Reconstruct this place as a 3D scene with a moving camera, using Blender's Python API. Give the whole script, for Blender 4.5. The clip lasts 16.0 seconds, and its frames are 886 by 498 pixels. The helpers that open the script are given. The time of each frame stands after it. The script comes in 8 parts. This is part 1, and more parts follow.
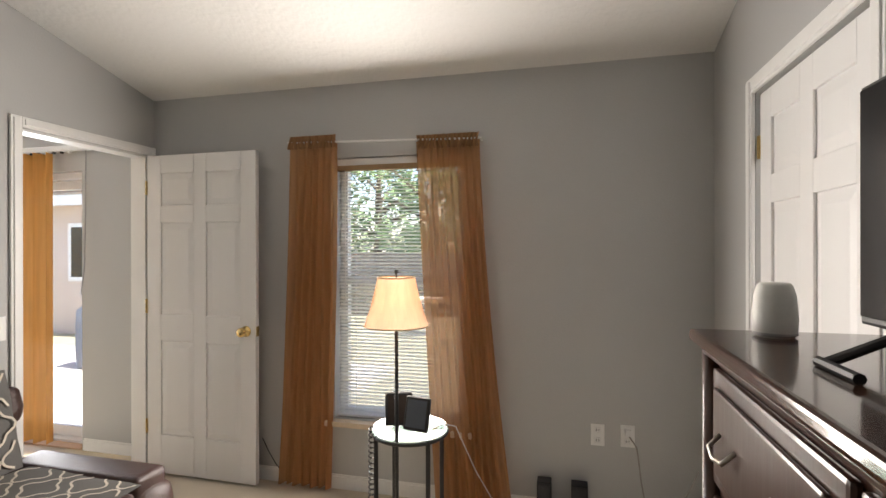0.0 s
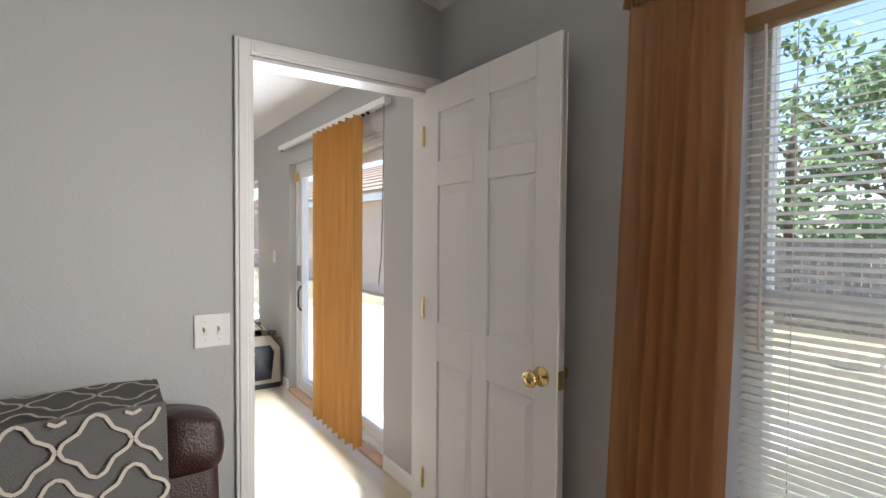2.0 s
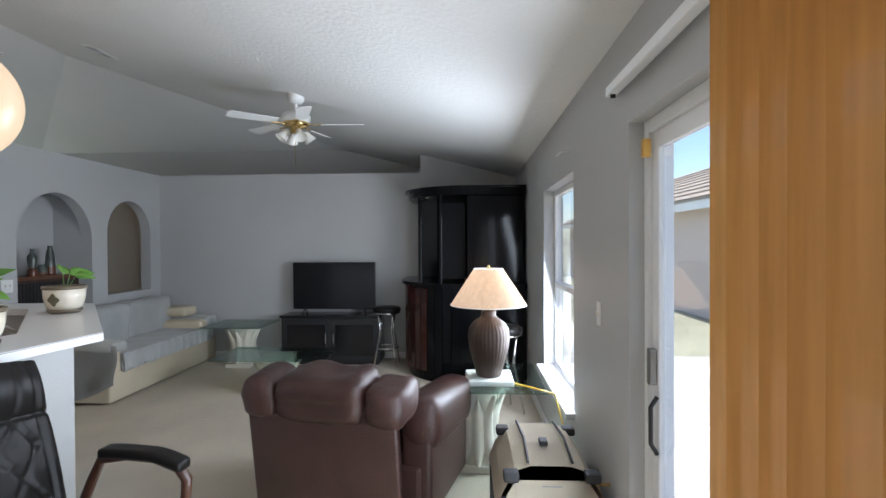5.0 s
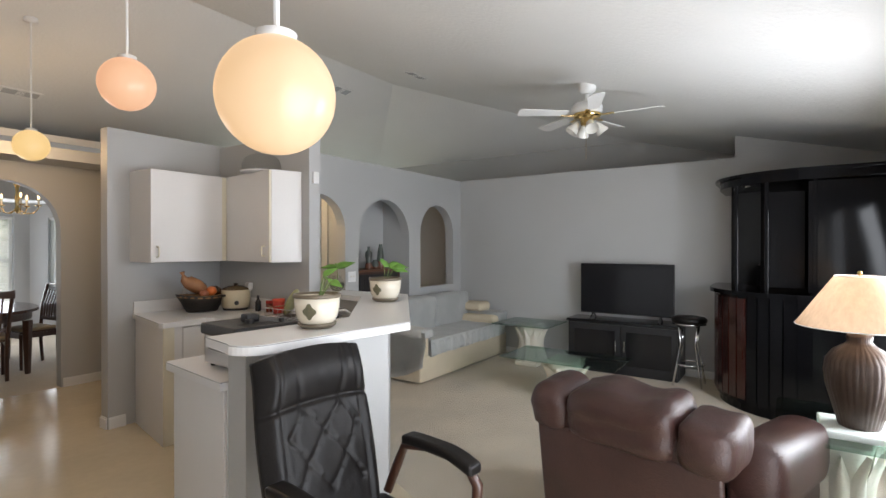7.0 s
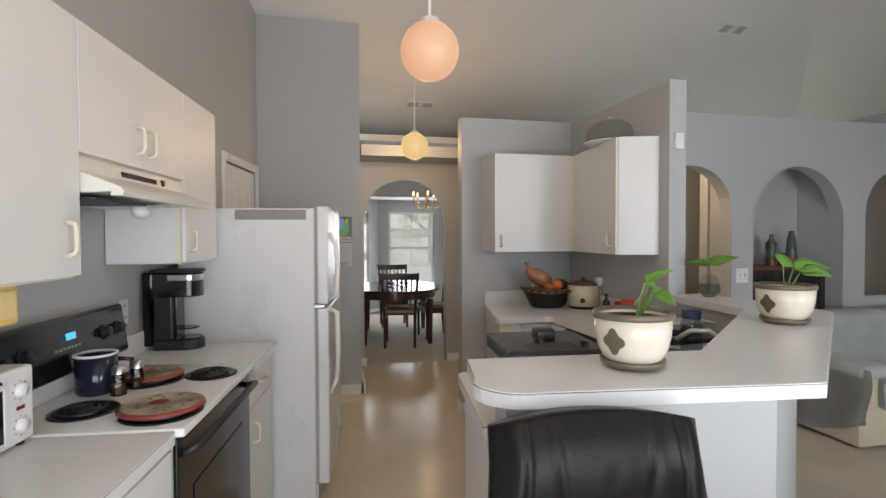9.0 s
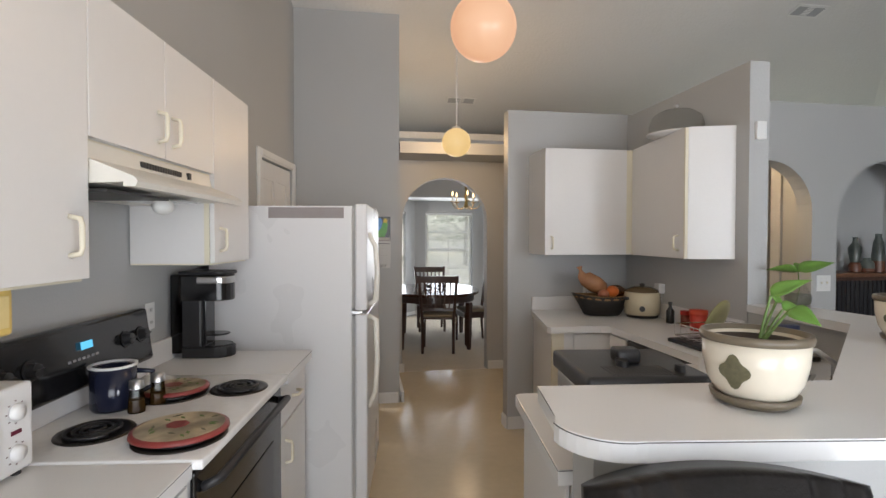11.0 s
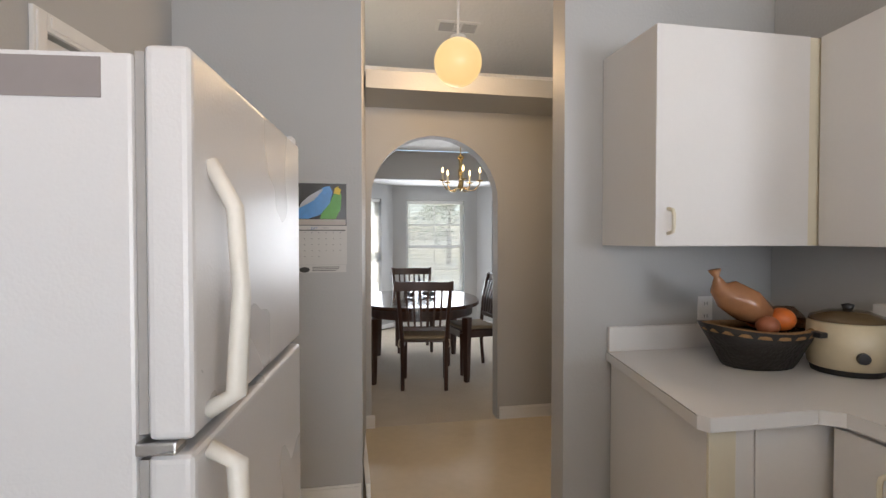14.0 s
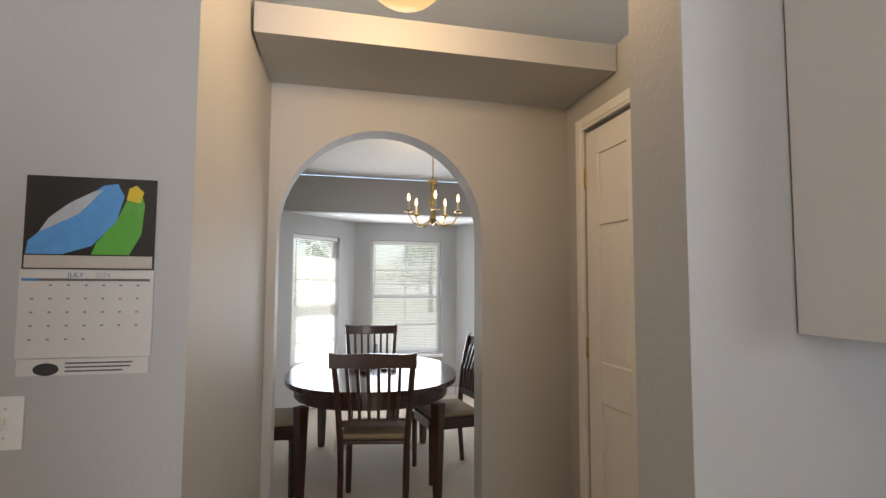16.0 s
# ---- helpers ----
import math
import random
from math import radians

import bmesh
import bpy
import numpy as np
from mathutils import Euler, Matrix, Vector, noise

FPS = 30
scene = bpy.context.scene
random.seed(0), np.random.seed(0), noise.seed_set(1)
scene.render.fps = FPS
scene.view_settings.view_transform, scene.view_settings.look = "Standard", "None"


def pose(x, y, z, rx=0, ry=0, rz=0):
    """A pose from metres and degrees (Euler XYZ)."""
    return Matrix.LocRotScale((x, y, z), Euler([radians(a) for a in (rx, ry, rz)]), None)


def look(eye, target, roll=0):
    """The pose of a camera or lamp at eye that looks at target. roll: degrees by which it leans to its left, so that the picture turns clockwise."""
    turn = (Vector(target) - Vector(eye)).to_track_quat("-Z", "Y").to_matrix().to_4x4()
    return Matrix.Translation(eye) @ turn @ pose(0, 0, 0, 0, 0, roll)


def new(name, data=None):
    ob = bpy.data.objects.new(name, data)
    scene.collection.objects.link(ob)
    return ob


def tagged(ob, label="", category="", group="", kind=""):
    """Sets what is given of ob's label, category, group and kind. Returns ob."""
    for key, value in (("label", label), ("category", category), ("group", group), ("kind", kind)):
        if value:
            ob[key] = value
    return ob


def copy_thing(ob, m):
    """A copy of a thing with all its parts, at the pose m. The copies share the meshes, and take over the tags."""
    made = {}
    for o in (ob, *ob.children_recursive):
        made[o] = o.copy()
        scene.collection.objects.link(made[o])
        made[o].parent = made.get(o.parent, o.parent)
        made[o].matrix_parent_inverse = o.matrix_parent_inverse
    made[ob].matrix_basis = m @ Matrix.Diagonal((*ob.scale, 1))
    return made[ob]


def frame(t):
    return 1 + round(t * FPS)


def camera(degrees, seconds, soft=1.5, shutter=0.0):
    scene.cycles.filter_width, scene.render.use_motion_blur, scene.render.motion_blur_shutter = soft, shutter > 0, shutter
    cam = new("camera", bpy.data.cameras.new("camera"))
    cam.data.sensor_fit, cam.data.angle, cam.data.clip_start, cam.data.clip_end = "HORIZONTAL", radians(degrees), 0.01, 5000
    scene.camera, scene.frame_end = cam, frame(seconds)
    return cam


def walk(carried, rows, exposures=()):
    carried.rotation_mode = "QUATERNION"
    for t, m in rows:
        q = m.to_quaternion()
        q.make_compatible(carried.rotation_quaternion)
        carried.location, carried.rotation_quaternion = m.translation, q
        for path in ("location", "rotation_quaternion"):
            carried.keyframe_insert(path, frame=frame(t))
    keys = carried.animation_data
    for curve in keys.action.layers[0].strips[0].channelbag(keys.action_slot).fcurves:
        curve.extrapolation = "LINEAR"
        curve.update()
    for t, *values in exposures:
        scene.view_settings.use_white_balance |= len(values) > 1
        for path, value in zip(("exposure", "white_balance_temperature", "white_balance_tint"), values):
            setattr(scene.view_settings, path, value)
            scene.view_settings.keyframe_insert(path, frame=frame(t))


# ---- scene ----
cam = camera(82.9, 16.0)
PATH = [
    (0, (1.037, 0.075, 1.442), (0.548, 2.014, 1.441), -0.1),
    (0.5, (0.894, 0.48, 1.417), (0.154, 2.337, 1.464), -0.3),
    (1, (0.738, 0.919, 1.425), (-0.331, 2.609, 1.463), -0.0),
    (1.5, (0.58, 1.28, 1.422), (-0.797, 2.731, 1.459), 0.2),
    (2, (0.29, 1.549, 1.405), (-1.359, 2.679, 1.346), 0.4),
    (2.5, (-0.096, 1.8, 1.417), (-1.885, 2.687, 1.308), 0.4),
    (3, (-0.562, 2.047, 1.416), (-2.46, 2.669, 1.315), 0.3),
    (3.2, (-0.759, 2.126, 1.417), (-2.686, 2.652, 1.317), 0.1),
    (5.3, (-2.212, 2.31, 1.533), (-4.195, 2.051, 1.529), -0.3),
    (5.5, (-2.25, 2.322, 1.529), (-4.212, 1.935, 1.535), -0.3),
    (6, (-2.345, 2.282, 1.503), (-4.239, 1.639, 1.523), -0.1),
    (6.5, (-2.373, 2.215, 1.51), (-4.168, 1.332, 1.503), 0.05),
    (7, (-2.405, 2.141, 1.499), (-4.057, 1.014, 1.49), 0.0),
    (7.5, (-2.555, 2.036, 1.478), (-4.008, 0.656, 1.481), -0.2),
    (8, (-2.757, 1.877, 1.469), (-3.926, 0.254, 1.489), -0.5),
    (8.5, (-2.958, 1.751, 1.474), (-3.726, -0.095, 1.431), -0.3),
    (9, (-3.17, 1.598, 1.492), (-3.612, -0.35, 1.443), -0.25),
    (9.5, (-3.367, 1.437, 1.499), (-3.587, -0.55, 1.457), -0.2),
    (9.7, (-3.40, 1.40, 1.50), (-3.59, -0.589, 1.457), -0.2),
    (11.8, (-3.032, 1.21, 1.444), (-3.397, -0.756, 1.4), 0.2),
    (12, (-3.078, 1.075, 1.43), (-3.423, -0.894, 1.369), -0.1),
    (12.5, (-3.136, 0.744, 1.416), (-3.453, -1.23, 1.363), -0.1),
    (13, (-3.189, 0.33, 1.388), (-3.537, -1.639, 1.38), -0.2),
    (13.5, (-3.296, -0.131, 1.384), (-3.689, -2.092, 1.387), -0.1),
    (14, (-3.371, -0.528, 1.398), (-3.755, -2.49, 1.356), -0.0),
    (14.5, (-3.453, -0.933, 1.386), (-3.924, -2.877, 1.373), -0.0),
    (15, (-3.51, -1.315, 1.398), (-3.925, -3.272, 1.411), 0.1),
    (15.5, (-3.60, -1.64, 1.434), (-4.052, -3.588, 1.488), 0.2),
    (16, (-3.79, -1.873, 1.435), (-4.235, -3.823, 1.575), 0.3),
]
EXPO = [(0.0, 1.84, 6800, 13), (1.0, 1.8, 6500, 12), (2.0, 1.6, 6300, 12), (2.5, 1.45, 6050, 12), (3.0, 1.3, 5950, 12), (5.5, 1.14, 5900, 10), (6.2, 1.22, 6000, 10), (7.0, 1.4, 6450, 12),
        (9.0, 1.2, 6450, 12), (12.0, 1.42, 6450, 12), (13.0, 1.62, 6350, 12), (14.0, 1.55, 6400, 13), (16.0, 1.58, 6500, 13)]
walk(cam, [(t, look(eye, target, roll)) for t, eye, target, roll in PATH], EXPO)

# ---- daylight ----
SUN_EL, SUN_AZ = radians(62), radians(97)
world = bpy.data.worlds.new("sky")
scene.world = world
world.use_nodes = True
wn = world.node_tree.nodes
sky = wn.new("ShaderNodeTexSky")
sky.sky_type, sky.sun_disc, sky.sun_elevation, sky.sun_rotation = "NISHITA", False, SUN_EL, SUN_AZ
world.node_tree.links.new(sky.outputs[0], wn["Background"].inputs[0])
wn["Background"].inputs[1].default_value = 0.15
sun = new("sun", bpy.data.lights.new("sun", "SUN"))
sun.data.energy, sun.data.angle, sun.data.color = 4.5, radians(0.5), (1, 0.95, 0.87)
to_sun = Vector((math.sin(SUN_AZ) * math.cos(SUN_EL), math.cos(SUN_AZ) * math.cos(SUN_EL), math.sin(SUN_EL)))
sun.matrix_world = look(to_sun * 30, (0, 0, 0))


def window_light(name, centre, target, w, h, watts, colour=(0.90, 0.95, 1.0)):
    """Sky light that enters through one opening."""
    ob = new(name, bpy.data.lights.new(name, "AREA"))
    ob.data.shape, ob.data.size, ob.data.size_y, ob.data.energy, ob.data.color = "RECTANGLE", w, h, watts, colour
    ob.matrix_world = look(centre, target)
    return ob


COOL = (0.90, 0.95, 1.0)
window_light("slider_daylight", (-3.27, 2.80, 1.05), (-3.27, 0, 1.0), 1.7, 1.9, 25, COOL)
window_light("living_window_daylight", (-5.8, 2.99, 1.25), (-5.8, 0, 0.6), 1.1, 1.35, 36, COOL)
window_light("bedroom_window_daylight", (0.05, 2.755, 1.22), (0.05, 0, 1.2), 0.75, 1.5, 17, (1.0, 0.95, 0.88))
window_light("bay_daylight", (-4.79, -8.36, 1.26), (-4.79, 0, 1.0), 0.9, 1.4, 7.5)
window_light("bay_side_daylight", (-5.89, -7.90, 1.26), (-4.89, -6.9, 1.1), 0.7, 1.4, 4.5)
window_light("bay_far_side_daylight", (-3.69, -7.90, 1.26), (-4.69, -6.9, 1.1), 0.7, 1.4, 4.5)


def bulb(name, p, watts, r=0.04, colour=(1.0, 0.72, 0.42)):
    ob = new(name, bpy.data.lights.new(name, "POINT"))
    ob.data.energy, ob.data.shadow_soft_size, ob.data.color = watts, r, colour
    ob.location = p
    return ob


# ---- materials ----
def material(name, colour, rough=0.5, metal=0.0, grain=40.0, vary=0.08, bump=0.0, bump_scale=None, coarse=2.0, coarse_vary=0.06,
             emit=None, emit_strength=0.0, sheen=0.0, coat=0.0, transmission=0.0, alpha=1.0, stretch=(1, 1, 1), per_object=0.0):
    m = bpy.data.materials.new(name)
    m.use_nodes = True
    n, l = m.node_tree.nodes, m.node_tree.links
    b = n["Principled BSDF"]
    b.inputs["Roughness"].default_value, b.inputs["Metallic"].default_value = rough, metal
    b.inputs["Sheen Weight"].default_value, b.inputs["Coat Weight"].default_value = sheen, coat
    b.inputs["Transmission Weight"].default_value, b.inputs["Alpha"].default_value = transmission, alpha
    tc = n.new("ShaderNodeTexCoord")
    mp = n.new("ShaderNodeMapping")
    mp.inputs["Scale"].default_value = stretch
    l.new(tc.outputs["Object"], mp.inputs[0])
    fine, big = n.new("ShaderNodeTexNoise"), n.new("ShaderNodeTexNoise")
    fine.inputs["Scale"].default_value, fine.inputs["Detail"].default_value = grain, 4
    big.inputs["Scale"].default_value, big.inputs["Detail"].default_value = coarse, 3
    l.new(mp.outputs[0], fine.inputs[0]), l.new(mp.outputs[0], big.inputs[0])
    c = [max(0.0, v) for v in colour]
    mix1, mix2 = n.new("ShaderNodeMix"), n.new("ShaderNodeMix")
    for mx, k in ((mix1, vary), (mix2, coarse_vary)):
        mx.data_type = "RGBA"
    mix1.inputs[6].default_value = (*[v * (1 - vary) for v in c], 1)
    mix1.inputs[7].default_value = (*[min(1, v * (1 + vary)) for v in c], 1)
    l.new(fine.outputs[0], mix1.inputs[0])
    mix2.blend_type = "MULTIPLY"
    mix2.inputs[0].default_value = 1.0
    ramp = n.new("ShaderNodeMapRange")
    ramp.interpolation_type = "SMOOTHSTEP"
    ramp.inputs[1].default_value, ramp.inputs[2].default_value = 0.3, 0.7
    ramp.inputs[3].default_value, ramp.inputs[4].default_value = 1 - coarse_vary, 1.0
    l.new(big.outputs[0], ramp.inputs[0])
    l.new(mix1.outputs[2], mix2.inputs[6]), l.new(ramp.outputs[0], mix2.inputs[7])
    last = mix2.outputs[2]
    if per_object:
        info, pr, mx = n.new("ShaderNodeObjectInfo"), n.new("ShaderNodeMapRange"), n.new("ShaderNodeMix")
        pr.inputs[3].default_value, pr.inputs[4].default_value = 1 - per_object, 1 + per_object
        mx.data_type, mx.blend_type = "RGBA", "MULTIPLY"
        mx.inputs[0].default_value = 1.0
        l.new(info.outputs["Random"], pr.inputs[0]), l.new(last, mx.inputs[6]), l.new(pr.outputs[0], mx.inputs[7])
        last = mx.outputs[2]
    l.new(last, b.inputs["Base Color"])
    if rough > 0.12:
        rr = n.new("ShaderNodeMapRange")
        rr.inputs[3].default_value, rr.inputs[4].default_value = rough * 0.85, min(1, rough * 1.15)
        l.new(big.outputs[0], rr.inputs[0]), l.new(rr.outputs[0], b.inputs["Roughness"])
    if bump:
        bt, bn = n.new("ShaderNodeTexNoise"), n.new("ShaderNodeBump")
        bt.inputs["Scale"].default_value, bt.inputs["Detail"].default_value = bump_scale or grain, 3
        bn.inputs["Strength"].default_value, bn.inputs["Distance"].default_value = bump, 0.01
        l.new(mp.outputs[0], bt.inputs[0]), l.new(bt.outputs[0], bn.inputs["Height"]), l.new(bn.outputs[0], b.inputs["Normal"])
    if emit:
        b.inputs["Emission Color"].default_value, b.inputs["Emission Strength"].default_value = (*emit, 1), emit_strength
    return m


PAINT = material("grey_wall_paint", (0.465, 0.47, 0.47), 0.55, grain=300, vary=0.02, bump=0.12, bump_scale=90, coarse=0.8, coarse_vary=0.05)
CEIL = material("white_textured_ceiling", (0.78, 0.78, 0.77), 0.85, grain=60, vary=0.03, bump=0.5, bump_scale=32, coarse=0.7, coarse_vary=0.05)
TRIM = material("white_trim_paint", (0.80, 0.80, 0.79), 0.35, grain=30, vary=0.02, bump=0.03, bump_scale=60, coarse_vary=0.04)
DOORWHITE = material("white_door_paint", (0.80, 0.80, 0.80), 0.4, grain=8, vary=0.02, bump=0.05, bump_scale=25, stretch=(1, 1, 0.08), coarse_vary=0.03)
VINYL = material("cream_vinyl_floor", (0.66, 0.56, 0.40), 0.17, grain=18, vary=0.06, bump=0.02, bump_scale=14, coarse=1.3, coarse_vary=0.12)
CARPET = material("beige_carpet", (0.60, 0.51, 0.38), 0.95, grain=260, vary=0.25, bump=0.9, bump_scale=300, coarse=1.6, coarse_vary=0.16, sheen=0.3)
LAMINATE = material("white_laminate", (0.75, 0.75, 0.75), 0.3, grain=120, vary=0.015, coarse_vary=0.03)
CREAM = material("yellowed_cream_edge", (0.75, 0.70, 0.56), 0.45, grain=20, vary=0.06, stretch=(1, 1, 0.2))
CABWHITE = material("white_cabinet_melamine", (0.74, 0.73, 0.72), 0.38, grain=60, vary=0.015, bump=0.02, bump_scale=120, coarse_vary=0.03)
DARKLINE = material("dark_seam", (0.05, 0.05, 0.05), 0.6)
BLACKGLOSS = material("black_glossy_enamel", (0.009, 0.009, 0.01), 0.16, grain=50, vary=0.2, coat=0.1)
BLACKPLASTIC = material("black_plastic", (0.018, 0.018, 0.02), 0.4, grain=200, vary=0.15, bump=0.05, bump_scale=300)
SCREEN = material("dark_screen", (0.008, 0.008, 0.01), 0.15, grain=5, vary=0.1)
STEEL = material("brushed_steel", (0.62, 0.62, 0.62), 0.28, 1.0, grain=120, vary=0.06, stretch=(1, 1, 12))
CHROME = material("chrome", (0.8, 0.8, 0.82), 0.08, 1.0, vary=0.02)
BRASS = material("polished_brass", (0.72, 0.52, 0.22), 0.2, 1.0, grain=40, vary=0.08)
ALU = material("white_aluminium_frame", (0.82, 0.83, 0.84), 0.4, grain=80, vary=0.02)
FRIDGE = material("white_fridge_enamel", (0.66, 0.66, 0.67), 0.28, grain=150, vary=0.02, bump=0.08, bump_scale=180, coarse_vary=0.006)
WALLPATCH = material("grey_brown_wall_tone", (0.27, 0.24, 0.24), 0.6, grain=40, vary=0.05)
LEATHER_BROWN = material("brown_leather", (0.05, 0.022, 0.018), 0.36, grain=60, vary=0.25, bump=0.35, bump_scale=140, coarse=5, coarse_vary=0.3)
LEATHER_BLACK = material("black_leather", (0.011, 0.0095, 0.009), 0.38, grain=80, vary=0.3, bump=0.12, bump_scale=160, coarse=5, coarse_vary=0.2)
DARKWOOD = material("dark_cherry_wood", (0.055, 0.022, 0.013), 0.3, grain=14, vary=0.45, stretch=(1, 1, 0.12), bump=0.05, bump_scale=40, coat=0.3)
TABLEWOOD = material("dark_cherry_tabletop", (0.06, 0.024, 0.014), 0.15, grain=10, vary=0.4, stretch=(6, 0.4, 1), coat=0.4)
PLASTER = material("carved_cream_plaster", (0.72, 0.68, 0.58), 0.7, grain=60, vary=0.06, bump=0.15, bump_scale=80, coarse_vary=0.15)
GREYCLOTH = material("grey_slip_cover", (0.42, 0.43, 0.42), 0.9, grain=200, vary=0.08, bump=0.5, bump_scale=9, coarse=4, coarse_vary=0.15, sheen=0.2)
CREAMFABRIC = material("cream_sofa_fabric", (0.62, 0.54, 0.40), 0.9, grain=220, vary=0.1, bump=0.4, bump_scale=260, coarse_vary=0.12)
PATTERNGREY = material("grey_woven_cover", (0.12, 0.115, 0.11), 0.9, grain=300, vary=0.2, bump=0.4, bump_scale=260)
TRELLIS = material("cream_trellis_weave", (0.55, 0.50, 0.42), 0.9, grain=260, vary=0.12)
BRONZE = material("bronze_ribbed_ceramic", (0.062, 0.04, 0.03), 0.4, 0.25, grain=50, vary=0.25, coarse_vary=0.2)
POTCREAM = material("cream_glazed_pot", (0.76, 0.70, 0.58), 0.18, grain=30, vary=0.05, coat=0.3, coarse_vary=0.06)
POTRIM = material("taupe_pot_rim", (0.16, 0.13, 0.09), 0.35, grain=60, vary=0.15)
POTMARK = material("olive_medallion", (0.13, 0.12, 0.07), 0.4, grain=90, vary=0.5)
SOIL = material("potting_soil", (0.03, 0.02, 0.014), 0.95, grain=90, vary=0.5, bump=0.8, bump_scale=90)
LEAF = material("green_leaf", (0.14, 0.30, 0.05), 0.4, grain=30, vary=0.25, coarse=8, coarse_vary=0.2)
STEM = material("green_stem", (0.12, 0.2, 0.05), 0.5, grain=30)
FOLIAGE = material("tree_foliage", (0.17, 0.27, 0.12), 0.7, grain=6, vary=0.5, coarse=1, coarse_vary=0.4, per_object=0.3)
BARK = material("bark", (0.12, 0.09, 0.06), 0.9, grain=12, vary=0.4, bump=0.6, stretch=(1, 1, 0.2))
GRASS = material("lawn_ground", (0.40, 0.39, 0.28), 0.95, grain=8, vary=0.4, bump=0.5, coarse=0.4, coarse_vary=0.35)
CONCRETE = material("pale_concrete", (0.58, 0.56, 0.53), 0.9, grain=30, vary=0.12, bump=0.2, coarse_vary=0.15)
STUCCO = material("pale_stucco", (0.62, 0.52, 0.46), 0.9, grain=80, vary=0.06, bump=0.3, bump_scale=70)
SHINGLE = material("tan_roof_shingle", (0.30, 0.25, 0.20), 0.9, grain=12, vary=0.3, per_object=0.25)
FENCEWOOD = material("grey_fence_boards", (0.16, 0.145, 0.13), 0.85, grain=20, vary=0.25, stretch=(1, 1, 0.1), per_object=0.2)


def glass_material(name, tint=(1, 1, 1), rough=0.0, see=0.9):
    m = bpy.data.materials.new(name)
    m.use_nodes = True
    n, l = m.node_tree.nodes, m.node_tree.links
    n.remove(n["Principled BSDF"])
    tr, gl, mx, fr = n.new("ShaderNodeBsdfTransparent"), n.new("ShaderNodeBsdfGlossy"), n.new("ShaderNodeMixShader"), n.new("ShaderNodeLayerWeight")
    tr.inputs[0].default_value, gl.inputs["Roughness"].default_value = (*[v * see for v in tint], 1), rough
    fr.inputs[0].default_value = 0.5
    pw, sc = n.new("ShaderNodeMath"), n.new("ShaderNodeMath")
    pw.operation, sc.operation = "POWER", "MULTIPLY_ADD"
    pw.inputs[1].default_value, sc.inputs[1].default_value, sc.inputs[2].default_value = 5.0, 0.9, 0.04
    l.new(fr.outputs["Facing"], pw.inputs[0]), l.new(pw.outputs[0], sc.inputs[0])
    l.new(sc.outputs[0], mx.inputs[0]), l.new(tr.outputs[0], mx.inputs[1]), l.new(gl.outputs[0], mx.inputs[2])
    l.new(mx.outputs[0], n["Material Output"].inputs[0])
    return m


def sheer_material(name, colour, see, rough=0.9, glow=0.5):
    """Thin cloth: part of the light passes straight, part is scattered to the far side."""
    m = bpy.data.materials.new(name)
    m.use_nodes = True
    n, l = m.node_tree.nodes, m.node_tree.links
    n.remove(n["Principled BSDF"])
    tr, df, tl = n.new("ShaderNodeBsdfTransparent"), n.new("ShaderNodeBsdfDiffuse"), n.new("ShaderNodeBsdfTranslucent")
    m1, m2, noise_t, mp, tc, ml = (n.new(k) for k in ("ShaderNodeMixShader", "ShaderNodeMixShader", "ShaderNodeTexNoise", "ShaderNodeMapping", "ShaderNodeTexCoord", "ShaderNodeMix"))
    mp.inputs["Scale"].default_value = (1, 1, 0.05)
    noise_t.inputs["Scale"].default_value = 45
    ml.data_type = "RGBA"
    ml.inputs[6].default_value, ml.inputs[7].default_value = (*[v * 0.8 for v in colour], 1), (*[min(1, v * 1.15) for v in colour], 1)
    l.new(tc.outputs["Object"], mp.inputs[0]), l.new(mp.outputs[0], noise_t.inputs[0]), l.new(noise_t.outputs[0], ml.inputs[0])
    for s in (df, tl):
        l.new(ml.outputs[2], s.inputs[0])
    tr.inputs[0].default_value = (*[min(1, 0.35 + 0.65 * v) for v in colour], 1)
    m1.inputs[0].default_value, m2.inputs[0].default_value = glow, see
    l.new(df.outputs[0], m1.inputs[1]), l.new(tl.outputs[0], m1.inputs[2])
    l.new(m1.outputs[0], m2.inputs[1]), l.new(tr.outputs[0], m2.inputs[2])
    l.new(m2.outputs[0], n["Material Output"].inputs[0])
    return m


GLASS = glass_material("clear_glass")
TINTGLASS = glass_material("greenish_table_glass", (0.80, 0.93, 0.88), see=0.85)
SMOKEGLASS = glass_material("smoked_black_glass", (0.10, 0.10, 0.11), see=0.8)
SHEER = sheer_material("golden_sheer_cloth", (0.66, 0.37, 0.18), 0.34, glow=0.62)
VERTICAL_CLOTH = sheer_material("amber_blind_cloth", (0.66, 0.35, 0.11), 0.04, glow=0.55)
SLATCLOTH = sheer_material("white_blind_slat", (0.86, 0.86, 0.84), 0.06, glow=0.35)
SHADE = sheer_material("cream_lamp_shade", (0.66, 0.44, 0.31), 0.04, glow=0.6)
SHADE_COOL = sheer_material("white_lamp_shade", (0.62, 0.45, 0.31), 0.03, glow=0.5)


def opal(name, colour, strength):
    return material(name, (0.32, 0.28, 0.22), 0.3, emit=colour, emit_strength=strength, vary=0.01)


LEATHER_BLACK.node_tree.nodes["Principled BSDF"].inputs["Specular IOR Level"].default_value = 0.22


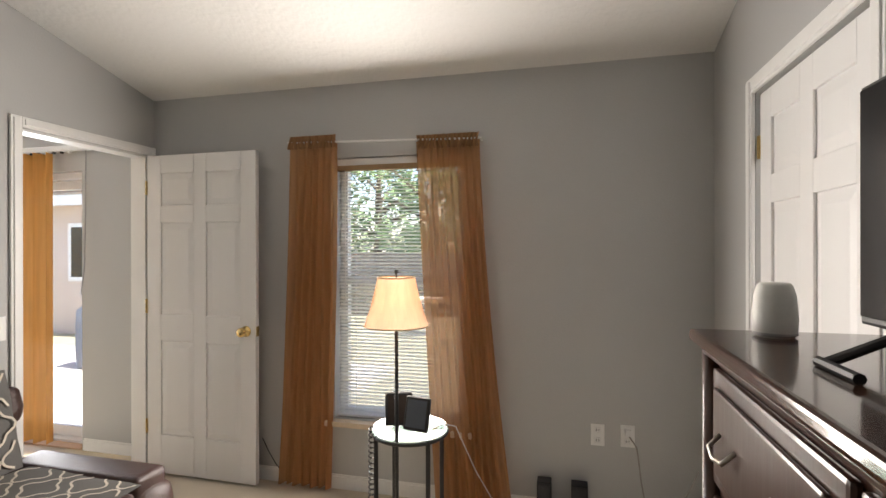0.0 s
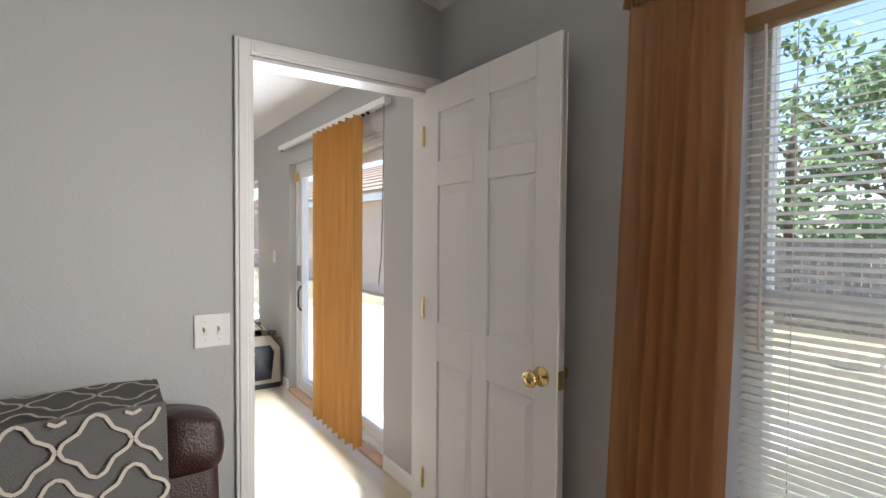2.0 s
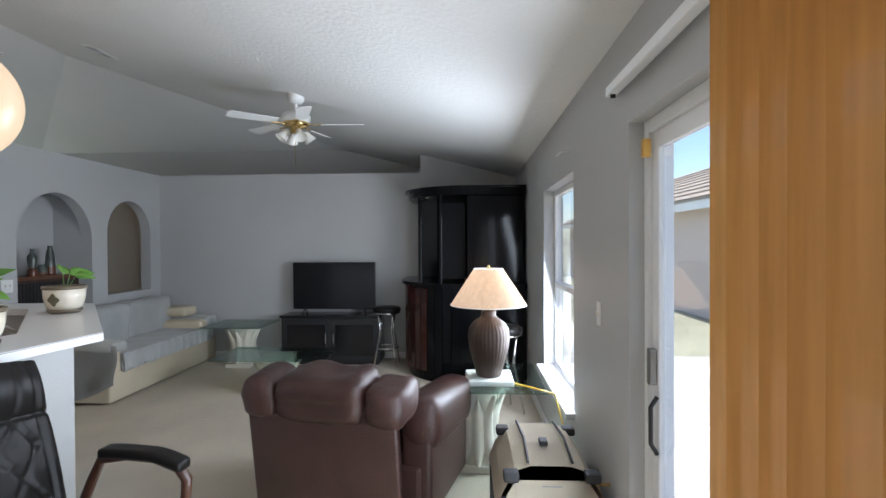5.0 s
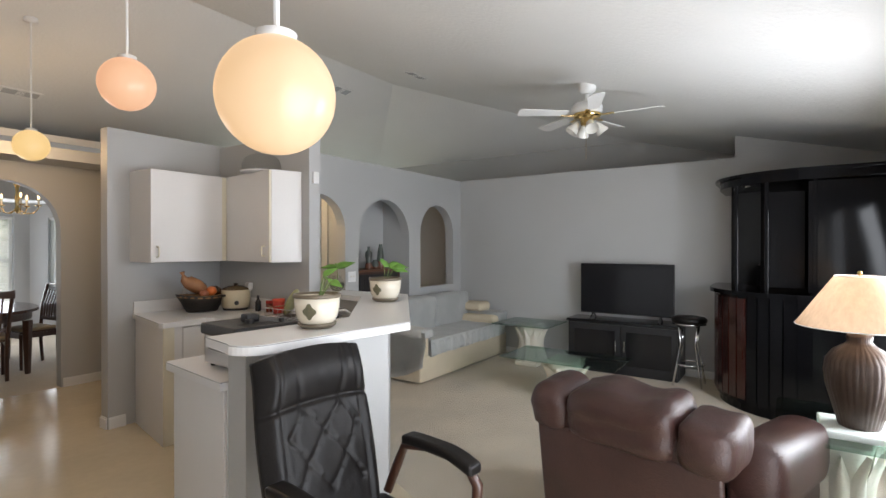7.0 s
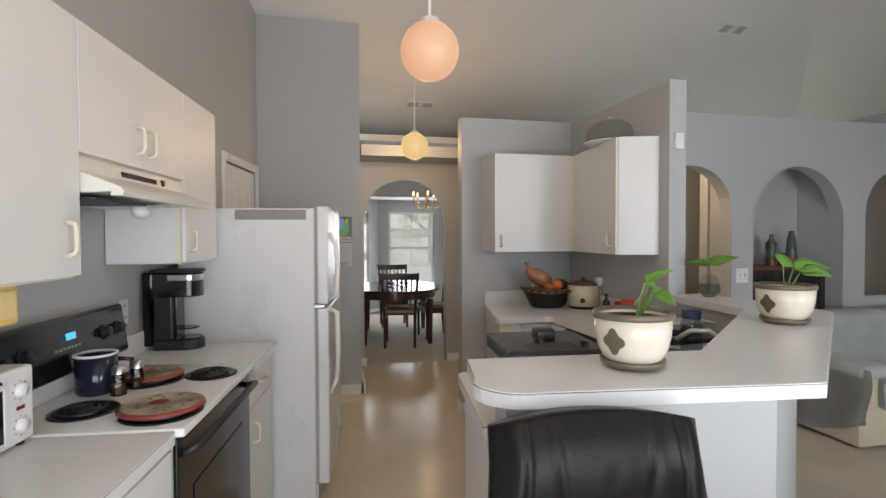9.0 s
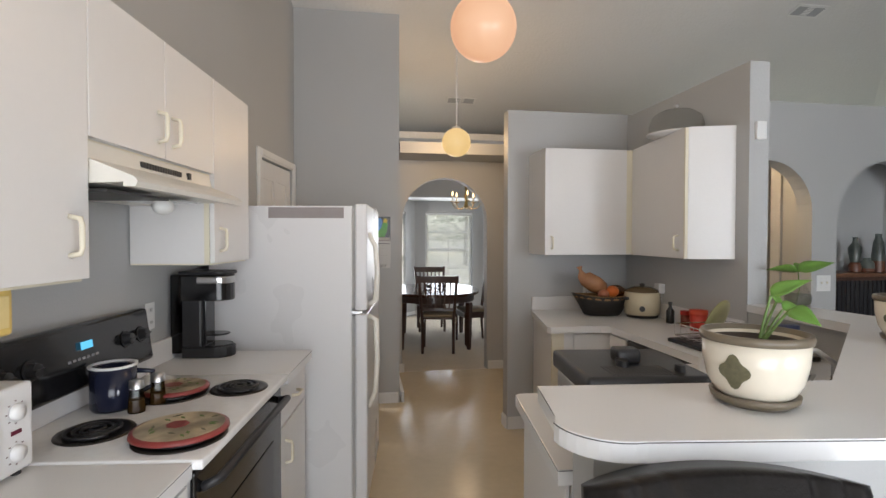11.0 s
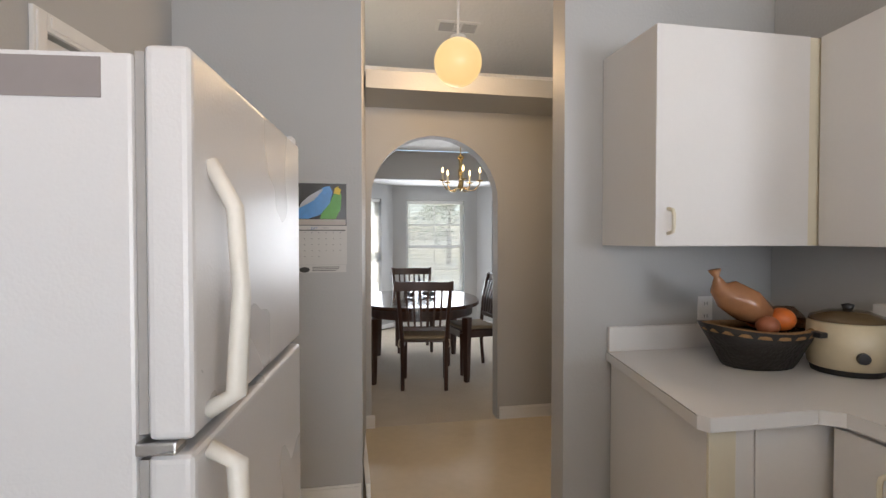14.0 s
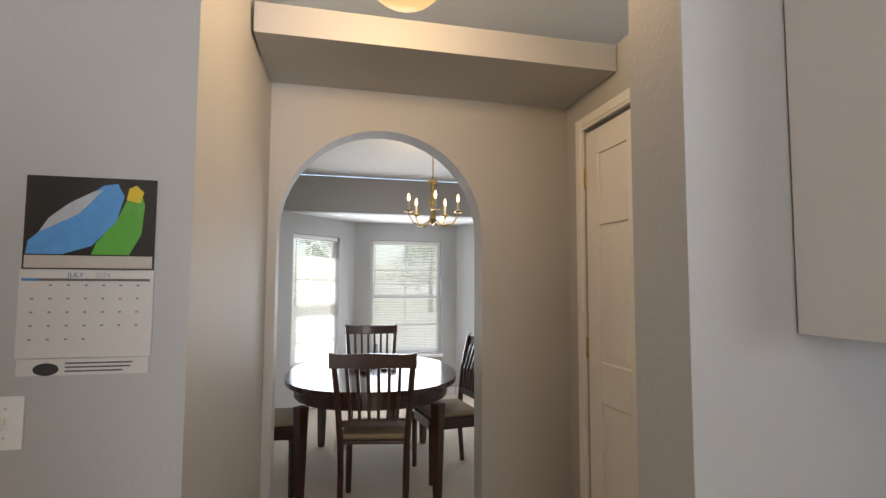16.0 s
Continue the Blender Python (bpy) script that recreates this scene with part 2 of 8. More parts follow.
# ---- mesh helpers ----
def put(bm, name, mat, parent=None, smooth=False):
    me = bpy.data.meshes.new(name)
    bmesh.ops.recalc_face_normals(bm, faces=bm.faces[:])
    bm.to_mesh(me)
    bm.free()
    for mt in (mat if isinstance(mat, (list, tuple)) else (mat,)):
        me.materials.append(mt)
    if smooth:
        for p in me.polygons:
            p.use_smooth = True
    ob = new(name, me)
    if parent:
        ob.parent = parent
    return ob


def part(name, bm, mat, parent, label="", smooth=False):
    ob = put(bm, name, mat, parent, smooth)
    return tagged(ob, label) if label else ob


def thing(name, label, category, at=None, group=""):
    ob = new(name)
    if at is not None:
        ob.matrix_basis = at
    return tagged(ob, label, category, group)


def box(x0, x1, y0, y1, z0, z1, bevel=0.0, bm=None, seg=2):
    bm = bm or bmesh.new()
    vs = [bm.verts.new((x, y, z)) for z in (z0, z1) for x, y in ((x0, y0), (x1, y0), (x1, y1), (x0, y1))]
    fs = [bm.faces.new([vs[i] for i in f]) for f in ((3, 2, 1, 0), (4, 5, 6, 7), (0, 1, 5, 4), (1, 2, 6, 5), (2, 3, 7, 6), (3, 0, 4, 7))]
    if bevel:
        bmesh.ops.bevel(bm, geom=list({e for f in fs for e in f.edges}), offset=bevel, segments=seg, profile=0.6, affect="EDGES")
    return bm


def prism(poly, z0, z1, bm=None, bevel=0.0):
    bm = bm or bmesh.new()
    lo, hi = [bm.verts.new((x, y, z0)) for x, y in poly], [bm.verts.new((x, y, z1)) for x, y in poly]
    n = len(poly)
    fs = [bm.faces.new(hi), bm.faces.new(lo[::-1])] + [bm.faces.new((lo[i], lo[(i + 1) % n], hi[(i + 1) % n], hi[i])) for i in range(n)]
    if bevel:
        bmesh.ops.bevel(bm, geom=[e for e in fs[0].edges] + [e for e in fs[1].edges], offset=bevel, segments=2, profile=0.6, affect="EDGES")
    return bm


def lathe(profile, seg=24, at=(0, 0, 0), bm=None, ribs=0, rib=0.0):
    """Turn (radius, height) pairs round the z axis; ends of radius 0 close."""
    bm = bm or bmesh.new()
    rings = []
    for r, z in profile:
        if r <= 1e-6:
            rings.append([bm.verts.new((at[0], at[1], at[2] + z))])
        else:
            ring = []
            for i in range(seg):
                a = 2 * math.pi * i / seg
                k = r * (1 + rib * math.cos(ribs * a)) if ribs else r
                ring.append(bm.verts.new((at[0] + k * math.cos(a), at[1] + k * math.sin(a), at[2] + z)))
            rings.append(ring)
    for a, b in zip(rings, rings[1:]):
        for i in range(seg):
            j = (i + 1) % seg
            if len(a) == 1 and len(b) == 1:
                continue
            if len(a) == 1:
                bm.faces.new((a[0], b[j], b[i]))
            elif len(b) == 1:
                bm.faces.new((a[i], a[j], b[0]))
            else:
                bm.faces.new((a[i], a[j], b[j], b[i]))
    return bm


def ball(r, at=(0, 0, 0), seg=32, rings=16, squash=1.0, bm=None):
    return lathe([(r * math.sin(math.pi * i / rings), -r * squash * math.cos(math.pi * i / rings)) for i in range(rings + 1)], seg, at, bm)


def tube(pts, r, seg=8, bm=None, closed=False):
    """A round bar along points; r is one radius or one for each point."""
    bm = bm or bmesh.new()
    pts = [Vector(p) for p in pts]
    n = len(pts)
    rs = r if isinstance(r, (list, tuple)) else [r] * n
    rings, side = [], None
    for i, p in enumerate(pts):
        d = (pts[(i + 1) % n] - pts[i - 1]) if closed else (pts[min(i + 1, n - 1)] - pts[max(i - 1, 0)])
        d.normalize()
        if side is None:
            side = d.orthogonal().normalized()
        side = (side - d * side.dot(d))
        side = side.normalized() if side.length > 1e-5 else d.orthogonal().normalized()
        up = d.cross(side)
        rings.append([bm.verts.new(p + rs[i] * (math.cos(2 * math.pi * k / seg) * side + math.sin(2 * math.pi * k / seg) * up)) for k in range(seg)])
    for i in range(n if closed else n - 1):
        a, b = rings[i], rings[(i + 1) % n]
        for k in range(seg):
            bm.faces.new((a[k], a[(k + 1) % seg], b[(k + 1) % seg], b[k]))
    if not closed:
        bm.faces.new(rings[0][::-1]), bm.faces.new(rings[-1])
    return bm


def slab(points, thick, axis="z", bm=None):
    """A flat polygon given as 3D points, thickened along one axis."""
    bm = bm or bmesh.new()
    d = Vector({"x": (thick, 0, 0), "y": (0, thick, 0), "z": (0, 0, thick)}[axis])
    a, b = [bm.verts.new(p) for p in points], [bm.verts.new(Vector(p) + d) for p in points]
    n = len(points)
    bm.faces.new(a), bm.faces.new(b[::-1])
    for i in range(n):
        bm.faces.new((a[i], b[i], b[(i + 1) % n], a[(i + 1) % n]))
    return bm


def arc(cx, cy, r, a0, a1, n):
    return [(cx + r * math.cos(radians(a0 + (a1 - a0) * i / n)), cy + r * math.sin(radians(a0 + (a1 - a0) * i / n))) for i in range(n + 1)]


# ---- structure ----
def roof_z(x, y):
    """Height of the vaulted ceiling: two slopes from a ridge, hipped at the far end."""
    if y > 2.945:
        return 2.41
    return min(2.41 + 0.25 * (2.945 - y), 3.72 + 0.25 * (y + 2.3), 3.72 + 0.25 * (x + 7.7))


def wall(name, a, b, thick, top=None, openings=(), z0=0.0, mat=None, marks=()):
    """A wall whose face runs from a to b (plan), thickened to the left of that way. Openings: (u0, u1, bottom, top, arched).
    top: a height, or None for the ceiling's own line."""
    ax, ay = a
    L = math.hypot(b[0] - ax, b[1] - ay)
    dx, dy = (b[0] - ax) / L, (b[1] - ay) / L
    nx, ny = -dy * thick, dx * thick
    us = {0.0, L, *marks}
    if top is None and abs(dy) > 0.5:
        for k in range(1, 12):
            us.add(L * k / 12)
    for u0, u1, zb, zt, arched in openings:
        us |= {u0, u1}
        if arched:
            us |= {u0 + (u1 - u0) * (0.5 - 0.5 * math.cos(math.pi * k / 20)) for k in range(1, 20)}
    us = sorted(u for u in us if -1e-6 <= u <= L + 1e-6)
    us = [u for i, u in enumerate(us) if i == 0 or u - us[i - 1] > 1e-4]

    def head(u):
        return top if top is not None else roof_z(ax + dx * u, ay + dy * u) - 0.002

    bm = bmesh.new()
    cache, faces = {}, {}

    def vert(u, z, s):
        key = (round(u, 4), round(z, 4), s)
        if key not in cache:
            cache[key] = bm.verts.new((ax + dx * u + nx * s, ay + dy * u + ny * s, z))
        return cache[key]

    def block(u0, u1, lo0, lo1, hi0, hi1):
        if hi0 - lo0 < 1e-4 and hi1 - lo1 < 1e-4:
            return
        A, B, C, D = vert(u0, lo0, 0), vert(u1, lo1, 0), vert(u1, hi1, 0), vert(u0, hi0, 0)
        E, F, G, H = vert(u0, lo0, 1), vert(u1, lo1, 1), vert(u1, hi1, 1), vert(u0, hi0, 1)
        for f in ((A, B, C, D), (E, H, G, F), (A, E, F, B), (D, C, G, H), (A, D, H, E), (B, F, G, C)):
            f = tuple(dict.fromkeys(f))
            if len(f) < 3:
                continue
            key = frozenset(f)
            faces[key] = None if key in faces else f

    for u0, u1 in zip(us, us[1:]):
        mid = (u0 + u1) / 2
        cut = next((o for o in openings if o[0] < mid < o[1]), None)
        if not cut:
            block(u0, u1, z0, z0, head(u0), head(u1))
            continue
        oa, ob_, zb, zt, arched = cut
        r, c = (ob_ - oa) / 2, (oa + ob_) / 2

        def lintel(u):
            return zt if not arched else zt - r + math.sqrt(max(0, r * r - (u - c) ** 2))

        if zb > z0 + 1e-4:
            block(u0, u1, z0, z0, zb, zb)
        block(u0, u1, lintel(u0), lintel(u1), head(u0), head(u1))
    for f in faces.values():
        if f:
            bm.faces.new(f)
    return tagged(put(bm, name, mat or PAINT), "grey painted textured plaster wall", "wall", kind="structure")


def flat(name, poly, z0, z1, mat, label, category):
    return tagged(put(prism(poly, z0, z1), name, mat), label, category, kind="structure")


def rect(x0, x1, y0, y1):
    return [(x0, y0), (x1, y0), (x1, y1), (x0, y1)]


WIN_Y, EXT_Y = 2.857, 2.945
# floors
flat("floor_bedroom", rect(-1.775, 1.745, -1.5, WIN_Y), -0.1, 0.0, CARPET, "beige cut-pile bedroom carpet", "carpet")
flat("floor_vinyl", [(-4.78, EXT_Y), (-4.78, 0.30), (-5.0, -0.2), (-5.3, -0.5), (-5.3, -2.5), (-5.5, -2.5), (-5.5, -4.24), (-2.0, -4.24), (-2.0, 0.9), (-1.775, 0.9), (-1.775, EXT_Y)],
     -0.1, 0.0, VINYL, "glossy cream vinyl kitchen floor with faint scuffs", "floor")
flat("floor_living", [(-4.78, EXT_Y), (-9.0, EXT_Y), (-9.0, -4.24), (-5.5, -4.24), (-5.5, -2.5), (-5.3, -2.5), (-5.3, -0.5), (-5.0, -0.2), (-4.78, 0.30)],
     -0.1, 0.0, CARPET, "beige cut-pile living room carpet", "carpet")
flat("floor_dining", [(-1.5, -4.24), (-8.0, -4.24), (-8.0, -7.5), (-6.37, -7.5), (-5.47, -8.4), (-4.11, -8.4), (-3.21, -7.5), (-1.5, -7.5)],
     -0.1, 0.0, CARPET, "beige cut-pile dining room carpet", "carpet")

# outer and dividing walls
wall("wall_bedroom_window", (1.745, WIN_Y), (-1.655, WIN_Y), -0.2, 2.495, [(1.745 - 0.45, 1.745 + 0.34, 0.42, 1.99, False)])
wall("wall_bedroom_left", (-1.655, -1.5), (-1.655, 3.057), 0.12, None, [(2.012 + 1.5, 2.80 + 1.5, 0, 2.06, False)])
wall("wall_bedroom_right", (1.745, 3.057), (1.745, -1.5), 0.12, None, [(3.057 - 2.28, 3.057 - 1.48, 0, 2.05, False)])
wall("wall_bedroom_back", (1.745, -1.5), (-1.655, -1.5), 0.12, None)
wall("wall_living_window", (-1.775, EXT_Y), (-9.0, EXT_Y), -0.16, 2.485,
     [(2.37 - 1.775, 4.17 - 1.775, 0, 2.01, False), (5.215 - 1.775, 6.40 - 1.775, 0.50, 1.965, False)])
wall("wall_television", (-8.8, EXT_Y), (-8.8, 1.68), -0.2, None)
wall("wall_television_low", (-8.8, 1.68), (-8.8, -1.9), -0.2, 2.48)
wall("wall_television_return", (-9.003, 1.683), (-10.25, 1.683), -0.12, None, z0=2.4)
wall("wall_gable", (-10.25, 1.8), (-10.25, -7.0), -0.12, None, z0=2.3)
wall("wall_arches", (-8.8, -1.9), (-5.358, -1.9), -0.13, 2.48,
     [(0.21, 1.01, 0.95, 2.08, True), (1.25, 2.19, 0.0, 2.075, True), (2.40, 3.14, 0.0, 2.055, True)])
wall("wall_kitchen_back", (-5.36, -2.44), (-4.248, -2.44), -0.12, 2.48)
wall("wall_kitchen_side", (-5.235, -1.14), (-5.235, -2.437), -0.12, 2.46)
wall("wall_stove", (-2.005, 1.0), (-2.274, -1.40), 0.12, None)
wall("wall_laundry", (-2.274, -1.40), (-2.545, -3.21), 0.12, None, [(0.985, 1.755, 0, 2.065, False)])
wall("wall_kitchen_end", (-1.775, 0.9), (-2.02, 0.9), 0.1, None)
wall("wall_calendar", (-2.42, -3.21), (-3.46, -3.21), 0.12, None)
wall("wall_hall_left", (-3.46, -3.21), (-3.52, -4.24), 0.12, None)
wall("wall_arch_dining", (-2.0, -4.235), (-8.0, -4.235), 0.13, 2.468, [(1.56, 2.525, 0.0, 2.165, True)])
wall("wall_hall_right", (-4.99, -4.235), (-4.99, -2.56), 0.12, 2.48, [(0.18, 0.96, 0, 2.18, False)])
# corridor behind the arches
wall("wall_corridor_back", (-5.15, -3.15), (-9.0, -3.15), 0.12, 2.48, [(2.80, 3.55, 0, 2.05, False)])
wall("wall_niche_back", (-6.55, -2.35), (-7.62, -2.35), 0.1, 2.44)
wall("wall_niche_side", (-6.57, -2.03), (-6.57, -2.35), -0.05, 2.44)
wall("wall_niche_side_far", (-7.60, -2.03), (-7.60, -2.35), 0.05, 2.44)
wall("wall_corridor_end", (-9.0, -1.9), (-9.0, -3.2), -0.12, 2.48)
flat("ledge_over_corridor", [(-10.25, -4.23), (-5.16, -4.23), (-5.16, -2.57), (-5.37, -2.57), (-5.37, -2.04), (-10.25, -2.04)], 2.44, 2.479, CEIL, "flat plant ledge above the corridor", "ledge")
flat("ledge_behind_television_wall", rect(-10.25, -9.01, -2.03, 1.67), 2.44, 2.479, CEIL, "flat plant ledge above the closet", "ledge")
flat("hall_shelf", rect(-4.985, -3.505, -4.234, -3.76), 2.355, 2.47, PAINT, "painted plant shelf spanning the hall above the arch", "shelf")

# dining room
wall("wall_dining_left", (-2.6, -4.24), (-2.6, -7.5), 0.12, 2.62)
wall("wall_dining_right", (-6.9, -7.5), (-6.9, -4.37), 0.12, 2.62)
wall("wall_bay_header", (-6.37, -7.5), (-3.21, -7.5), -0.12, 2.62, z0=2.22)
wall("wall_bay_shoulder", (-6.9, -7.5), (-6.37, -7.5), -0.12, 2.62)
wall("wall_bay_shoulder_near", (-3.21, -7.5), (-2.6, -7.5), -0.12, 2.62)
BAYL = math.hypot(0.9, 0.9)
wall("wall_bay_centre", (-5.47, -8.4), (-4.11, -8.4), -0.14, 2.35, [(0.21, 1.15, 0.52, 2.0, False)])
wall("wall_bay_right", (-6.37, -7.5), (-5.47, -8.4), -0.14, 2.35, [(0.27, 1.0, 0.52, 2.0, False)])
wall("wall_bay_left", (-4.11, -8.4), (-3.21, -7.5), -0.14, 2.35, [(0.27, 1.0, 0.52, 2.0, False)])
flat("ceiling_bay", [(-6.35, -7.622), (-5.47, -8.5), (-4.11, -8.5), (-3.23, -7.622)], 2.225, 2.30, CEIL, "flat white bay ceiling", "ceiling")
flat("ceiling_dining", rect(-6.9, -2.6, -7.5, -4.37), 2.625, 2.70, CEIL, "flat white dining room ceiling", "ceiling")

# vaulted ceiling in three slopes
bm = bmesh.new()
RX0, RX1 = -10.6, 2.2


def ceil_pt(x, y):
    return (x, y, roof_z(x, y))


h1, h2 = (-7.7, -2.3), None
slab([(-1.655, 3.11, 2.369), (RX0, 3.11, 2.369), (RX0, 0.6, 2.995), (-7.7, -2.3, 3.72), (-1.655, -2.3, 3.72)], 0.12, "z", bm)
slab([(-1.655, -2.3, 3.72), (-7.7, -2.3, 3.72), (RX0, -5.2, 2.995), (RX0, -6.6, 2.645), (-1.655, -6.6, 2.645)], 0.12, "z", bm)
slab([(RX0, 0.6, 2.995), (RX0, -5.2, 2.995), (-7.7, -2.3, 3.72)], 0.12, "z", bm)
tagged(put(bm, "ceiling", CEIL), "white textured vaulted ceiling with a ridge", "ceiling", kind="structure")
bm = slab([(1.9, 3.06, 2.381), (-1.655, 3.06, 2.381), (-1.655, -1.6, 3.546), (1.9, -1.6, 3.546)], 0.12, "z")
tagged(put(bm, "ceiling_bedroom", CEIL), "white textured sloping bedroom ceiling", "ceiling", kind="structure")

# ground outside
bm = prism(rect(-400, 400, -400, 400), -0.5, -0.16)
tagged(put(bm, "ground", GRASS), "sunlit dry lawn reaching to the trees", "lawn", kind="structure")
flat("patio", rect(-9.2, -1.2, EXT_Y + 0.17, 6.2), -0.16, -0.05, CONCRETE, "sunlit pale concrete patio slab", "patio")
# ---- doors, windows, trim ----
def casing(name, pts, w=0.062, t=0.016, plane="x", at=0.0, side=1):
    """Door casing round three sides: pts = (a0, a1, top); plane x or y at a coordinate, standing out to one side."""
    a0, a1, top = pts
    bm = bmesh.new()
    for p0, p1, z0, z1 in ((a0 - w, a0, 0, top + w), (a1, a1 + w, 0, top + w), (a0, a1, top, top + w)):
        for k, (e, d) in enumerate(((0.0, t), (0.012, t + 0.006))):
            q0, q1 = p0 + e, p1 - e
            lo, hi = sorted((at + 0.001 * side, at + side * d))
            zz1 = z1 - (e if z1 > top + 0.01 else 0)
            zz0 = z0 + (e if z0 > 0.1 else 0)
            if plane == "x":
                box(lo, hi, q0, q1, zz0, zz1, 0.004, bm)
            else:
                box(q0, q1, lo, hi, zz0, zz1, 0.004, bm)
    return tagged(put(bm, name, TRIM), "white painted moulded door casing", "casing", kind="structure")


def six_panel_door(label, at, w=0.79, h=2.03, mirror=1, mat=None):
    """Hinge at x=0, leaf along +x, thickness about y=0."""
    mat = mat or DOORWHITE
    d = thing("panel_door", label, "door", at)
    s, ms = 0.105, 0.09
    zs = [(0.245, 0.845), (1.015, 1.60), (1.705, 1.915)]
    bm = box(0, w, -0.007, 0.007, 0, h)
    for x0, x1 in ((0, s), (w / 2 - ms / 2, w / 2 + ms / 2), (w - s, w)):
        box(x0, x1, -0.0175, 0.0175, 0, h, 0.002, bm, 1)
    for z0, z1 in ((0, zs[0][0]), (zs[0][1], zs[1][0]), (zs[1][1], zs[2][0]), (zs[2][1], h)):
        for x0, x1 in ((s, w / 2 - ms / 2), (w / 2 + ms / 2, w - s)):
            box(x0, x1, -0.0175, 0.0175, z0, z1, 0.002, bm, 1)
    part("leaf", bm, mat, d)
    for x0, x1 in ((s, w / 2 - ms / 2), (w / 2 + ms / 2, w - s)):
        for z0, z1 in zs:
            bm = bmesh.new()
            for sg in (-1, 1):
                a = [(x0 + 0.006, z0 + 0.006), (x1 - 0.006, z0 + 0.006), (x1 - 0.006, z1 - 0.006), (x0 + 0.006, z1 - 0.006)]
                e = 0.042
                b = [(x0 + e, z0 + e), (x1 - e, z0 + e), (x1 - e, z1 - e), (x0 + e, z1 - e)]
                va = [bm.verts.new((x, sg * 0.0072, z)) for x, z in a]
                vb = [bm.verts.new((x, sg * 0.0138, z)) for x, z in b]
                bm.faces.new(vb)
                for i in range(4):
                    bm.faces.new((va[i], va[(i + 1) % 4], vb[(i + 1) % 4], vb[i]))
            part("panel", bm, mat, d)
    for sg in (-1, 1):
        m = pose(w - 0.065, sg * 0.018, 0.93, -90 * sg)
        bm = lathe([(0, 0), (0.033, 0.0), (0.033, 0.006), (0.012, 0.010), (0.011, 0.03), (0.024, 0.038), (0.029, 0.05), (0.024, 0.064), (0, 0.068)], 20)
        bm.transform(m)
        part("door_knob", bm, BRASS, d, "polished brass knob", True)
    part("latch_plate", box(w - 0.0005, w + 0.002, -0.012, 0.012, 0.90, 0.96), BRASS, d, "brass latch plate")
    for z in (0.25, 1.02, 1.78):
        part("hinge", tube([(-0.003, mirror * 0.021, z), (-0.003, mirror * 0.021, z + 0.09)], 0.007, 8), BRASS, d, "small brass hinge")
    return d


casing("trim_bedroom_door", (2.012, 2.80, 2.06), 0.055, plane="x", at=-1.655, side=1)
casing("trim_bedroom_door_outer", (2.012, 2.80, 2.06), 0.06, plane="x", at=-1.775, side=-1)
bm = bmesh.new()
for y0, y1, z0, z1 in ((2.0125, 2.027, 0, 2.059), (2.785, 2.7995, 0, 2.059), (2.027, 2.785, 2.045, 2.059)):
    box(-1.772, -1.658, y0, y1, z0, z1, 0.002, bm)
tagged(put(bm, "trim_bedroom_jamb", TRIM), "white painted door jamb", "jamb", kind="structure")
six_panel_door("white six-panel door standing open against the grey wall", pose(-1.603, 2.763, 0.012, 0, 0, -0.6), 0.80, mirror=-1)
casing("trim_closet_door", (1.48, 2.28, 2.05), plane="x", at=1.745, side=-1)
six_panel_door("closed white six-panel door behind the dresser", pose(1.775, 2.27, 0.01, 0, 0, -90), 0.78, mirror=-1)
LAUNDRY = pose(-2.274, -1.40, 0, 0, 0, -8.51)
casing("trim_laundry_door", (-1.755, -0.985, 2.065), plane="x", at=0.0, side=-1).matrix_basis = LAUNDRY
six_panel_door("closed white door beside the refrigerator", LAUNDRY @ pose(0.03, -0.992, 0.01, 0, 0, -90), 0.755, 2.045)
casing("trim_hall_door", (-4.055, -3.275, 2.18), plane="x", at=-4.99, side=1)
six_panel_door("closed white six-panel hall door with brass knob", pose(-5.011, -4.049, 0.012, 0, 0, 90) @ Matrix.Diagonal((1, 1, 1.06, 1)), 0.765, 2.03, mirror=-1)
casing("trim_corridor_door", (-8.70, -7.95, 2.05), plane="y", at=-3.15, side=1)
six_panel_door("tan panel door in the corridor behind the arches", pose(-8.69, -3.18, 0.012), 0.73, mat=material("tan_door_paint", (0.55, 0.44, 0.32), 0.45))


def baseboard(name, runs, h=0.085, t=0.014):
    bm = bmesh.new()
    for x0, y0, x1, y1, nx, ny in runs:
        g = 0.001
        xs, ys = sorted((x0 + nx * g, x1 + nx * t)), sorted((y0 + ny * g, y1 + ny * t))
        box(xs[0], xs[1], ys[0], ys[1], 0.0, h - 0.012, 0, bm)
        xs, ys = sorted((x0 + nx * g, x1 + nx * t * 0.6)), sorted((y0 + ny * g, y1 + ny * t * 0.6))
        box(xs[0], xs[1], ys[0], ys[1], h - 0.012, h, 0.002, bm)
    return tagged(put(bm, name, TRIM), "white painted baseboard", "baseboard", kind="structure")


baseboard("baseboard_bedroom", [(-1.60, WIN_Y, 1.73, WIN_Y, 0, -1), (-1.655, -1.49, -1.655, 1.955, 1, 0), (1.745, -1.49, 1.745, 1.41, -1, 0), (1.745, 2.345, 1.745, 2.84, -1, 0)])
baseboard("baseboard_living", [(-8.79, EXT_Y, -4.19, EXT_Y, 0, -1), (-2.35, EXT_Y, -1.79, EXT_Y, 0, -1), (-8.8, -1.88, -8.8, 2.93, 1, 0), (-8.79, -1.9, -7.57, -1.9, 0, 1), (-6.60, -1.9, -6.42, -1.9, 0, 1),
                               (-5.637, -1.9, -5.36, -1.9, 0, 1), (-1.775, 0.91, -1.775, 1.95, -1, 0)])
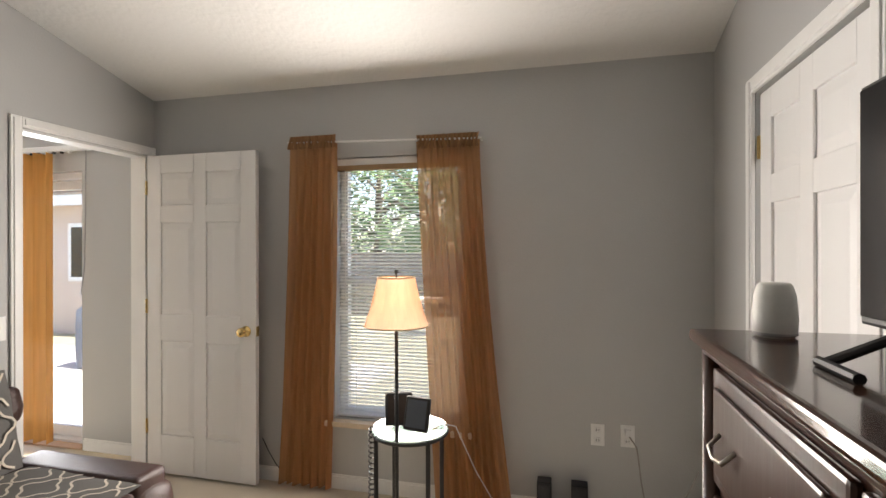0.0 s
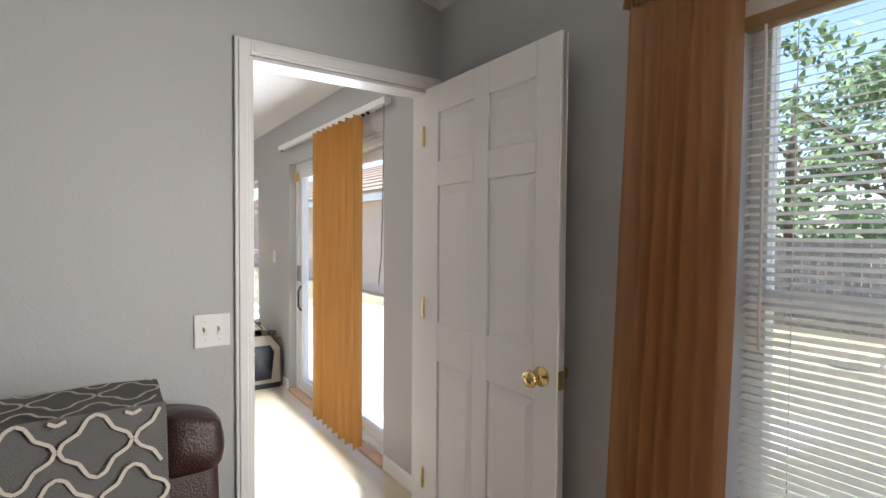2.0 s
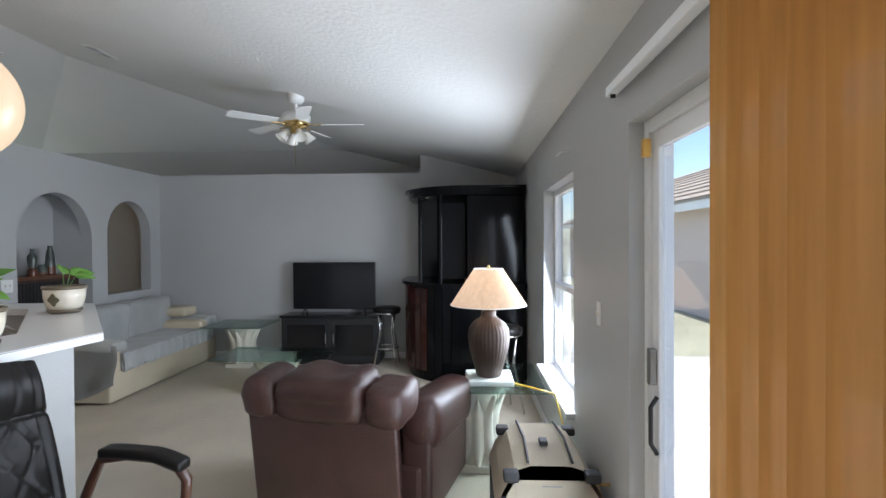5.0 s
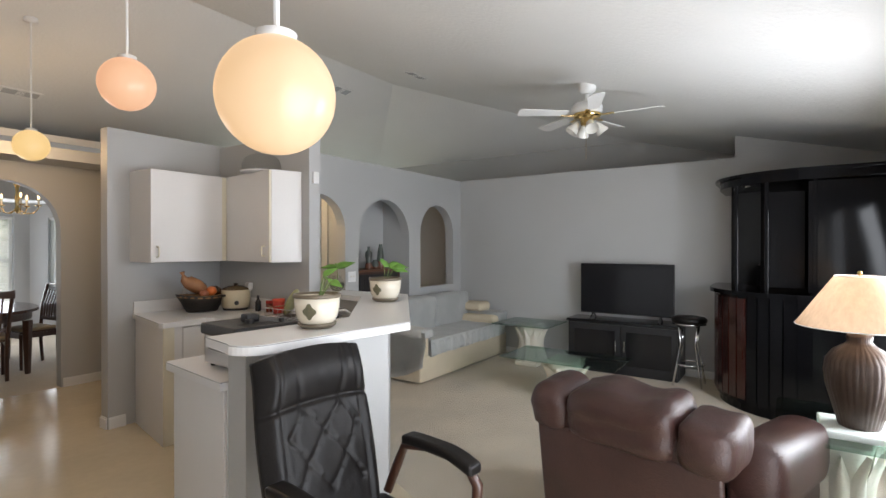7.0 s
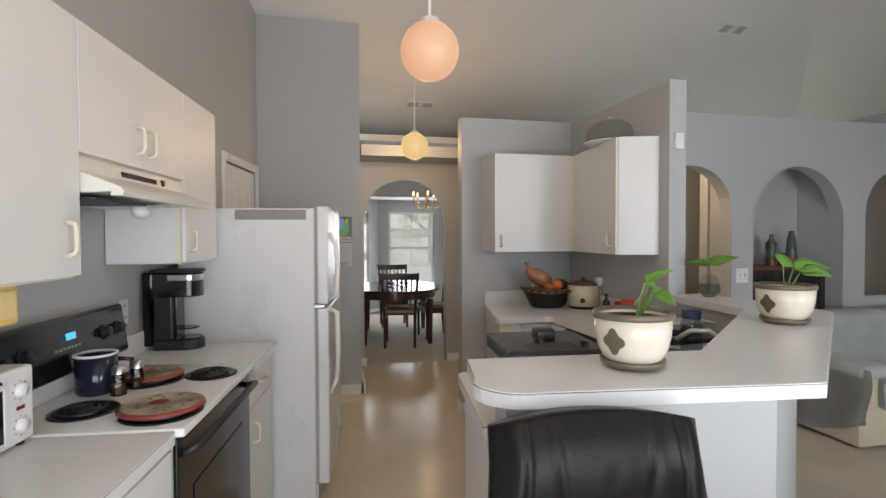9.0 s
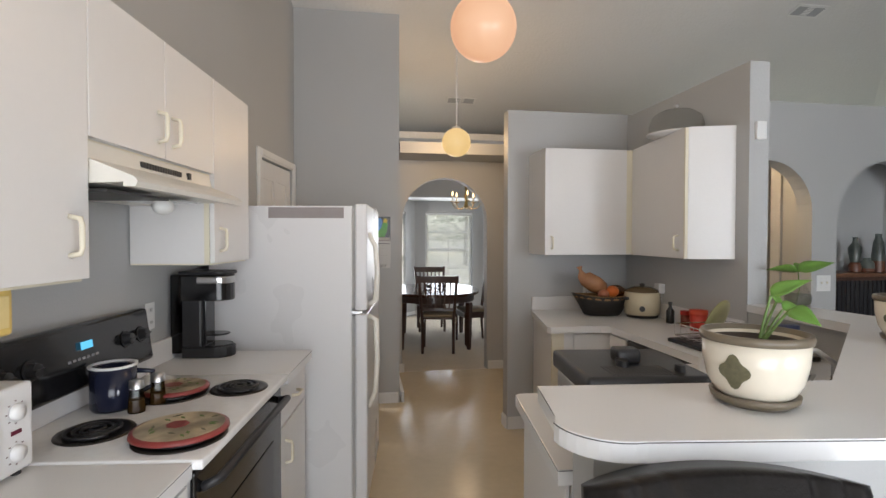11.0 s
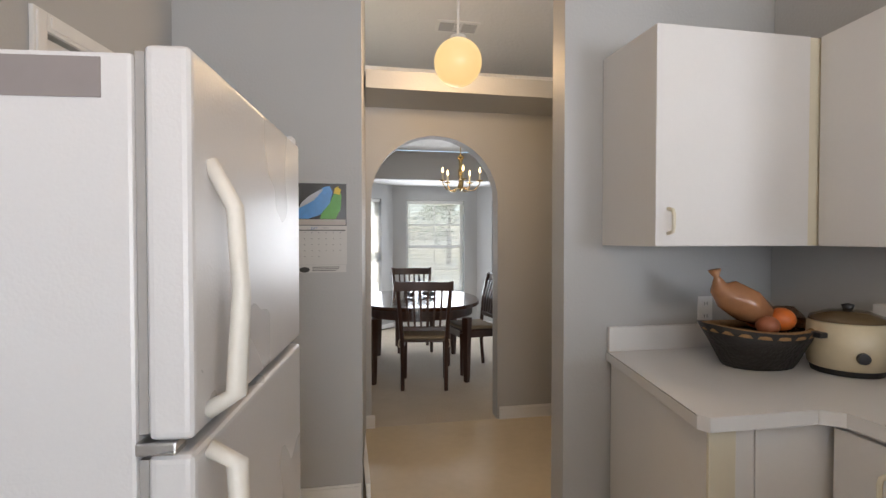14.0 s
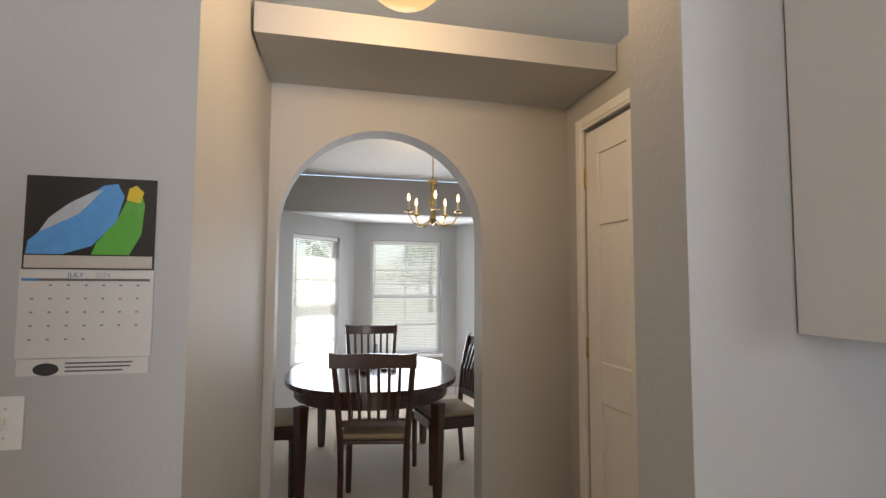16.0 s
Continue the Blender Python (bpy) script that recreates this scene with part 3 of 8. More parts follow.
baseboard("baseboard_hall", [(-3.45, -3.21, -2.60, -3.21, 0, 1), (-3.50, -4.22, -3.465, -3.2, -1, 0), (-4.54, -4.235, -4.98, -4.235, 0, 1), (-3.585, -4.235, -3.52, -4.235, 0, 1),
                             (-4.99, -3.20, -4.99, -2.57, 1, 0), (-4.248, -2.56, -4.248, -2.45, 1, 0), (-4.38, -2.44, -4.25, -2.44, 0, 1)], 0.095)


def sash_window(name, w, h, at, label, slats=True, grid=False, meet=0.5, closed=0.35):
    """Opening of w x h, lower left inner corner at the pose; y runs outwards."""
    win = thing(name, label, "window", at)
    win["kind"] = "structure"
    f = 0.045
    for nm, a in (("frame_side", (0, f, 0, h)), ("frame_side", (w - f, w, 0, h)), ("frame_head", (f, w - f, h - f, h)), ("frame_bottom", (f, w - f, 0, f))):
        part(nm, box(a[0], a[1], 0.09, 0.14, a[2], a[3], 0.004), ALU, win)
    zm = h * meet
    part("meeting_rail", box(f, w - f, 0.085, 0.13, zm - 0.022, zm + 0.022, 0.004), ALU, win)
    part("sash_lock", box(w / 2 - 0.03, w / 2 + 0.03, 0.07, 0.085, zm + 0.0, zm + 0.018, 0.004), ALU, win)
    for z0, z1 in ((f, zm - 0.022), (zm + 0.022, h - f)):
        g = part("pane", box(f, w - f, 0.112, 0.116, z0, z1), GLASS, win)
        g.visible_shadow = False
        if grid:
            part("glazing_bar", box(w / 2 - 0.008, w / 2 + 0.008, 0.105, 0.111, z0, z1), ALU, win)
            part("glazing_bar", box(f, w - f, 0.105, 0.111, (z0 + z1) / 2 - 0.008, (z0 + z1) / 2 + 0.008), ALU, win)
    if slats:
        bl = part("blind_head", box(0.008, w - 0.008, 0.02, 0.06, h - 0.045, h - 0.003, 0.003), TRIM, win)
        n = int((h - 0.07) / 0.021)
        bm0 = bmesh.new()
        for xa, xb in ((0.012, w - 0.012),):
            vs = [bm0.verts.new((x, y, z)) for x, y, z in ((xa, 0.032, -0.003), (xb, 0.032, -0.003), (xb, 0.042, 0.0012), (xa, 0.042, 0.0012), (xb, 0.055, 0.003 + closed * 0.004), (xa, 0.055, 0.003 + closed * 0.004))]
            bm0.faces.new((vs[0], vs[1], vs[2], vs[3])), bm0.faces.new((vs[3], vs[2], vs[4], vs[5]))
        first = part("slat", bm0, SLATCLOTH, win)
        first.location = (0, 0, 0.03)
        for i in range(1, n):
            ob = new("slat", first.data)
            ob.parent, ob.location = win, (0, 0, 0.03 + i * 0.021)
        part("blind_bottom_rail", box(0.01, w - 0.01, 0.032, 0.054, 0.004, 0.02, 0.003), TRIM, win)
        for x in (0.12, w - 0.12):
            part("ladder_cord", tube([(x, 0.044, 0.01), (x, 0.044, h - 0.04)], 0.0012, 4), TRIM, win)
        part("tilt_wand", tube([(0.06, 0.02, h - 0.05), (0.06, 0.02, h * 0.45)], 0.004, 6), TRIM, win)
    return win


sash_window("window_1", 0.79, 1.57, pose(-0.34, WIN_Y, 0.42), "white sash window with open mini blinds", meet=0.525, closed=0.9)
bm = box(-0.40, 0.51, 2.80, WIN_Y + 0.10, 0.385, 0.418, 0.006)
tagged(put(bm, "window_sill_1", material("tan_window_sill", (0.62, 0.50, 0.36), 0.5)), "tan painted window sill", "sill", kind="structure")
sash_window("window_2", 1.185, 1.465, pose(-6.40, EXT_Y, 0.50), "white aluminium sash window with no blind", slats=False, meet=0.47)
bm = box(-6.45, -5.165, 2.885, EXT_Y + 0.09, 0.462, 0.498, 0.006)
tagged(put(bm, "window_sill_2", TRIM), "white painted window sill", "sill", kind="structure")
WOODHEAD = material("tan_wood_blind_rail", (0.34, 0.22, 0.11), 0.5, grain=20, stretch=(0.2, 1, 1))
part_ob = tagged(put(box(-0.335, 0.445, WIN_Y + 0.012, WIN_Y + 0.06, 1.915, 1.945, 0.003), "trim_blind_valance", WOODHEAD), "tan wooden blind valance", "valance", kind="structure")

# curtains of the bedroom window
def drape(top, bottom, z0, z1, y, waves, amp, seed, mat, name, parent=None, header=0.06):
    rnd = random.Random(seed)
    bm = bmesh.new()
    nx, nz = waves * 8, 26
    ph = [rnd.uniform(0, 6.28) for _ in range(4)]
    rows = []
    for j in range(nz + 1):
        t = j / nz
        z = z1 + (z0 - z1) * t
        a, b = top[0] + (bottom[0] - top[0]) * t ** 1.3, top[1] + (bottom[1] - top[1]) * t ** 1.3
        row = []
        for i in range(nx + 1):
            u = i / nx
            w = math.sin(2 * math.pi * waves * u + ph[0] + 0.5 * math.sin(3 * t + ph[1])) + 0.4 * math.sin(2 * math.pi * waves * 0.47 * u + ph[2] + t)
            k = amp * (0.35 + 0.65 * min(1, t * 3)) if z < z1 - header else amp * 0.5
            row.append(bm.verts.new((a + (b - a) * u + 0.006 * math.sin(9 * u + 4 * t + ph[3]), y + k * w, z)))
        rows.append(row)
    for r0, r1 in zip(rows, rows[1:]):
        for i in range(nx):
            bm.faces.new((r0[i], r0[i + 1], r1[i + 1], r1[i]))
    return put(bm, name, mat, parent, True)


HEADER = material("brown_gathered_cloth", (0.30, 0.16, 0.07), 0.9, grain=150, vary=0.2)
for nm, tp, bt, seed, wv, dz in (("curtain", (-0.605, -0.295), (-0.70, -0.335), 3, 7, -0.03), ("curtain", (0.20, 0.555), (0.315, 0.74), 5, 9, -0.065)):
    c = thing(nm, "sheer golden brown curtain gathered on a rod", "curtain", group="bedroom curtains")
    drape(tp, bt, 0.02, 2.11 + dz, 2.795, wv, 0.020, seed, SHEER, "cloth", c)
    drape(tp, tp, 2.07 + dz, 2.148 + dz, 2.788, 15, 0.014, seed + 9, HEADER, "ruffled_header", c, 0.0)
rod = thing("curtain_rod", "thin white curtain rod above the window", "curtain rod")
part("rod", tube([(-0.62, 2.797, 2.085), (0.57, 2.797, 2.05)], 0.006, 8), TRIM, rod)
for x, z in ((-0.615, 2.085), (0.565, 2.05)):
    part("bracket", tube([(x, 2.797, z), (x, WIN_Y - 0.002, z)], 0.007, 8), TRIM, rod)

# sliding glass door
sd = tagged(new("sliding_glass_door"), "white aluminium sliding glass door onto the patio", "sliding door", kind="structure")
x0, x1, H = -4.17, -2.37, 2.01
for a in ((x0, x0 + 0.045, 0, H), (x1 - 0.045, x1, 0, H), (x0 + 0.045, x1 - 0.045, H - 0.05, H), (x0 + 0.045, x1 - 0.045, 0, 0.03)):
    part("frame_rail", box(a[0], a[1], EXT_Y + 0.06, EXT_Y + 0.16, a[2], a[3], 0.003), ALU, sd)
for k, (a, b) in enumerate(((x0 + 0.05, -3.23), (-3.30, x1 - 0.05))):
    yy = EXT_Y + 0.075 + 0.04 * k
    pn = part("sliding_panel", box(a, a + 0.06, yy, yy + 0.03, 0.032, H - 0.052, 0.004), ALU, sd)
    for q in ((b - 0.06, b, 0.032, H - 0.052), (a + 0.06, b - 0.06, 0.032, 0.11), (a + 0.06, b - 0.06, H - 0.12, H - 0.052)):
        part("panel_stile", box(q[0], q[1], yy, yy + 0.03, q[2], q[3], 0.004), ALU, sd)
    g = part("pane", box(a + 0.06, b - 0.06, yy + 0.012, yy + 0.017, 0.11, H - 0.12), GLASS, sd)
    g.visible_shadow = False
part("door_latch", box(-4.105, -4.07, EXT_Y + 0.045, EXT_Y + 0.074, 0.98, 1.12, 0.006), material("grey_metal_latch", (0.25, 0.24, 0.23), 0.4, 0.8), sd, "dark grey metal latch")
part("pull_handle", tube([(-4.06, EXT_Y + 0.07, 0.72), (-4.06, EXT_Y + 0.045, 0.76), (-4.06, EXT_Y + 0.045, 0.9), (-4.06, EXT_Y + 0.07, 0.94)], 0.009, 8), BLACKPLASTIC, sd, "dark pull handle")
part("bumper", box(-4.12, -4.09, EXT_Y + 0.03, EXT_Y + 0.06, 1.86, 1.93, 0.004), material("amber_plastic", (0.7, 0.42, 0.1), 0.4), sd, "amber plastic bumper")
part("threshold", box(x0, x1, EXT_Y - 0.02, EXT_Y + 0.16, 0.001, 0.012, 0.003), material("tan_threshold", (0.62, 0.40, 0.24), 0.5, grain=12, vary=0.2), sd, "tan worn threshold")

# vertical blinds drawn to one side
vb = thing("vertical_blind", "amber cloth vertical blind drawn half open on its rail", "vertical blind")
part("head_rail", box(-4.29, -2.25, 2.885, 2.925, 2.145, 2.185, 0.004), ALU, vb, "white aluminium head rail")
for x in (-4.1, -3.3, -2.45):
    part("bracket", box(x, x + 0.02, 2.90, EXT_Y - 0.001, 2.186, 2.20, 0.002), STEEL, vb)
rnd = random.Random(4)
xs = [-3.27 + 0.097 * i + rnd.uniform(-0.014, 0.014) for i in range(8)]
for i, x in enumerate(xs):
    bm = bmesh.new()
    ang = radians(rnd.uniform(78, 118))
    n = 6
    rows = []
    for z in (2.135, 1.4, 0.7, 0.05):
        row = []
        for k in range(n + 1):
            u = (k / n - 0.5) * 0.089
            bow = 0.008 * (1 - (2 * k / n - 1) ** 2)
            row.append(bm.verts.new((x + u * math.cos(ang) - bow * math.sin(ang), 2.895 + u * math.sin(ang) + bow * math.cos(ang) - 0.02, z)))
        rows.append(row)
    for r0, r1 in zip(rows, rows[1:]):
        for k in range(n):
            bm.faces.new((r0[k], r0[k + 1], r1[k + 1], r1[k]))
    part("vane", bm, VERTICAL_CLOTH, vb, smooth=True)
for i in range(14):
    x = -3.28 + i * 0.07 if i < 13 else -4.25
    part("carrier_clip", box(x, x + 0.014, 2.893, 2.913, 2.13, 2.146, 0.002), BLACKPLASTIC if i % 3 else ALU, vb)
part("pull_cord", tube([(-2.27, 2.89, 2.14), (-2.268, 2.885, 1.7), (-2.275, 2.88, 1.3), (-2.30, 2.875, 1.12)], 0.004, 6), material("grey_cord", (0.35, 0.35, 0.35), 0.7), vb, "grey pull cord")

# bay windows
sash_window("window_3", 0.94, 1.48, pose(-4.32, -8.4, 0.52, 0, 0, 180), "white bay sash window with lowered mini blinds", grid=True, closed=2.6)
c45 = math.sqrt(0.5)
sash_window("window_4", 0.73, 1.48, pose(-6.37 + 1.0 * c45, -7.5 - 1.0 * c45, 0.52, 0, 0, 135), "white bay sash window with lowered mini blinds", grid=True, closed=2.6)
sash_window("window_5", 0.73, 1.48, pose(-4.11 + 1.0 * c45, -8.4 + 1.0 * c45, 0.52, 0, 0, 225), "white bay sash window with lowered mini blinds", grid=True, closed=2.6)
bm = box(-5.28, -4.30, -8.44, -8.34, 0.485, 0.518, 0.005)
tagged(put(bm, "window_sill_3", TRIM), "white painted window sill", "sill", kind="structure")
baseboard("baseboard_dining", [(-5.45, -8.4, -4.13, -8.4, 0, 1)])
for p, q in (((-6.36, -7.51), (-5.48, -8.39)), ((-4.10, -8.39), (-3.22, -7.51))):
    bm = tube([(p[0], p[1], 0.045), (q[0], q[1], 0.045)], 0.045, 4)
    tagged(put(bm, "baseboard_bay", TRIM), "white painted baseboard", "baseboard", kind="structure")


# the stove wall and what stands along it are turned from the house's axes
RUN = pose(-2.753, 0.016, 0, 0, 0, -6.4) @ pose(2.87, -0.018, 0)
RISE = Matrix.Diagonal((1, 1, 1.0142, 1))


def wall_plate(label, at, kind="outlet", w=0.07, h=0.115):
    """A plate in the xz plane, facing -y."""
    p = thing("wall_plate", label, "outlet" if kind == "outlet" else "light switch", at)
    part("plate", box(-w / 2, w / 2, -0.006, -0.0005, -h / 2, h / 2, 0.002), TRIM, p)
    if kind == "outlet":
        for z in (0.027, -0.027):
            part("socket", box(-0.016, 0.016, -0.009, -0.006, z - 0.014, z + 0.014, 0.003), LAMINATE, p)
            for x in (-0.006, 0.006):
                part("slot", box(x - 0.0015, x + 0.0015, -0.0096, -0.009, z - 0.005, z + 0.006), DARKLINE, p)
    else:
        n = max(1, round(w / 0.06) if w > 0.08 else 1)
        for i in range(n):
            x = (i - (n - 1) / 2) * 0.046
            part("switch_frame", box(x - 0.008, x + 0.008, -0.0075, -0.006, -0.016, 0.016, 0.001), LAMINATE, p)
            part("toggle", box(x - 0.004, x + 0.004, -0.018, -0.0075, -0.002, 0.012, 0.002), CREAM, p)
            for z in (-0.032, 0.032):
                part("screw", lathe([(0, 0), (0.003, 0), (0.003, 0.001), (0, 0.0015)], 8, (0, 0, 0)), STEEL, p).matrix_basis = pose(x, -0.006, z, 90)
    return p


wall_plate("white double light switch plate beside the door", pose(-1.654, 1.88, 1.055, 0, 0, 90), "switch", 0.118, 0.118)
wall_plate("white electrical outlet low on the wall", pose(1.18, WIN_Y - 0.0005, 0.455))
wall_plate("white electrical outlet with a cord plugged in", pose(1.33, WIN_Y - 0.0005, 0.46))
wall_plate("white outlet above the kitchen counter", pose(-4.90, -2.4395, 1.09, 0, 0, 180))
wall_plate("white outlet beside the coffee maker", RUN @ pose(-2.2405, -0.93, 1.15, 0, 0, -90))
wall_plate("white outlet on the kitchen side wall", pose(-5.2345, -1.97, 1.08, 0, 0, 90))
wall_plate("white light switch beneath the calendar", pose(-3.07, -3.2095, 1.12, 0, 0, 180), "switch", 0.118, 0.118)
wall_plate("white light switch between the arches", pose(-6.50, -1.8995, 1.16, 0, 0, 180), "switch", 0.118, 0.118)
wall_plate("white light switch beside the sliding door", pose(-4.62, EXT_Y - 0.0005, 1.18), "switch")
# ---- bedroom ----
def glass_table(at):
    t = thing("side_table", "small round glass-topped black metal side table", "side table", at)
    part("glass_top", lathe([(0, 0.590), (0.178, 0.590), (0.18, 0.594), (0.178, 0.598), (0, 0.598)], 36), TINTGLASS, t, "round clear glass top", True)
    for z in (0.575, 0.12):
        part("ring", tube([(0.175 * math.cos(a), 0.175 * math.sin(a), z) for a in [2 * math.pi * i / 36 for i in range(36)]], 0.009, 8, closed=True), BLACKPLASTIC, t, smooth=True)
    for i in range(4):
        a = math.pi / 4 + math.pi / 2 * i
        part("leg", tube([(0.175 * math.cos(a), 0.175 * math.sin(a), 0), (0.175 * math.cos(a), 0.175 * math.sin(a), 0.588)], 0.011, 8), BLACKPLASTIC, t)
    return t


glass_table(pose(0.30, 2.35, 0))


def floor_lamp(at):
    l = thing("floor_lamp", "lit floor lamp with pleated cream bell shade", "floor lamp", at)
    part("base", lathe([(0, 0), (0.13, 0), (0.135, 0.012), (0.05, 0.03), (0.015, 0.05), (0, 0.05)], 28), BLACKPLASTIC, l, "round dark base", True)
    part("pole", tube([(0, 0, 0.04), (0, 0, 1.17)], 0.009, 10), BLACKPLASTIC, l, "thin dark metal pole", True)
    bm = bmesh.new()
    prof = [(0.146, 1.095), (0.139, 1.115), (0.118, 1.18), (0.099, 1.25), (0.086, 1.312)]
    lathe(prof, 48, (0, 0, 0), bm, ribs=8, rib=0.006)
    part("shade", bm, SHADE, l, "cream fabric bell shade", True)
    for r, z in ((0.147, 1.095), (0.087, 1.312)):
        part("shade_trim", tube([(r * math.cos(2 * math.pi * i / 40), r * math.sin(2 * math.pi * i / 40), z) for i in range(40)], 0.0035, 6, closed=True), material("tan_shade_trim", (0.5, 0.36, 0.22), 0.8), l)
    part("bulb", ball(0.03, (0, 0, 1.215), 16, 10), opal("warm_bulb", (1.0, 0.66, 0.36), 2.5), l, "lit warm bulb", True)
    part("finial", lathe([(0.004, 1.30), (0.004, 1.325), (0.010, 1.333), (0.008, 1.345), (0, 1.352)], 12), BLACKPLASTIC, l, "dark finial", True)
    part("harp", tube([(-0.03, 0, 1.17), (-0.05, 0, 1.23), (0, 0, 1.305), (0.05, 0, 1.23), (0.03, 0, 1.17)], 0.002, 5), BRASS, l)
    return l


floor_lamp(pose(0.275, 2.23, 0))
bulb("bedroom_lamp_light", (0.275, 2.23, 1.215), 0.42, 0.035)


def photo_frames(at):
    d = thing("folding_picture_frame", "folded black picture frame standing on the glass table", "picture frame", at)
    for i, a in enumerate((12, -18)):
        f = box(0, 0.13, -0.01, 0.01, 0, 0.155, 0.012, None, 3)
        f.transform(pose(-0.115 if i == 0 else -0.02, -0.03 * i, 0.0, -14, 0, a * (1 if i == 0 else 1)))
        fr = part("leaf_frame", f, BLACKPLASTIC, d)
        g = box(0.014, 0.116, -0.0115, -0.010, 0.016, 0.14)
        g.transform(pose(-0.115 if i == 0 else -0.02, -0.03 * i, 0.0, -14, 0, a))
        part("picture_glass", g, material("grey_glossy_picture", ((0.06, 0.045, 0.04), (0.10, 0.12, 0.15))[i], 0.12, grain=4, vary=0.3), fr)
    return d


photo_frames(pose(0.30, 2.33, 0.60, 0, 0, 6))
c = thing("coiled_cable", "dark coiled cable hanging from the glass table", "cable")
part("cable", tube([(0.135 + 0.012 * math.cos(i * 0.9), 2.27 + 0.012 * math.sin(i * 0.9), 0.61 - 0.0035 * i) for i in range(110)], 0.004, 5), BLACKPLASTIC, c)
c = thing("white_cord", "thin white power cord running from table to floor", "cord")
part("cord", tube([(0.44, 2.40, 0.606), (0.50, 2.45, 0.58), (0.58, 2.55, 0.33), (0.66, 2.66, 0.12), (0.78, 2.72, 0.006), (1.0, 2.78, 0.006)], 0.003, 6), LAMINATE, c, smooth=True)
c = thing("power_cord", "grey power cord plugged into the wall outlet", "cord")
part("plug", box(1.315, 1.345, WIN_Y - 0.035, WIN_Y - 0.01, 0.465, 0.50, 0.004), LAMINATE, c)
part("cord", tube([(1.33, WIN_Y - 0.03, 0.475), (1.37, WIN_Y - 0.05, 0.42), (1.39, WIN_Y - 0.06, 0.25), (1.43, WIN_Y - 0.06, 0.03), (1.52, WIN_Y - 0.07, 0.01), (1.60, WIN_Y - 0.06, 0.2), (1.66, WIN_Y - 0.05, 0.33)], 0.004, 6), material("grey_cable", (0.35, 0.33, 0.31), 0.6), c, smooth=True)
for x, w in ((0.905, 0.075), (1.085, 0.085)):
    s = thing("small_speaker", "small black box standing on the carpet by the wall", "speaker", pose(x, 2.79, 0), group="boxes by the wall")
    part("body", box(-w / 2, w / 2, -0.04, 0.04, 0.0, 0.215, 0.006), BLACKPLASTIC, s)
    part("front_panel", box(-w / 2 + 0.008, w / 2 - 0.008, -0.043, -0.0402, 0.012, 0.2, 0.001), material("dark_speaker_front", (0.03, 0.03, 0.035), 0.6, grain=400), s)
    part("status_light", box(-0.012, 0.012, -0.0445, -0.043, 0.03, 0.036), material("blue_status_light", (0.05, 0.1, 0.4), 0.4, emit=(0.1, 0.2, 1), emit_strength=1.5), s)
c = thing("black_wire", "black wire along the wall behind the door", "cord")
part("wire", tube([(-0.80, 2.80, 0.28), (-0.77, 2.815, 0.2), (-0.72, 2.82, 0.12), (-0.62, 2.82, 0.02)], 0.003, 5), BLACKPLASTIC, c)


def dresser():
    d = thing("dresser", "dark cherry wooden dresser with carved drawers", "dresser", pose(1.35, 0.12, 0))
    W, D, H = 1.26, 0.38, 1.25
    part("carcass", box(0.02, D, 0.02, W - 0.02, 0.08, H - 0.05, 0.006), DARKWOOD, d)
    part("plinth", box(0.005, D, 0.01, W - 0.01, 0, 0.08, 0.008), DARKWOOD, d)
    part("top", box(-0.035, D, -0.01, W + 0.015, H - 0.03, H, 0.01, None, 3), TABLEWOOD, d, "polished dark wooden top")
    part("moulding", box(-0.012, D, 0.005, W - 0.003, H - 0.055, H - 0.03, 0.01), DARKWOOD, d)
    for zi, (z0, z1) in enumerate(((0.11, 0.36), (0.39, 0.62), (0.65, 0.88), (0.91, 1.17))):
        for y0, y1 in ((0.04, W / 2 - 0.01), (W / 2 + 0.01, W - 0.04)):
            dr = part("drawer", box(0.004, 0.02, y0, y1, z0, z1, 0.008), DARKWOOD, d)
            part("drawer_panel", box(-0.006, 0.004, y0 + 0.04, y1 - 0.04, z0 + 0.035, z1 - 0.035, 0.006), DARKWOOD, dr)
            yc, zc = (y0 + y1) / 2, (z0 + z1) / 2
            for s in (-1, 1):
                part("handle", tube([(-0.006, yc + s * 0.14 - 0.05, zc + 0.01), (-0.03, yc + s * 0.14 - 0.045, zc - 0.015), (-0.034, yc + s * 0.14, zc - 0.022), (-0.03, yc + s * 0.14 + 0.045, zc - 0.015), (-0.006, yc + s * 0.14 + 0.05, zc + 0.01)], 0.005, 6),
                     material("aged_pewter", (0.42, 0.39, 0.34), 0.35, 0.9, grain=60, vary=0.2), dr, "aged metal bail handle", True)
    for y in (0.0, W - 0.035):
        part("corner_column", tube([(0.01, y + 0.018, 0.08), (0.01, y + 0.018, H - 0.05)], 0.022, 12), DARKWOOD, d, smooth=True)
    return d


dresser()
s = thing("smart_speaker", "white rounded cylindrical speaker on the dresser", "speaker", pose(1.47, 1.31, 1.25) @ Matrix.Scale(0.8, 4))
part("body", lathe([(0, 0.0), (0.045, 0.0), (0.052, 0.01), (0.055, 0.05), (0.05, 0.11), (0.042, 0.14), (0.036, 0.146), (0, 0.146)], 32), material("white_matte_plastic", (0.72, 0.72, 0.68), 0.5), s, smooth=True)
part("base_ring", lathe([(0.046, 0.003), (0.0535, 0.008), (0.0535, 0.014)], 32), material("grey_ring", (0.4, 0.4, 0.4), 0.4), s, smooth=True)


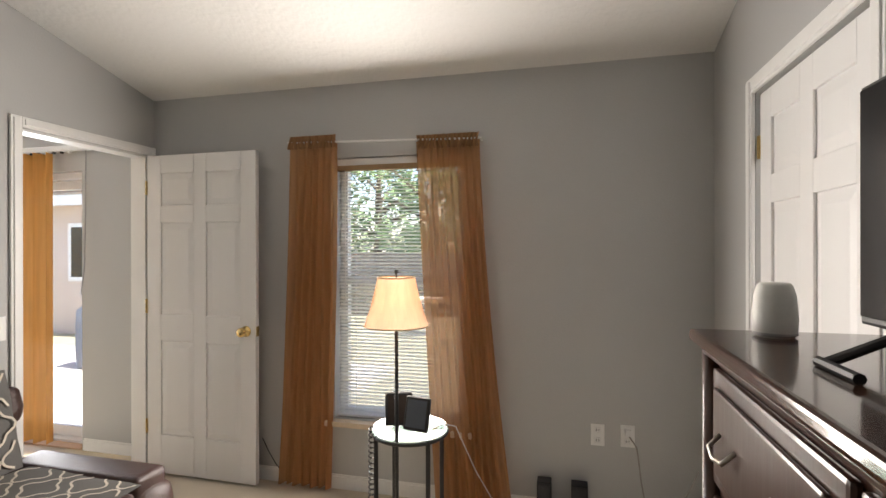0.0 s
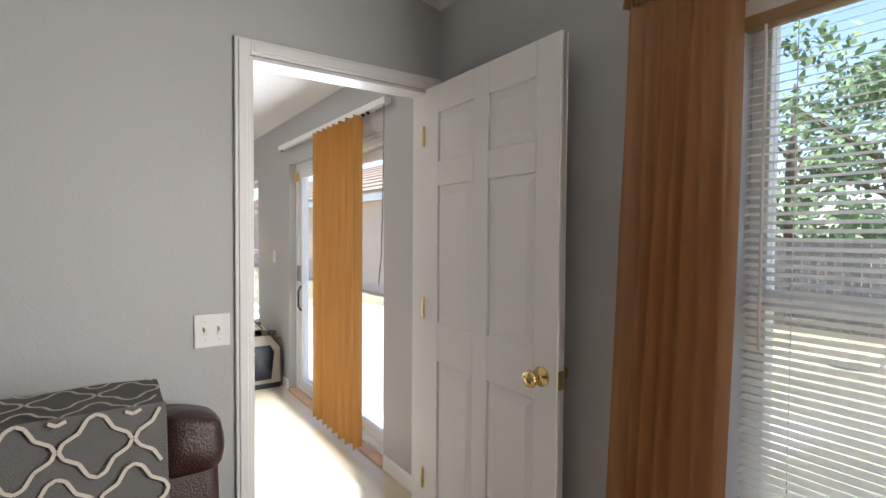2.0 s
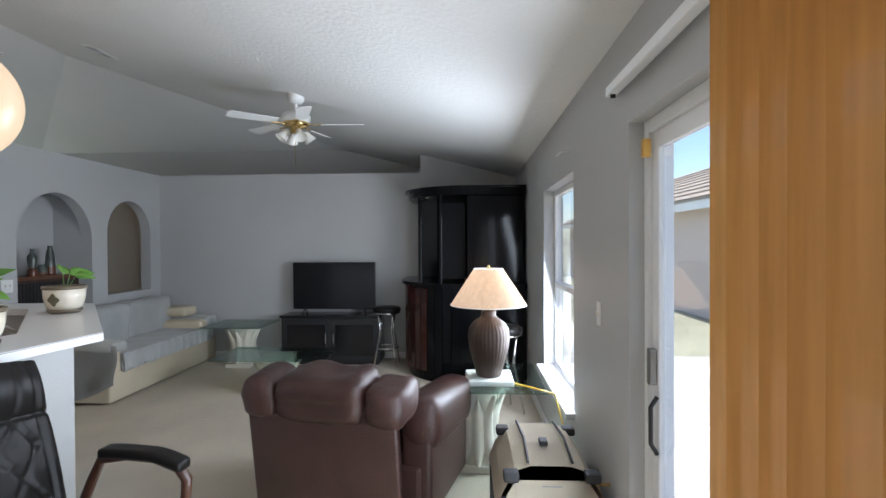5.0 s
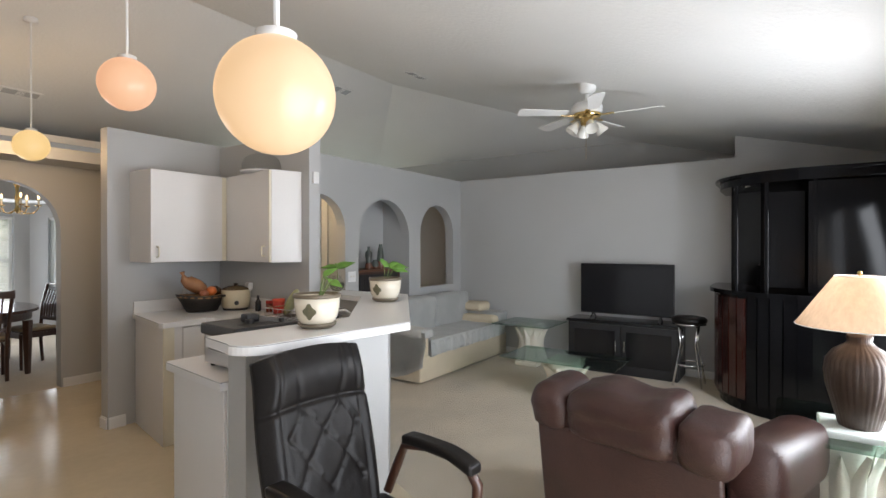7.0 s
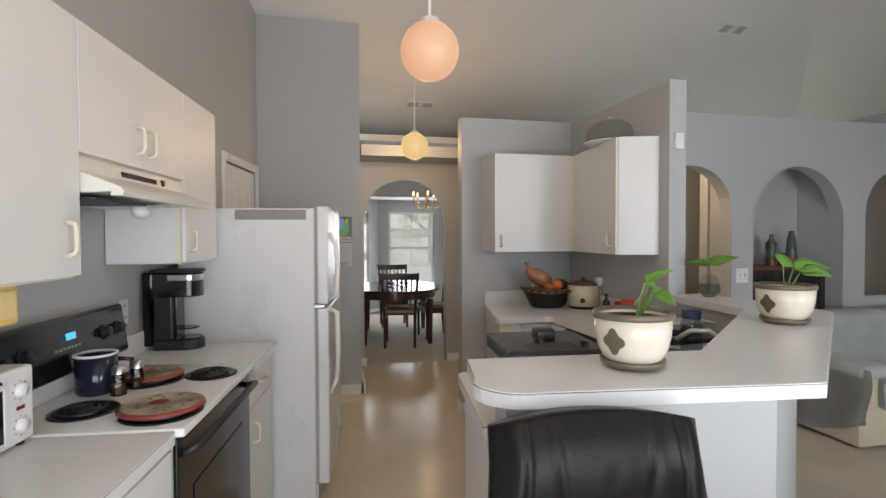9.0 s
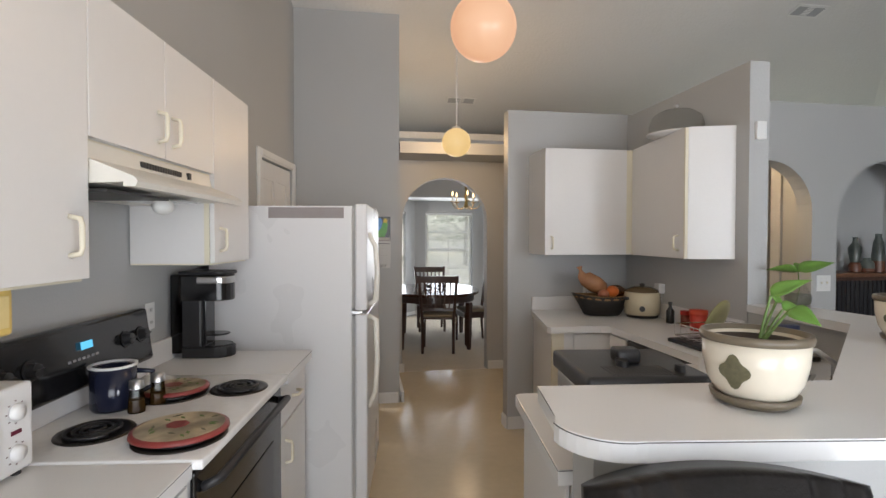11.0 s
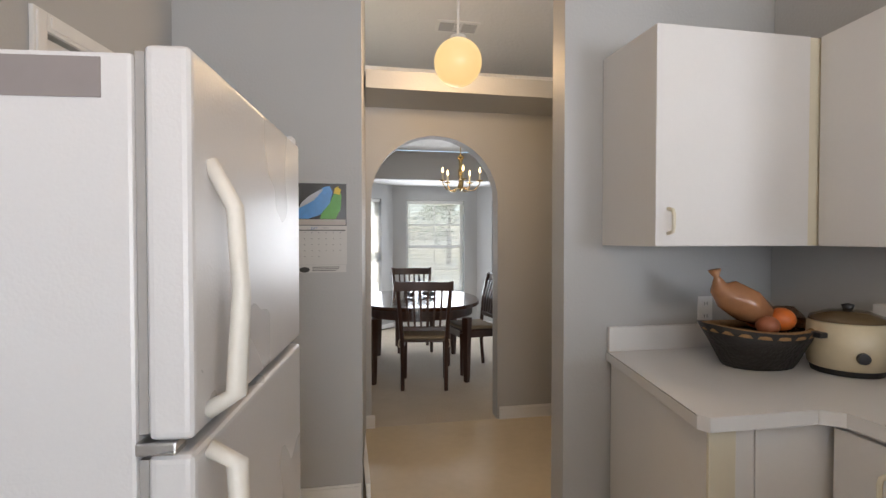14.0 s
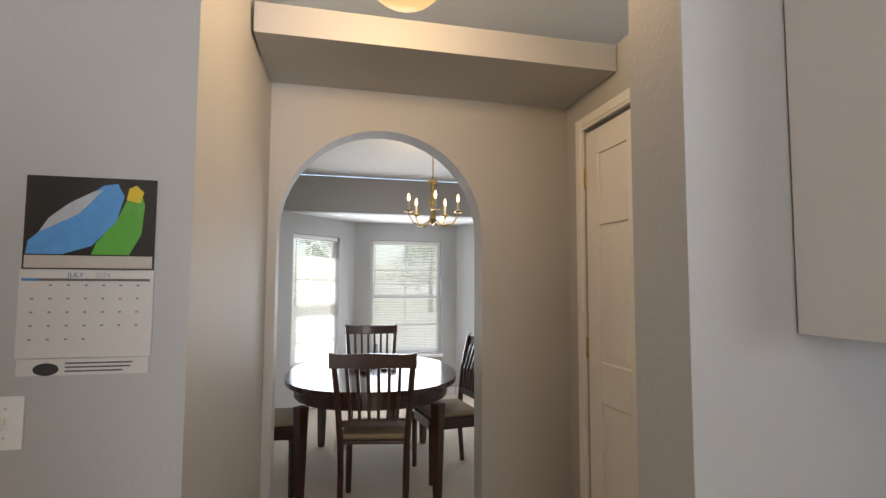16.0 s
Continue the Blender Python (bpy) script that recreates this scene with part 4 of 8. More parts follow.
def television(label, at, w, h, stand="feet"):
    t = thing("television", label, "television", at)
    part("case", box(-w / 2, w / 2, -0.002, 0.045, 0.06, 0.06 + h, 0.006), BLACKPLASTIC, t)
    part("screen", box(-w / 2 + 0.008, w / 2 - 0.008, -0.006, -0.002, 0.075, 0.06 + h - 0.008, 0.001), SCREEN, t, "dark switched-off screen")
    for s in (-1, 1):
        x = s * w * 0.36
        part("foot", tube([(x, -0.10, 0.008), (x, 0.02, 0.065), (x, 0.12, 0.008)], 0.009, 8), BLACKPLASTIC, t)
        if stand == "frame":
            part("foot_bar", tube([(x - 0.1 * s, -0.10, 0.008), (x + 0.02 * s, -0.10, 0.008)], 0.009, 8), BLACKPLASTIC, t)
    return t


television("flat black television standing on the dresser", pose(1.53, 0.73, 1.25, 0, 0, -90), 0.74, 0.41, "frame")



def recliner(label, at, w=0.98, mat=LEATHER_BROWN, drop=0.0):
    """Faces -y; origin on the floor under the middle."""
    r = thing("recliner", label, "recliner", at)
    part("base", box(-w / 2 + 0.05, w / 2 - 0.05, -0.32, 0.34, 0.06, 0.34, 0.03), mat, r)
    part("seat_cushion", box(-w / 2 + 0.2, w / 2 - 0.2, -0.44, 0.22, 0.32, 0.48, 0.06, None, 4), mat, r, smooth=True)
    part("footrest", box(-w / 2 + 0.2, w / 2 - 0.2, -0.47, -0.40, 0.10, 0.40, 0.03, None, 3), mat, r, smooth=True)
    side = 0.05 if drop else 0.14
    bm = box(-w / 2 + side, w / 2 - side, 0.20, 0.42, 0.30, 0.84, 0.05, None, 3)
    part("back", bm, mat, r, smooth=True).matrix_basis = pose(0, 0.10, -0.05, -8)
    wd = (w - 0.06) / 3
    for i, (a, b, zz) in enumerate(((-w / 2 + 0.03, -w / 2 + 0.24, 0.905), (-w / 2 + 0.235, w / 2 - 0.235, 0.93), (w / 2 - 0.24, w / 2 - 0.03, 0.905))):
        bm = box(a, b, 0.16, 0.46, 0.70, zz, 0.085, None, 5)
        bmesh.ops.subdivide_edges(bm, edges=[e for e in bm.edges if e.calc_length() > 0.06], cuts=5, use_grid_fill=True)
        for v in bm.verts:
            v.co += noise.noise_vector(v.co * 13 + Vector((i * 7, w, 0))) * 0.007
            v.co.y += 0.006 * math.sin(v.co.z * 60 + 4 * v.co.x)
        for v in bm.verts:
            v.co.z += 0.012 * math.sin(v.co.x * 22) * (v.co.z > 0.84)
        part("head_pillow", bm, mat, r, "puffed leather pillow", True).matrix_basis = pose(0, 0.10, -0.04, -8)
    part("back_panel", box(-w / 2 + 0.07, w / 2 - 0.07, 0.405, 0.435, 0.16, 0.74, 0.015, None, 2), mat, r, "flat leather back panel", True).matrix_basis = pose(0, 0.10, -0.04, -8)
    for s in (-1, 1):
        a, b = sorted((s * (w / 2 - 0.19), s * (w / 2 + 0.04)))
        bm = box(a, b, -0.42, 0.34, 0.40 - drop, 0.68 - drop, 0.10, None, 5)
        for v in bm.verts:
            if v.co.y < -0.2:
                v.co.z -= 0.04
        part("arm_pad", bm, mat, r, "padded leather arm", True)
        a, b = sorted((s * (w / 2 - 0.17), s * (w / 2 + 0.0)))
        part("arm_side", box(a, b, -0.38, 0.33, 0.07, 0.5, 0.03, None, 3), mat, r, smooth=True)
    for x in (-0.3, 0.3):
        for y in (-0.25, 0.28):
            part("foot", lathe([(0, 0), (0.03, 0), (0.035, 0.06), (0, 0.06)], 12, (x, y, 0)), BLACKPLASTIC, r)
    return r


bed_seat = recliner("brown leather recliner with a grey trellis-pattern cover", pose(-1.06, 1.36, 0, 0, 0, 90), 1.12, drop=0.19)


def trellis_cover(parent, origin, ux, uy, w, h, lift):
    """A grey cloth with a raised cream trellis of ogee rings, laid on a plane."""
    o, ux, uy = Vector(origin), Vector(ux).normalized(), Vector(uy).normalized()
    n = ux.cross(uy)
    bm = bmesh.new()
    nx, ny = 10, 10
    g = [[bm.verts.new(o + ux * (w * i / nx) + uy * (h * j / ny) + n * (0.004 * math.sin(i * 1.3 + j))) for i in range(nx + 1)] for j in range(ny + 1)]
    for j in range(ny):
        for i in range(nx):
            bm.faces.new((g[j][i], g[j][i + 1], g[j + 1][i + 1], g[j + 1][i]))
    c = part("cover_cloth", bm, PATTERNGREY, parent, "grey cover cloth", True)
    bm = bmesh.new()
    p = 0.165
    for j in range(-1, int(h / p / 0.87) + 2):
        for i in range(-1, int(w / p) + 1):
            cx, cy = (i + 0.5 * (j % 2) + 0.5) * p, (j * 0.87 + 0.3) * p
            pts = []
            for k in range(25):
                a = 2 * math.pi * k / 24
                rr = p * 0.5 * (0.80 + 0.16 * math.cos(4 * a))
                x, y = cx + rr * math.cos(a), cy + rr * math.sin(a)
                pts.append((x, y))
            for (xa, ya), (xb, yb) in zip(pts, pts[1:]):
                if not (0 < xa < w and 0 < ya < h and 0 < xb < w and 0 < yb < h):
                    continue
                t = Vector((xb - xa, yb - ya)).normalized()
                q = Vector((-t.y, t.x)) * 0.0045
                vs = [bm.verts.new(o + ux * (x + sx * q.x) + uy * (y + sx * q.y) + n * lift) for x, y, sx in ((xa, ya, -1), (xb, yb, -1), (xb, yb, 1), (xa, ya, 1))]
                bm.faces.new(vs)
    tagged(part("cover_pattern", bm, TRELLIS, parent), "cream trellis pattern", kind="stuff")
    return c


trellis_cover(bed_seat, (-0.40, 0.245, 0.905), (1, 0, 0), (0, 0.34, 0.02), 0.74, 0.30, 0.006)
trellis_cover(bed_seat, (-0.40, 0.15, 0.52), (1, 0, 0), (0, 0.10, 0.41), 0.74, 0.42, 0.008)
trellis_cover(bed_seat, (-0.36, -0.44, 0.50), (1, 0, 0), (0, 0.6, 0.02), 0.72, 0.58, 0.006)
trellis_cover(bed_seat, (-0.61, -0.20, 0.487), (0.24, 0, 0), (0, 1, 0.0), 0.26, 0.44, 0.006)
# ---- living room ----
recliner("brown leather recliner seen from behind, worn at the seams", pose(-5.16, 1.72, 0, 0, 0, -105) @ Matrix.Diagonal((1, 1, 1.06, 1)), 0.97)


def pet_carrier(at):
    """Front faces +x; origin at the near bottom corner."""
    p = thing("pet_carrier", "soft cream fabric pet carrier with black trim", "pet carrier", at)
    FAB = material("cream_canvas", (0.66, 0.58, 0.45), 0.85, grain=300, vary=0.08, bump=0.3, bump_scale=300)
    BLK = material("black_webbing", (0.02, 0.02, 0.022), 0.7, grain=200)
    W, L, H = 0.50, 0.66, 0.52
    part("floor_tray", box(-L, 0, 0, W, 0, 0.065, 0.02, None, 3), BLK, p, "black base band")
    bm = bmesh.new()
    sec = [(0.0, 0.06), (0.0, 0.34), (0.03, 0.42), (0.09, 0.50), (0.16, H), (W - 0.16, H), (W - 0.09, 0.50), (W - 0.03, 0.42), (W, 0.34), (W, 0.06)]
    rings = []
    for x, k in ((-0.005, 0.0), (-L * 0.5, 0.015), (-L + 0.02, 0.0)):
        rings.append([bm.verts.new((x - (0.10 * max(0, (z - 0.34) / 0.2) if x > -0.1 else 0), y, z + k * (z > 0.45))) for y, z in sec])
    for a, b in zip(rings, rings[1:]):
        for i in range(len(sec) - 1):
            bm.faces.new((a[i], a[i + 1], b[i + 1], b[i]))
    bm.faces.new(rings[-1])
    bmesh.ops.solidify(bm, geom=bm.faces[:], thickness=0.012)
    part("canvas_body", bm, FAB, p, smooth=False)
    # front ring with a mesh window
    o = [(0.012, 0.05), (W - 0.012, 0.05), (W - 0.012, 0.36), (W - 0.09, 0.47), (0.09, 0.47), (0.012, 0.36)]
    i_ = [(0.10, 0.09), (W - 0.10, 0.09), (W - 0.075, 0.33), (W - 0.10, 0.385), (0.10, 0.385), (0.075, 0.33)]
    bm = bmesh.new()
    va, vb = [bm.verts.new((0.002 - 0.1 * max(0, (z - 0.34) / 0.2), y, z)) for y, z in o], [bm.verts.new((0.006 - 0.1 * max(0, (z - 0.34) / 0.2), y, z)) for y, z in i_]
    for k in range(6):
        bm.faces.new((va[k], va[(k + 1) % 6], vb[(k + 1) % 6], vb[k]))
    bmesh.ops.solidify(bm, geom=bm.faces[:], thickness=0.01)
    part("front_panel", bm, FAB, p)
    part("window_piping", tube([(0.01 - 0.1 * max(0, (z - 0.34) / 0.2), y, z) for y, z in i_], 0.006, 6, closed=True), BLK, p)
    g = slab([(-0.004 - 0.1 * max(0, (z - 0.34) / 0.2), y, z) for y, z in i_], 0.001, "x")
    part("mesh_window", g, glass_material("dark_mesh", (0.5, 0.5, 0.55), 0.4, 0.6), p, "dark mesh window")
    part("cushion", box(-L + 0.05, -0.03, 0.05, W - 0.05, 0.07, 0.13, 0.025, None, 3), material("lilac_cushion", (0.42, 0.38, 0.55), 0.9, grain=8, vary=0.3), p, "lilac cushion inside", True)
    bm = bmesh.new()
    rnd = random.Random(2)
    for _ in range(14):
        ball(rnd.uniform(0.02, 0.045), (rnd.uniform(-0.55, -0.2), rnd.uniform(0.1, W - 0.08), rnd.uniform(0.15, 0.24)), 8, 6, 0.7, bm)
    part("crumpled_blanket", bm, material("rust_blanket", (0.30, 0.12, 0.04), 0.95, grain=60, vary=0.4), p, "rust brown crumpled blanket", True)
    for y in (0.15, W - 0.15):
        part("strap", tube([(-0.10, y, 0.535), (-0.35, y + 0.01, 0.55), (-L + 0.03, y, 0.535)], 0.007, 6), BLK, p)
    for x, y in ((-0.06, 0.07), (-0.06, W - 0.07), (-L + 0.05, 0.07), (-L + 0.05, W - 0.07)):
        part("corner_patch", box(x - 0.035, x + 0.035, y - 0.035, y + 0.035, 0.47, 0.515, 0.015), BLK, p)
    part("top_buckle", box(-0.34, -0.28, W / 2 - 0.02, W / 2 + 0.02, 0.535, 0.56, 0.006), BLK, p)
    part("label_plate", box(-0.058, -0.05, W / 2 - 0.045, W / 2 + 0.045, 0.42, 0.45, 0.002), material("grey_label", (0.3, 0.3, 0.31), 0.5), p)
    part("side_mesh", box(-0.50, -0.15, -0.004, 0.0, 0.16, 0.34, 0.001), BLK, p)
    return p


pet_carrier(pose(-4.30, 2.415, 0, 0, 0, 0))


def pedestal(t, cx, cy, h, w, seed=0, flip=False):
    """A carved plaster pedestal of overlapping leaves on a square foot."""
    part("foot", box(cx - w * 0.5, cx + w * 0.5, cy - w * 0.42, cy + w * 0.42, 0, 0.05, 0.012), PLASTER, t)
    part("neck", lathe([(w * 0.46, 0.05), (w * 0.30, h * 0.35), (w * 0.33, h * 0.6), (w * 0.45, h - 0.03), (0.0, h - 0.03)], 20, (cx, cy, 0)), PLASTER, t, smooth=True)
    part("cap", box(cx - w * 0.42, cx + w * 0.42, cy - w * 0.36, cy + w * 0.36, h - 0.032, h, 0.008), PLASTER, t)
    for i in range(10):
        a = 2 * math.pi * i / 10
        bm = bmesh.new()
        pts, n = [], 9
        for k in range(n):
            s = k / (n - 1)
            z = 0.06 + s * (h - 0.12)
            if flip:
                z = h - z
            r = w * (0.50 - 0.16 * math.sin(math.pi * s))
            half = w * 0.16 * math.sin(math.pi * min(1, 0.12 + s * 0.88))
            pts.append((r, half, z))
        rows = []
        for r, half, z in pts:
            row = []
            for e, o in ((-1, 0.0), (-0.5, 0.018), (0, 0.035), (0.5, 0.018), (1, 0.0)):
                rr, tt = r + o, half * e
                row.append(bm.verts.new((cx + rr * math.cos(a) - tt * math.sin(a), cy + rr * math.sin(a) + tt * math.cos(a), z)))
            rows.append(row)
        for r0, r1 in zip(rows, rows[1:]):
            for k in range(4):
                bm.faces.new((r0[k], r0[k + 1], r1[k + 1], r1[k]))
        part("carved_leaf", bm, PLASTER, t, smooth=True)


t = thing("end_table", "glass-topped end table on a carved cream plaster pedestal", "end table", group="carved plaster tables")
pedestal(t, -5.60, 2.36, 0.575, 0.34)
part("glass_top", box(-6.05, -5.28, 2.10, 2.80, 0.577, 0.592, 0.004), TINTGLASS, t, "square bevelled green glass top")
tray = thing("lamp_tray", "white square tray beneath the table lamp", "tray", pose(-5.55, 2.44, 0.593))
part("tray", box(-0.16, 0.16, -0.16, 0.16, 0, 0.035, 0.01), material("frosted_white_tray", (0.68, 0.74, 0.70), 0.3), tray)


def table_lamp(at):
    l = thing("table_lamp", "lit lamp with ribbed bronze ceramic base and cream cone shade", "table lamp", at)
    prof = [(0, 0), (0.085, 0), (0.09, 0.012), (0.11, 0.09), (0.14, 0.20), (0.15, 0.28), (0.143, 0.34), (0.11, 0.39), (0.065, 0.42), (0.05, 0.44), (0.055, 0.46), (0.05, 0.475), (0, 0.475)]
    part("ceramic_base", lathe(prof, 96, (0, 0, 0), None, 32, 0.02), BRONZE, l, "ribbed bronze urn", True)
    part("neck", lathe([(0.03, 0.475), (0.035, 0.49), (0.02, 0.51), (0.012, 0.6)], 16), BRASS, l, "brass neck", True)
    part("shade", lathe([(0.275, 0.515), (0.185, 0.655), (0.105, 0.775)], 48), SHADE_COOL, l, "cream cone shade", True)
    for r, z in ((0.275, 0.515), (0.105, 0.775)):
        part("shade_edge", tube([(r * math.cos(2 * math.pi * i / 40), r * math.sin(2 * math.pi * i / 40), z) for i in range(40)], 0.003, 5, closed=True), TRIM, l)
    part("bulb", ball(0.032, (0, 0, 0.64), 16, 10), opal("lamp_bulb", (1.0, 0.66, 0.34), 2), l, "lit warm bulb", True)
    part("finial", ball(0.012, (0, 0, 0.79), 10, 8), BRASS, l)
    return l


table_lamp(pose(-5.55, 2.44, 0.628) @ Matrix.Scale(0.94, 4))
bulb("table_lamp_light", (-5.55, 2.44, 1.23), 0.42, 0.035)
c = thing("yellow_cord", "yellow extension cord hanging behind the end table", "cord")
part("cord", tube([(-5.50, 2.56, 0.60), (-5.38, 2.70, 0.597), (-5.27, 2.84, 0.585), (-5.22, 2.88, 0.40), (-5.20, 2.89, 0.15), (-5.16, 2.88, 0.008), (-5.0, 2.92, 0.008)], 0.006, 6), material("yellow_rubber", (0.75, 0.52, 0.05), 0.5), c, smooth=True)
c = thing("grey_cable_coil", "coil of grey cable lying under the window", "cable")
part("cable", tube([(-5.95 + (0.14 + 0.004 * (i % 7)) * math.cos(i * 0.35), 2.66 + 0.10 * math.sin(i * 0.35), 0.01 + 0.0012 * i) for i in range(70)], 0.006, 6), material("dark_grey_cable", (0.10, 0.10, 0.11), 0.5), c, smooth=True)
v = thing("brass_valve", "small brass valve on the wall by the sliding door", "valve")
part("stem", tube([(-4.44, EXT_Y - 0.001, 0.42), (-4.44, EXT_Y - 0.05, 0.42), (-4.44, EXT_Y - 0.06, 0.45)], 0.009, 8), BRASS, v)
part("handle", tube([(-4.47, EXT_Y - 0.06, 0.455), (-4.41, EXT_Y - 0.06, 0.455)], 0.008, 8), material("orange_handle", (0.6, 0.25, 0.05), 0.5), v)

LACQUER = material("black_lacquer", (0.006, 0.006, 0.007), 0.09, grain=30, vary=0.2, coarse_vary=0.1)
LACQUER.node_tree.nodes["Principled BSDF"].inputs["Specular IOR Level"].default_value = 0.12
BURG = material("dark_burgundy_wood", (0.035, 0.009, 0.007), 0.12, grain=14, vary=0.4, stretch=(1, 1, 0.1))


def curve_plan(inset):
    pts = [(-8.79, 1.53 + inset)]
    for i in range(13):
        a = radians(-90 + 90 * i / 12)
        pts.append((-8.25 + (0.78 - inset) * math.cos(a), 2.33 + (0.80 - inset) * math.sin(a)))
    return pts + [(-7.47 - inset, 2.93), (-8.79, 2.93)]


wu = thing("wall_unit", "curved glossy black lacquer wall unit with bar counter", "wall unit")
part("plinth", prism(curve_plan(0.06), 0, 0.08), LACQUER, wu)
part("base_cabinet", prism(curve_plan(0.03), 0.08, 1.06), LACQUER, wu)
part("counter_edge", prism(curve_plan(-0.03), 1.06, 1.10, None, 0.008), LACQUER, wu)
for i, k in enumerate(range(1, 12)):
    p0, p1 = curve_plan(0.024)[k], curve_plan(0.024)[k + 1]
    q0, q1 = Vector((*p0, 0)), Vector((*p1, 0))
    d = (q1 - q0)
    a, b = q0 + d * 0.06, q1 - d * 0.06
    nrm = Vector((d.y, -d.x, 0)).normalized() * 0.012
    bm = slab([(a.x, a.y, 0.12), (b.x, b.y, 0.12), (b.x, b.y, 1.03), (a.x, a.y, 1.03)], 0.002, "z")
    bm = bmesh.new()
    vs = [bm.verts.new(p) for p in (a + Vector((0, 0, 0.12)), b + Vector((0, 0, 0.12)), b + Vector((0, 0, 1.03)), a + Vector((0, 0, 1.03)))]
    vo = [bm.verts.new(v_.co + nrm) for v_ in vs]
    bm.faces.new(vo)
    for m in range(4):
        bm.faces.new((vs[m], vs[(m + 1) % 4], vo[(m + 1) % 4], vo[m]))
    part("curved_panel", bm, BURG if i < 7 else LACQUER, wu, "dark burgundy veneer panel" if i < 7 else "")
up = curve_plan(0.12)
part("upper_back", prism([(-8.79, 1.70), (-8.45, 1.70), (-8.0, 1.95), (-7.75, 2.35), (-7.70, 2.92), (-8.79, 2.92)], 1.10, 2.06), LACQUER, wu)
for k in (0, 5, 9, 13):
    x, y = up[k]
    part("upright", box(x - 0.02, x + 0.02, y - 0.0, y + 0.03, 1.10, 2.07, 0.004), LACQUER, wu)
part("canopy", prism(curve_plan(0.06), 2.06, 2.13, None, 0.006), LACQUER, wu)
part("canopy_cornice", prism(curve_plan(0.02), 2.13, 2.155, None, 0.006), LACQUER, wu)
part("side_door", box(-7.62, -7.58, 2.30, 2.90, 1.11, 2.05, 0.003), LACQUER, wu, "glossy black cabinet door")
part("mirror_panel", box(-7.71, -7.70, 2.00, 2.28, 1.14, 1.98, 0.001), LACQUER, wu, "smoked glass panel")
part("glass_door", box(-7.60, -7.585, 2.0, 2.12, 0.60, 0.98, 0.002), material("pale_lit_glass", (0.55, 0.60, 0.52), 0.1), wu, "pale glass door")
for i in (3, 6):
    x, y = curve_plan(0.2)[i]
    part("downlight", lathe([(0, 2.056), (0.028, 2.056), (0.03, 2.06)], 14, (x, y, 0)), CHROME, wu, "small chrome downlight")


def bar_stool(at, h=0.74):
    s = thing("bar_stool", "black padded bar stool on bent chrome legs", "bar stool", at, group="bar stools")
    part("seat", lathe([(0, h - 0.07), (0.16, h - 0.07), (0.178, h - 0.05), (0.178, h - 0.02), (0.15, h), (0, h + 0.006)], 32), LEATHER_BLACK, s, "round black padded seat", True)
    part("seat_ring", tube([(0.165 * math.cos(2 * math.pi * i / 32), 0.165 * math.sin(2 * math.pi * i / 32), h - 0.075) for i in range(32)], 0.008, 6, closed=True), CHROME, s, smooth=True)
    for i in range(4):
        a = math.pi / 4 + math.pi / 2 * i
        c, sn = math.cos(a), math.sin(a)
        part("leg", tube([(0.13 * c, 0.13 * sn, h - 0.07), (0.10 * c, 0.10 * sn, h * 0.6), (0.15 * c, 0.15 * sn, h * 0.3), (0.20 * c, 0.20 * sn, 0)], 0.011, 8), CHROME, s, smooth=True)
    part("foot_ring", tube([(0.15 * math.cos(2 * math.pi * i / 32), 0.15 * math.sin(2 * math.pi * i / 32), h * 0.31) for i in range(32)], 0.008, 6, closed=True), CHROME, s, smooth=True)
    return s


bar_stool(pose(-8.42, 1.28, 0))
bar_stool(pose(-6.70, 2.62, 0, 0, 0, 20), 0.78)

# television on its stand
st = thing("tv_stand", "black wooden television stand with two glass doors", "tv stand")
part("carcass", box(-8.78, -8.40, -0.07, 1.19, 0.03, 0.595, 0.004), BLACKPLASTIC, st)
part("top", box(-8.785, -8.38, -0.09, 1.21, 0.595, 0.625, 0.004), BLACKGLOSS, st)
part("plinth", box(-8.77, -8.42, -0.05, 1.17, 0.0, 0.03), BLACKPLASTIC, st)
for y0, y1, hy in ((-0.05, 0.555, 0.51), (0.565, 1.17, 0.61)):
    dr = part("door", box(-8.40, -8.382, y0, y1, 0.05, 0.58, 0.004), BLACKPLASTIC, st)
    part("door_glass", box(-8.3815, -8.378, y0 + 0.06, y1 - 0.06, 0.12, 0.51, 0.001), SCREEN, dr, "dark glass pane")
    part("handle", tube([(-8.38, hy, 0.27), (-8.355, hy, 0.28), (-8.355, hy, 0.40), (-8.38, hy, 0.41)], 0.006, 8), CHROME, dr, "chrome bar handle")
television("large black flat television on the black stand", pose(-8.56, 0.57, 0.626, 0, 0, 90), 1.08, 0.61)

t = thing("coffee_table", "low glass coffee table on a carved cream pedestal", "coffee table", group="carved plaster tables")
pedestal(t, -7.22, 0.33, 0.385, 0.42, flip=True)
part("glass_top", box(-7.55, -6.90, -0.24, 0.90, 0.387, 0.402, 0.004), TINTGLASS, t, "rectangular bevelled green glass top")
t = thing("end_table", "glass-topped end table on carved cream pedestal by the sofa", "end table", group="carved plaster tables")
pedestal(t, -8.38, -0.56, 0.515, 0.36)
part("glass_top", box(-8.70, -8.02, -0.94, -0.20, 0.517, 0.532, 0.004), TINTGLASS, t, "square bevelled green glass top")


def soft(bm, amp, seed, freq=6.0):
    for v_ in bm.verts:
        n_ = noise.noise_vector(v_.co * freq + Vector((seed, 0, 0)))
        v_.co += n_ * amp
    return bm


def subdivided(x0, x1, y0, y1, z0, z1, bevel, cuts):
    bm = box(x0, x1, y0, y1, z0, z1, bevel, None, 3)
    bmesh.ops.subdivide_edges(bm, edges=[e for e in bm.edges if e.calc_length() > 0.25], cuts=cuts, use_grid_fill=True)
    return bm


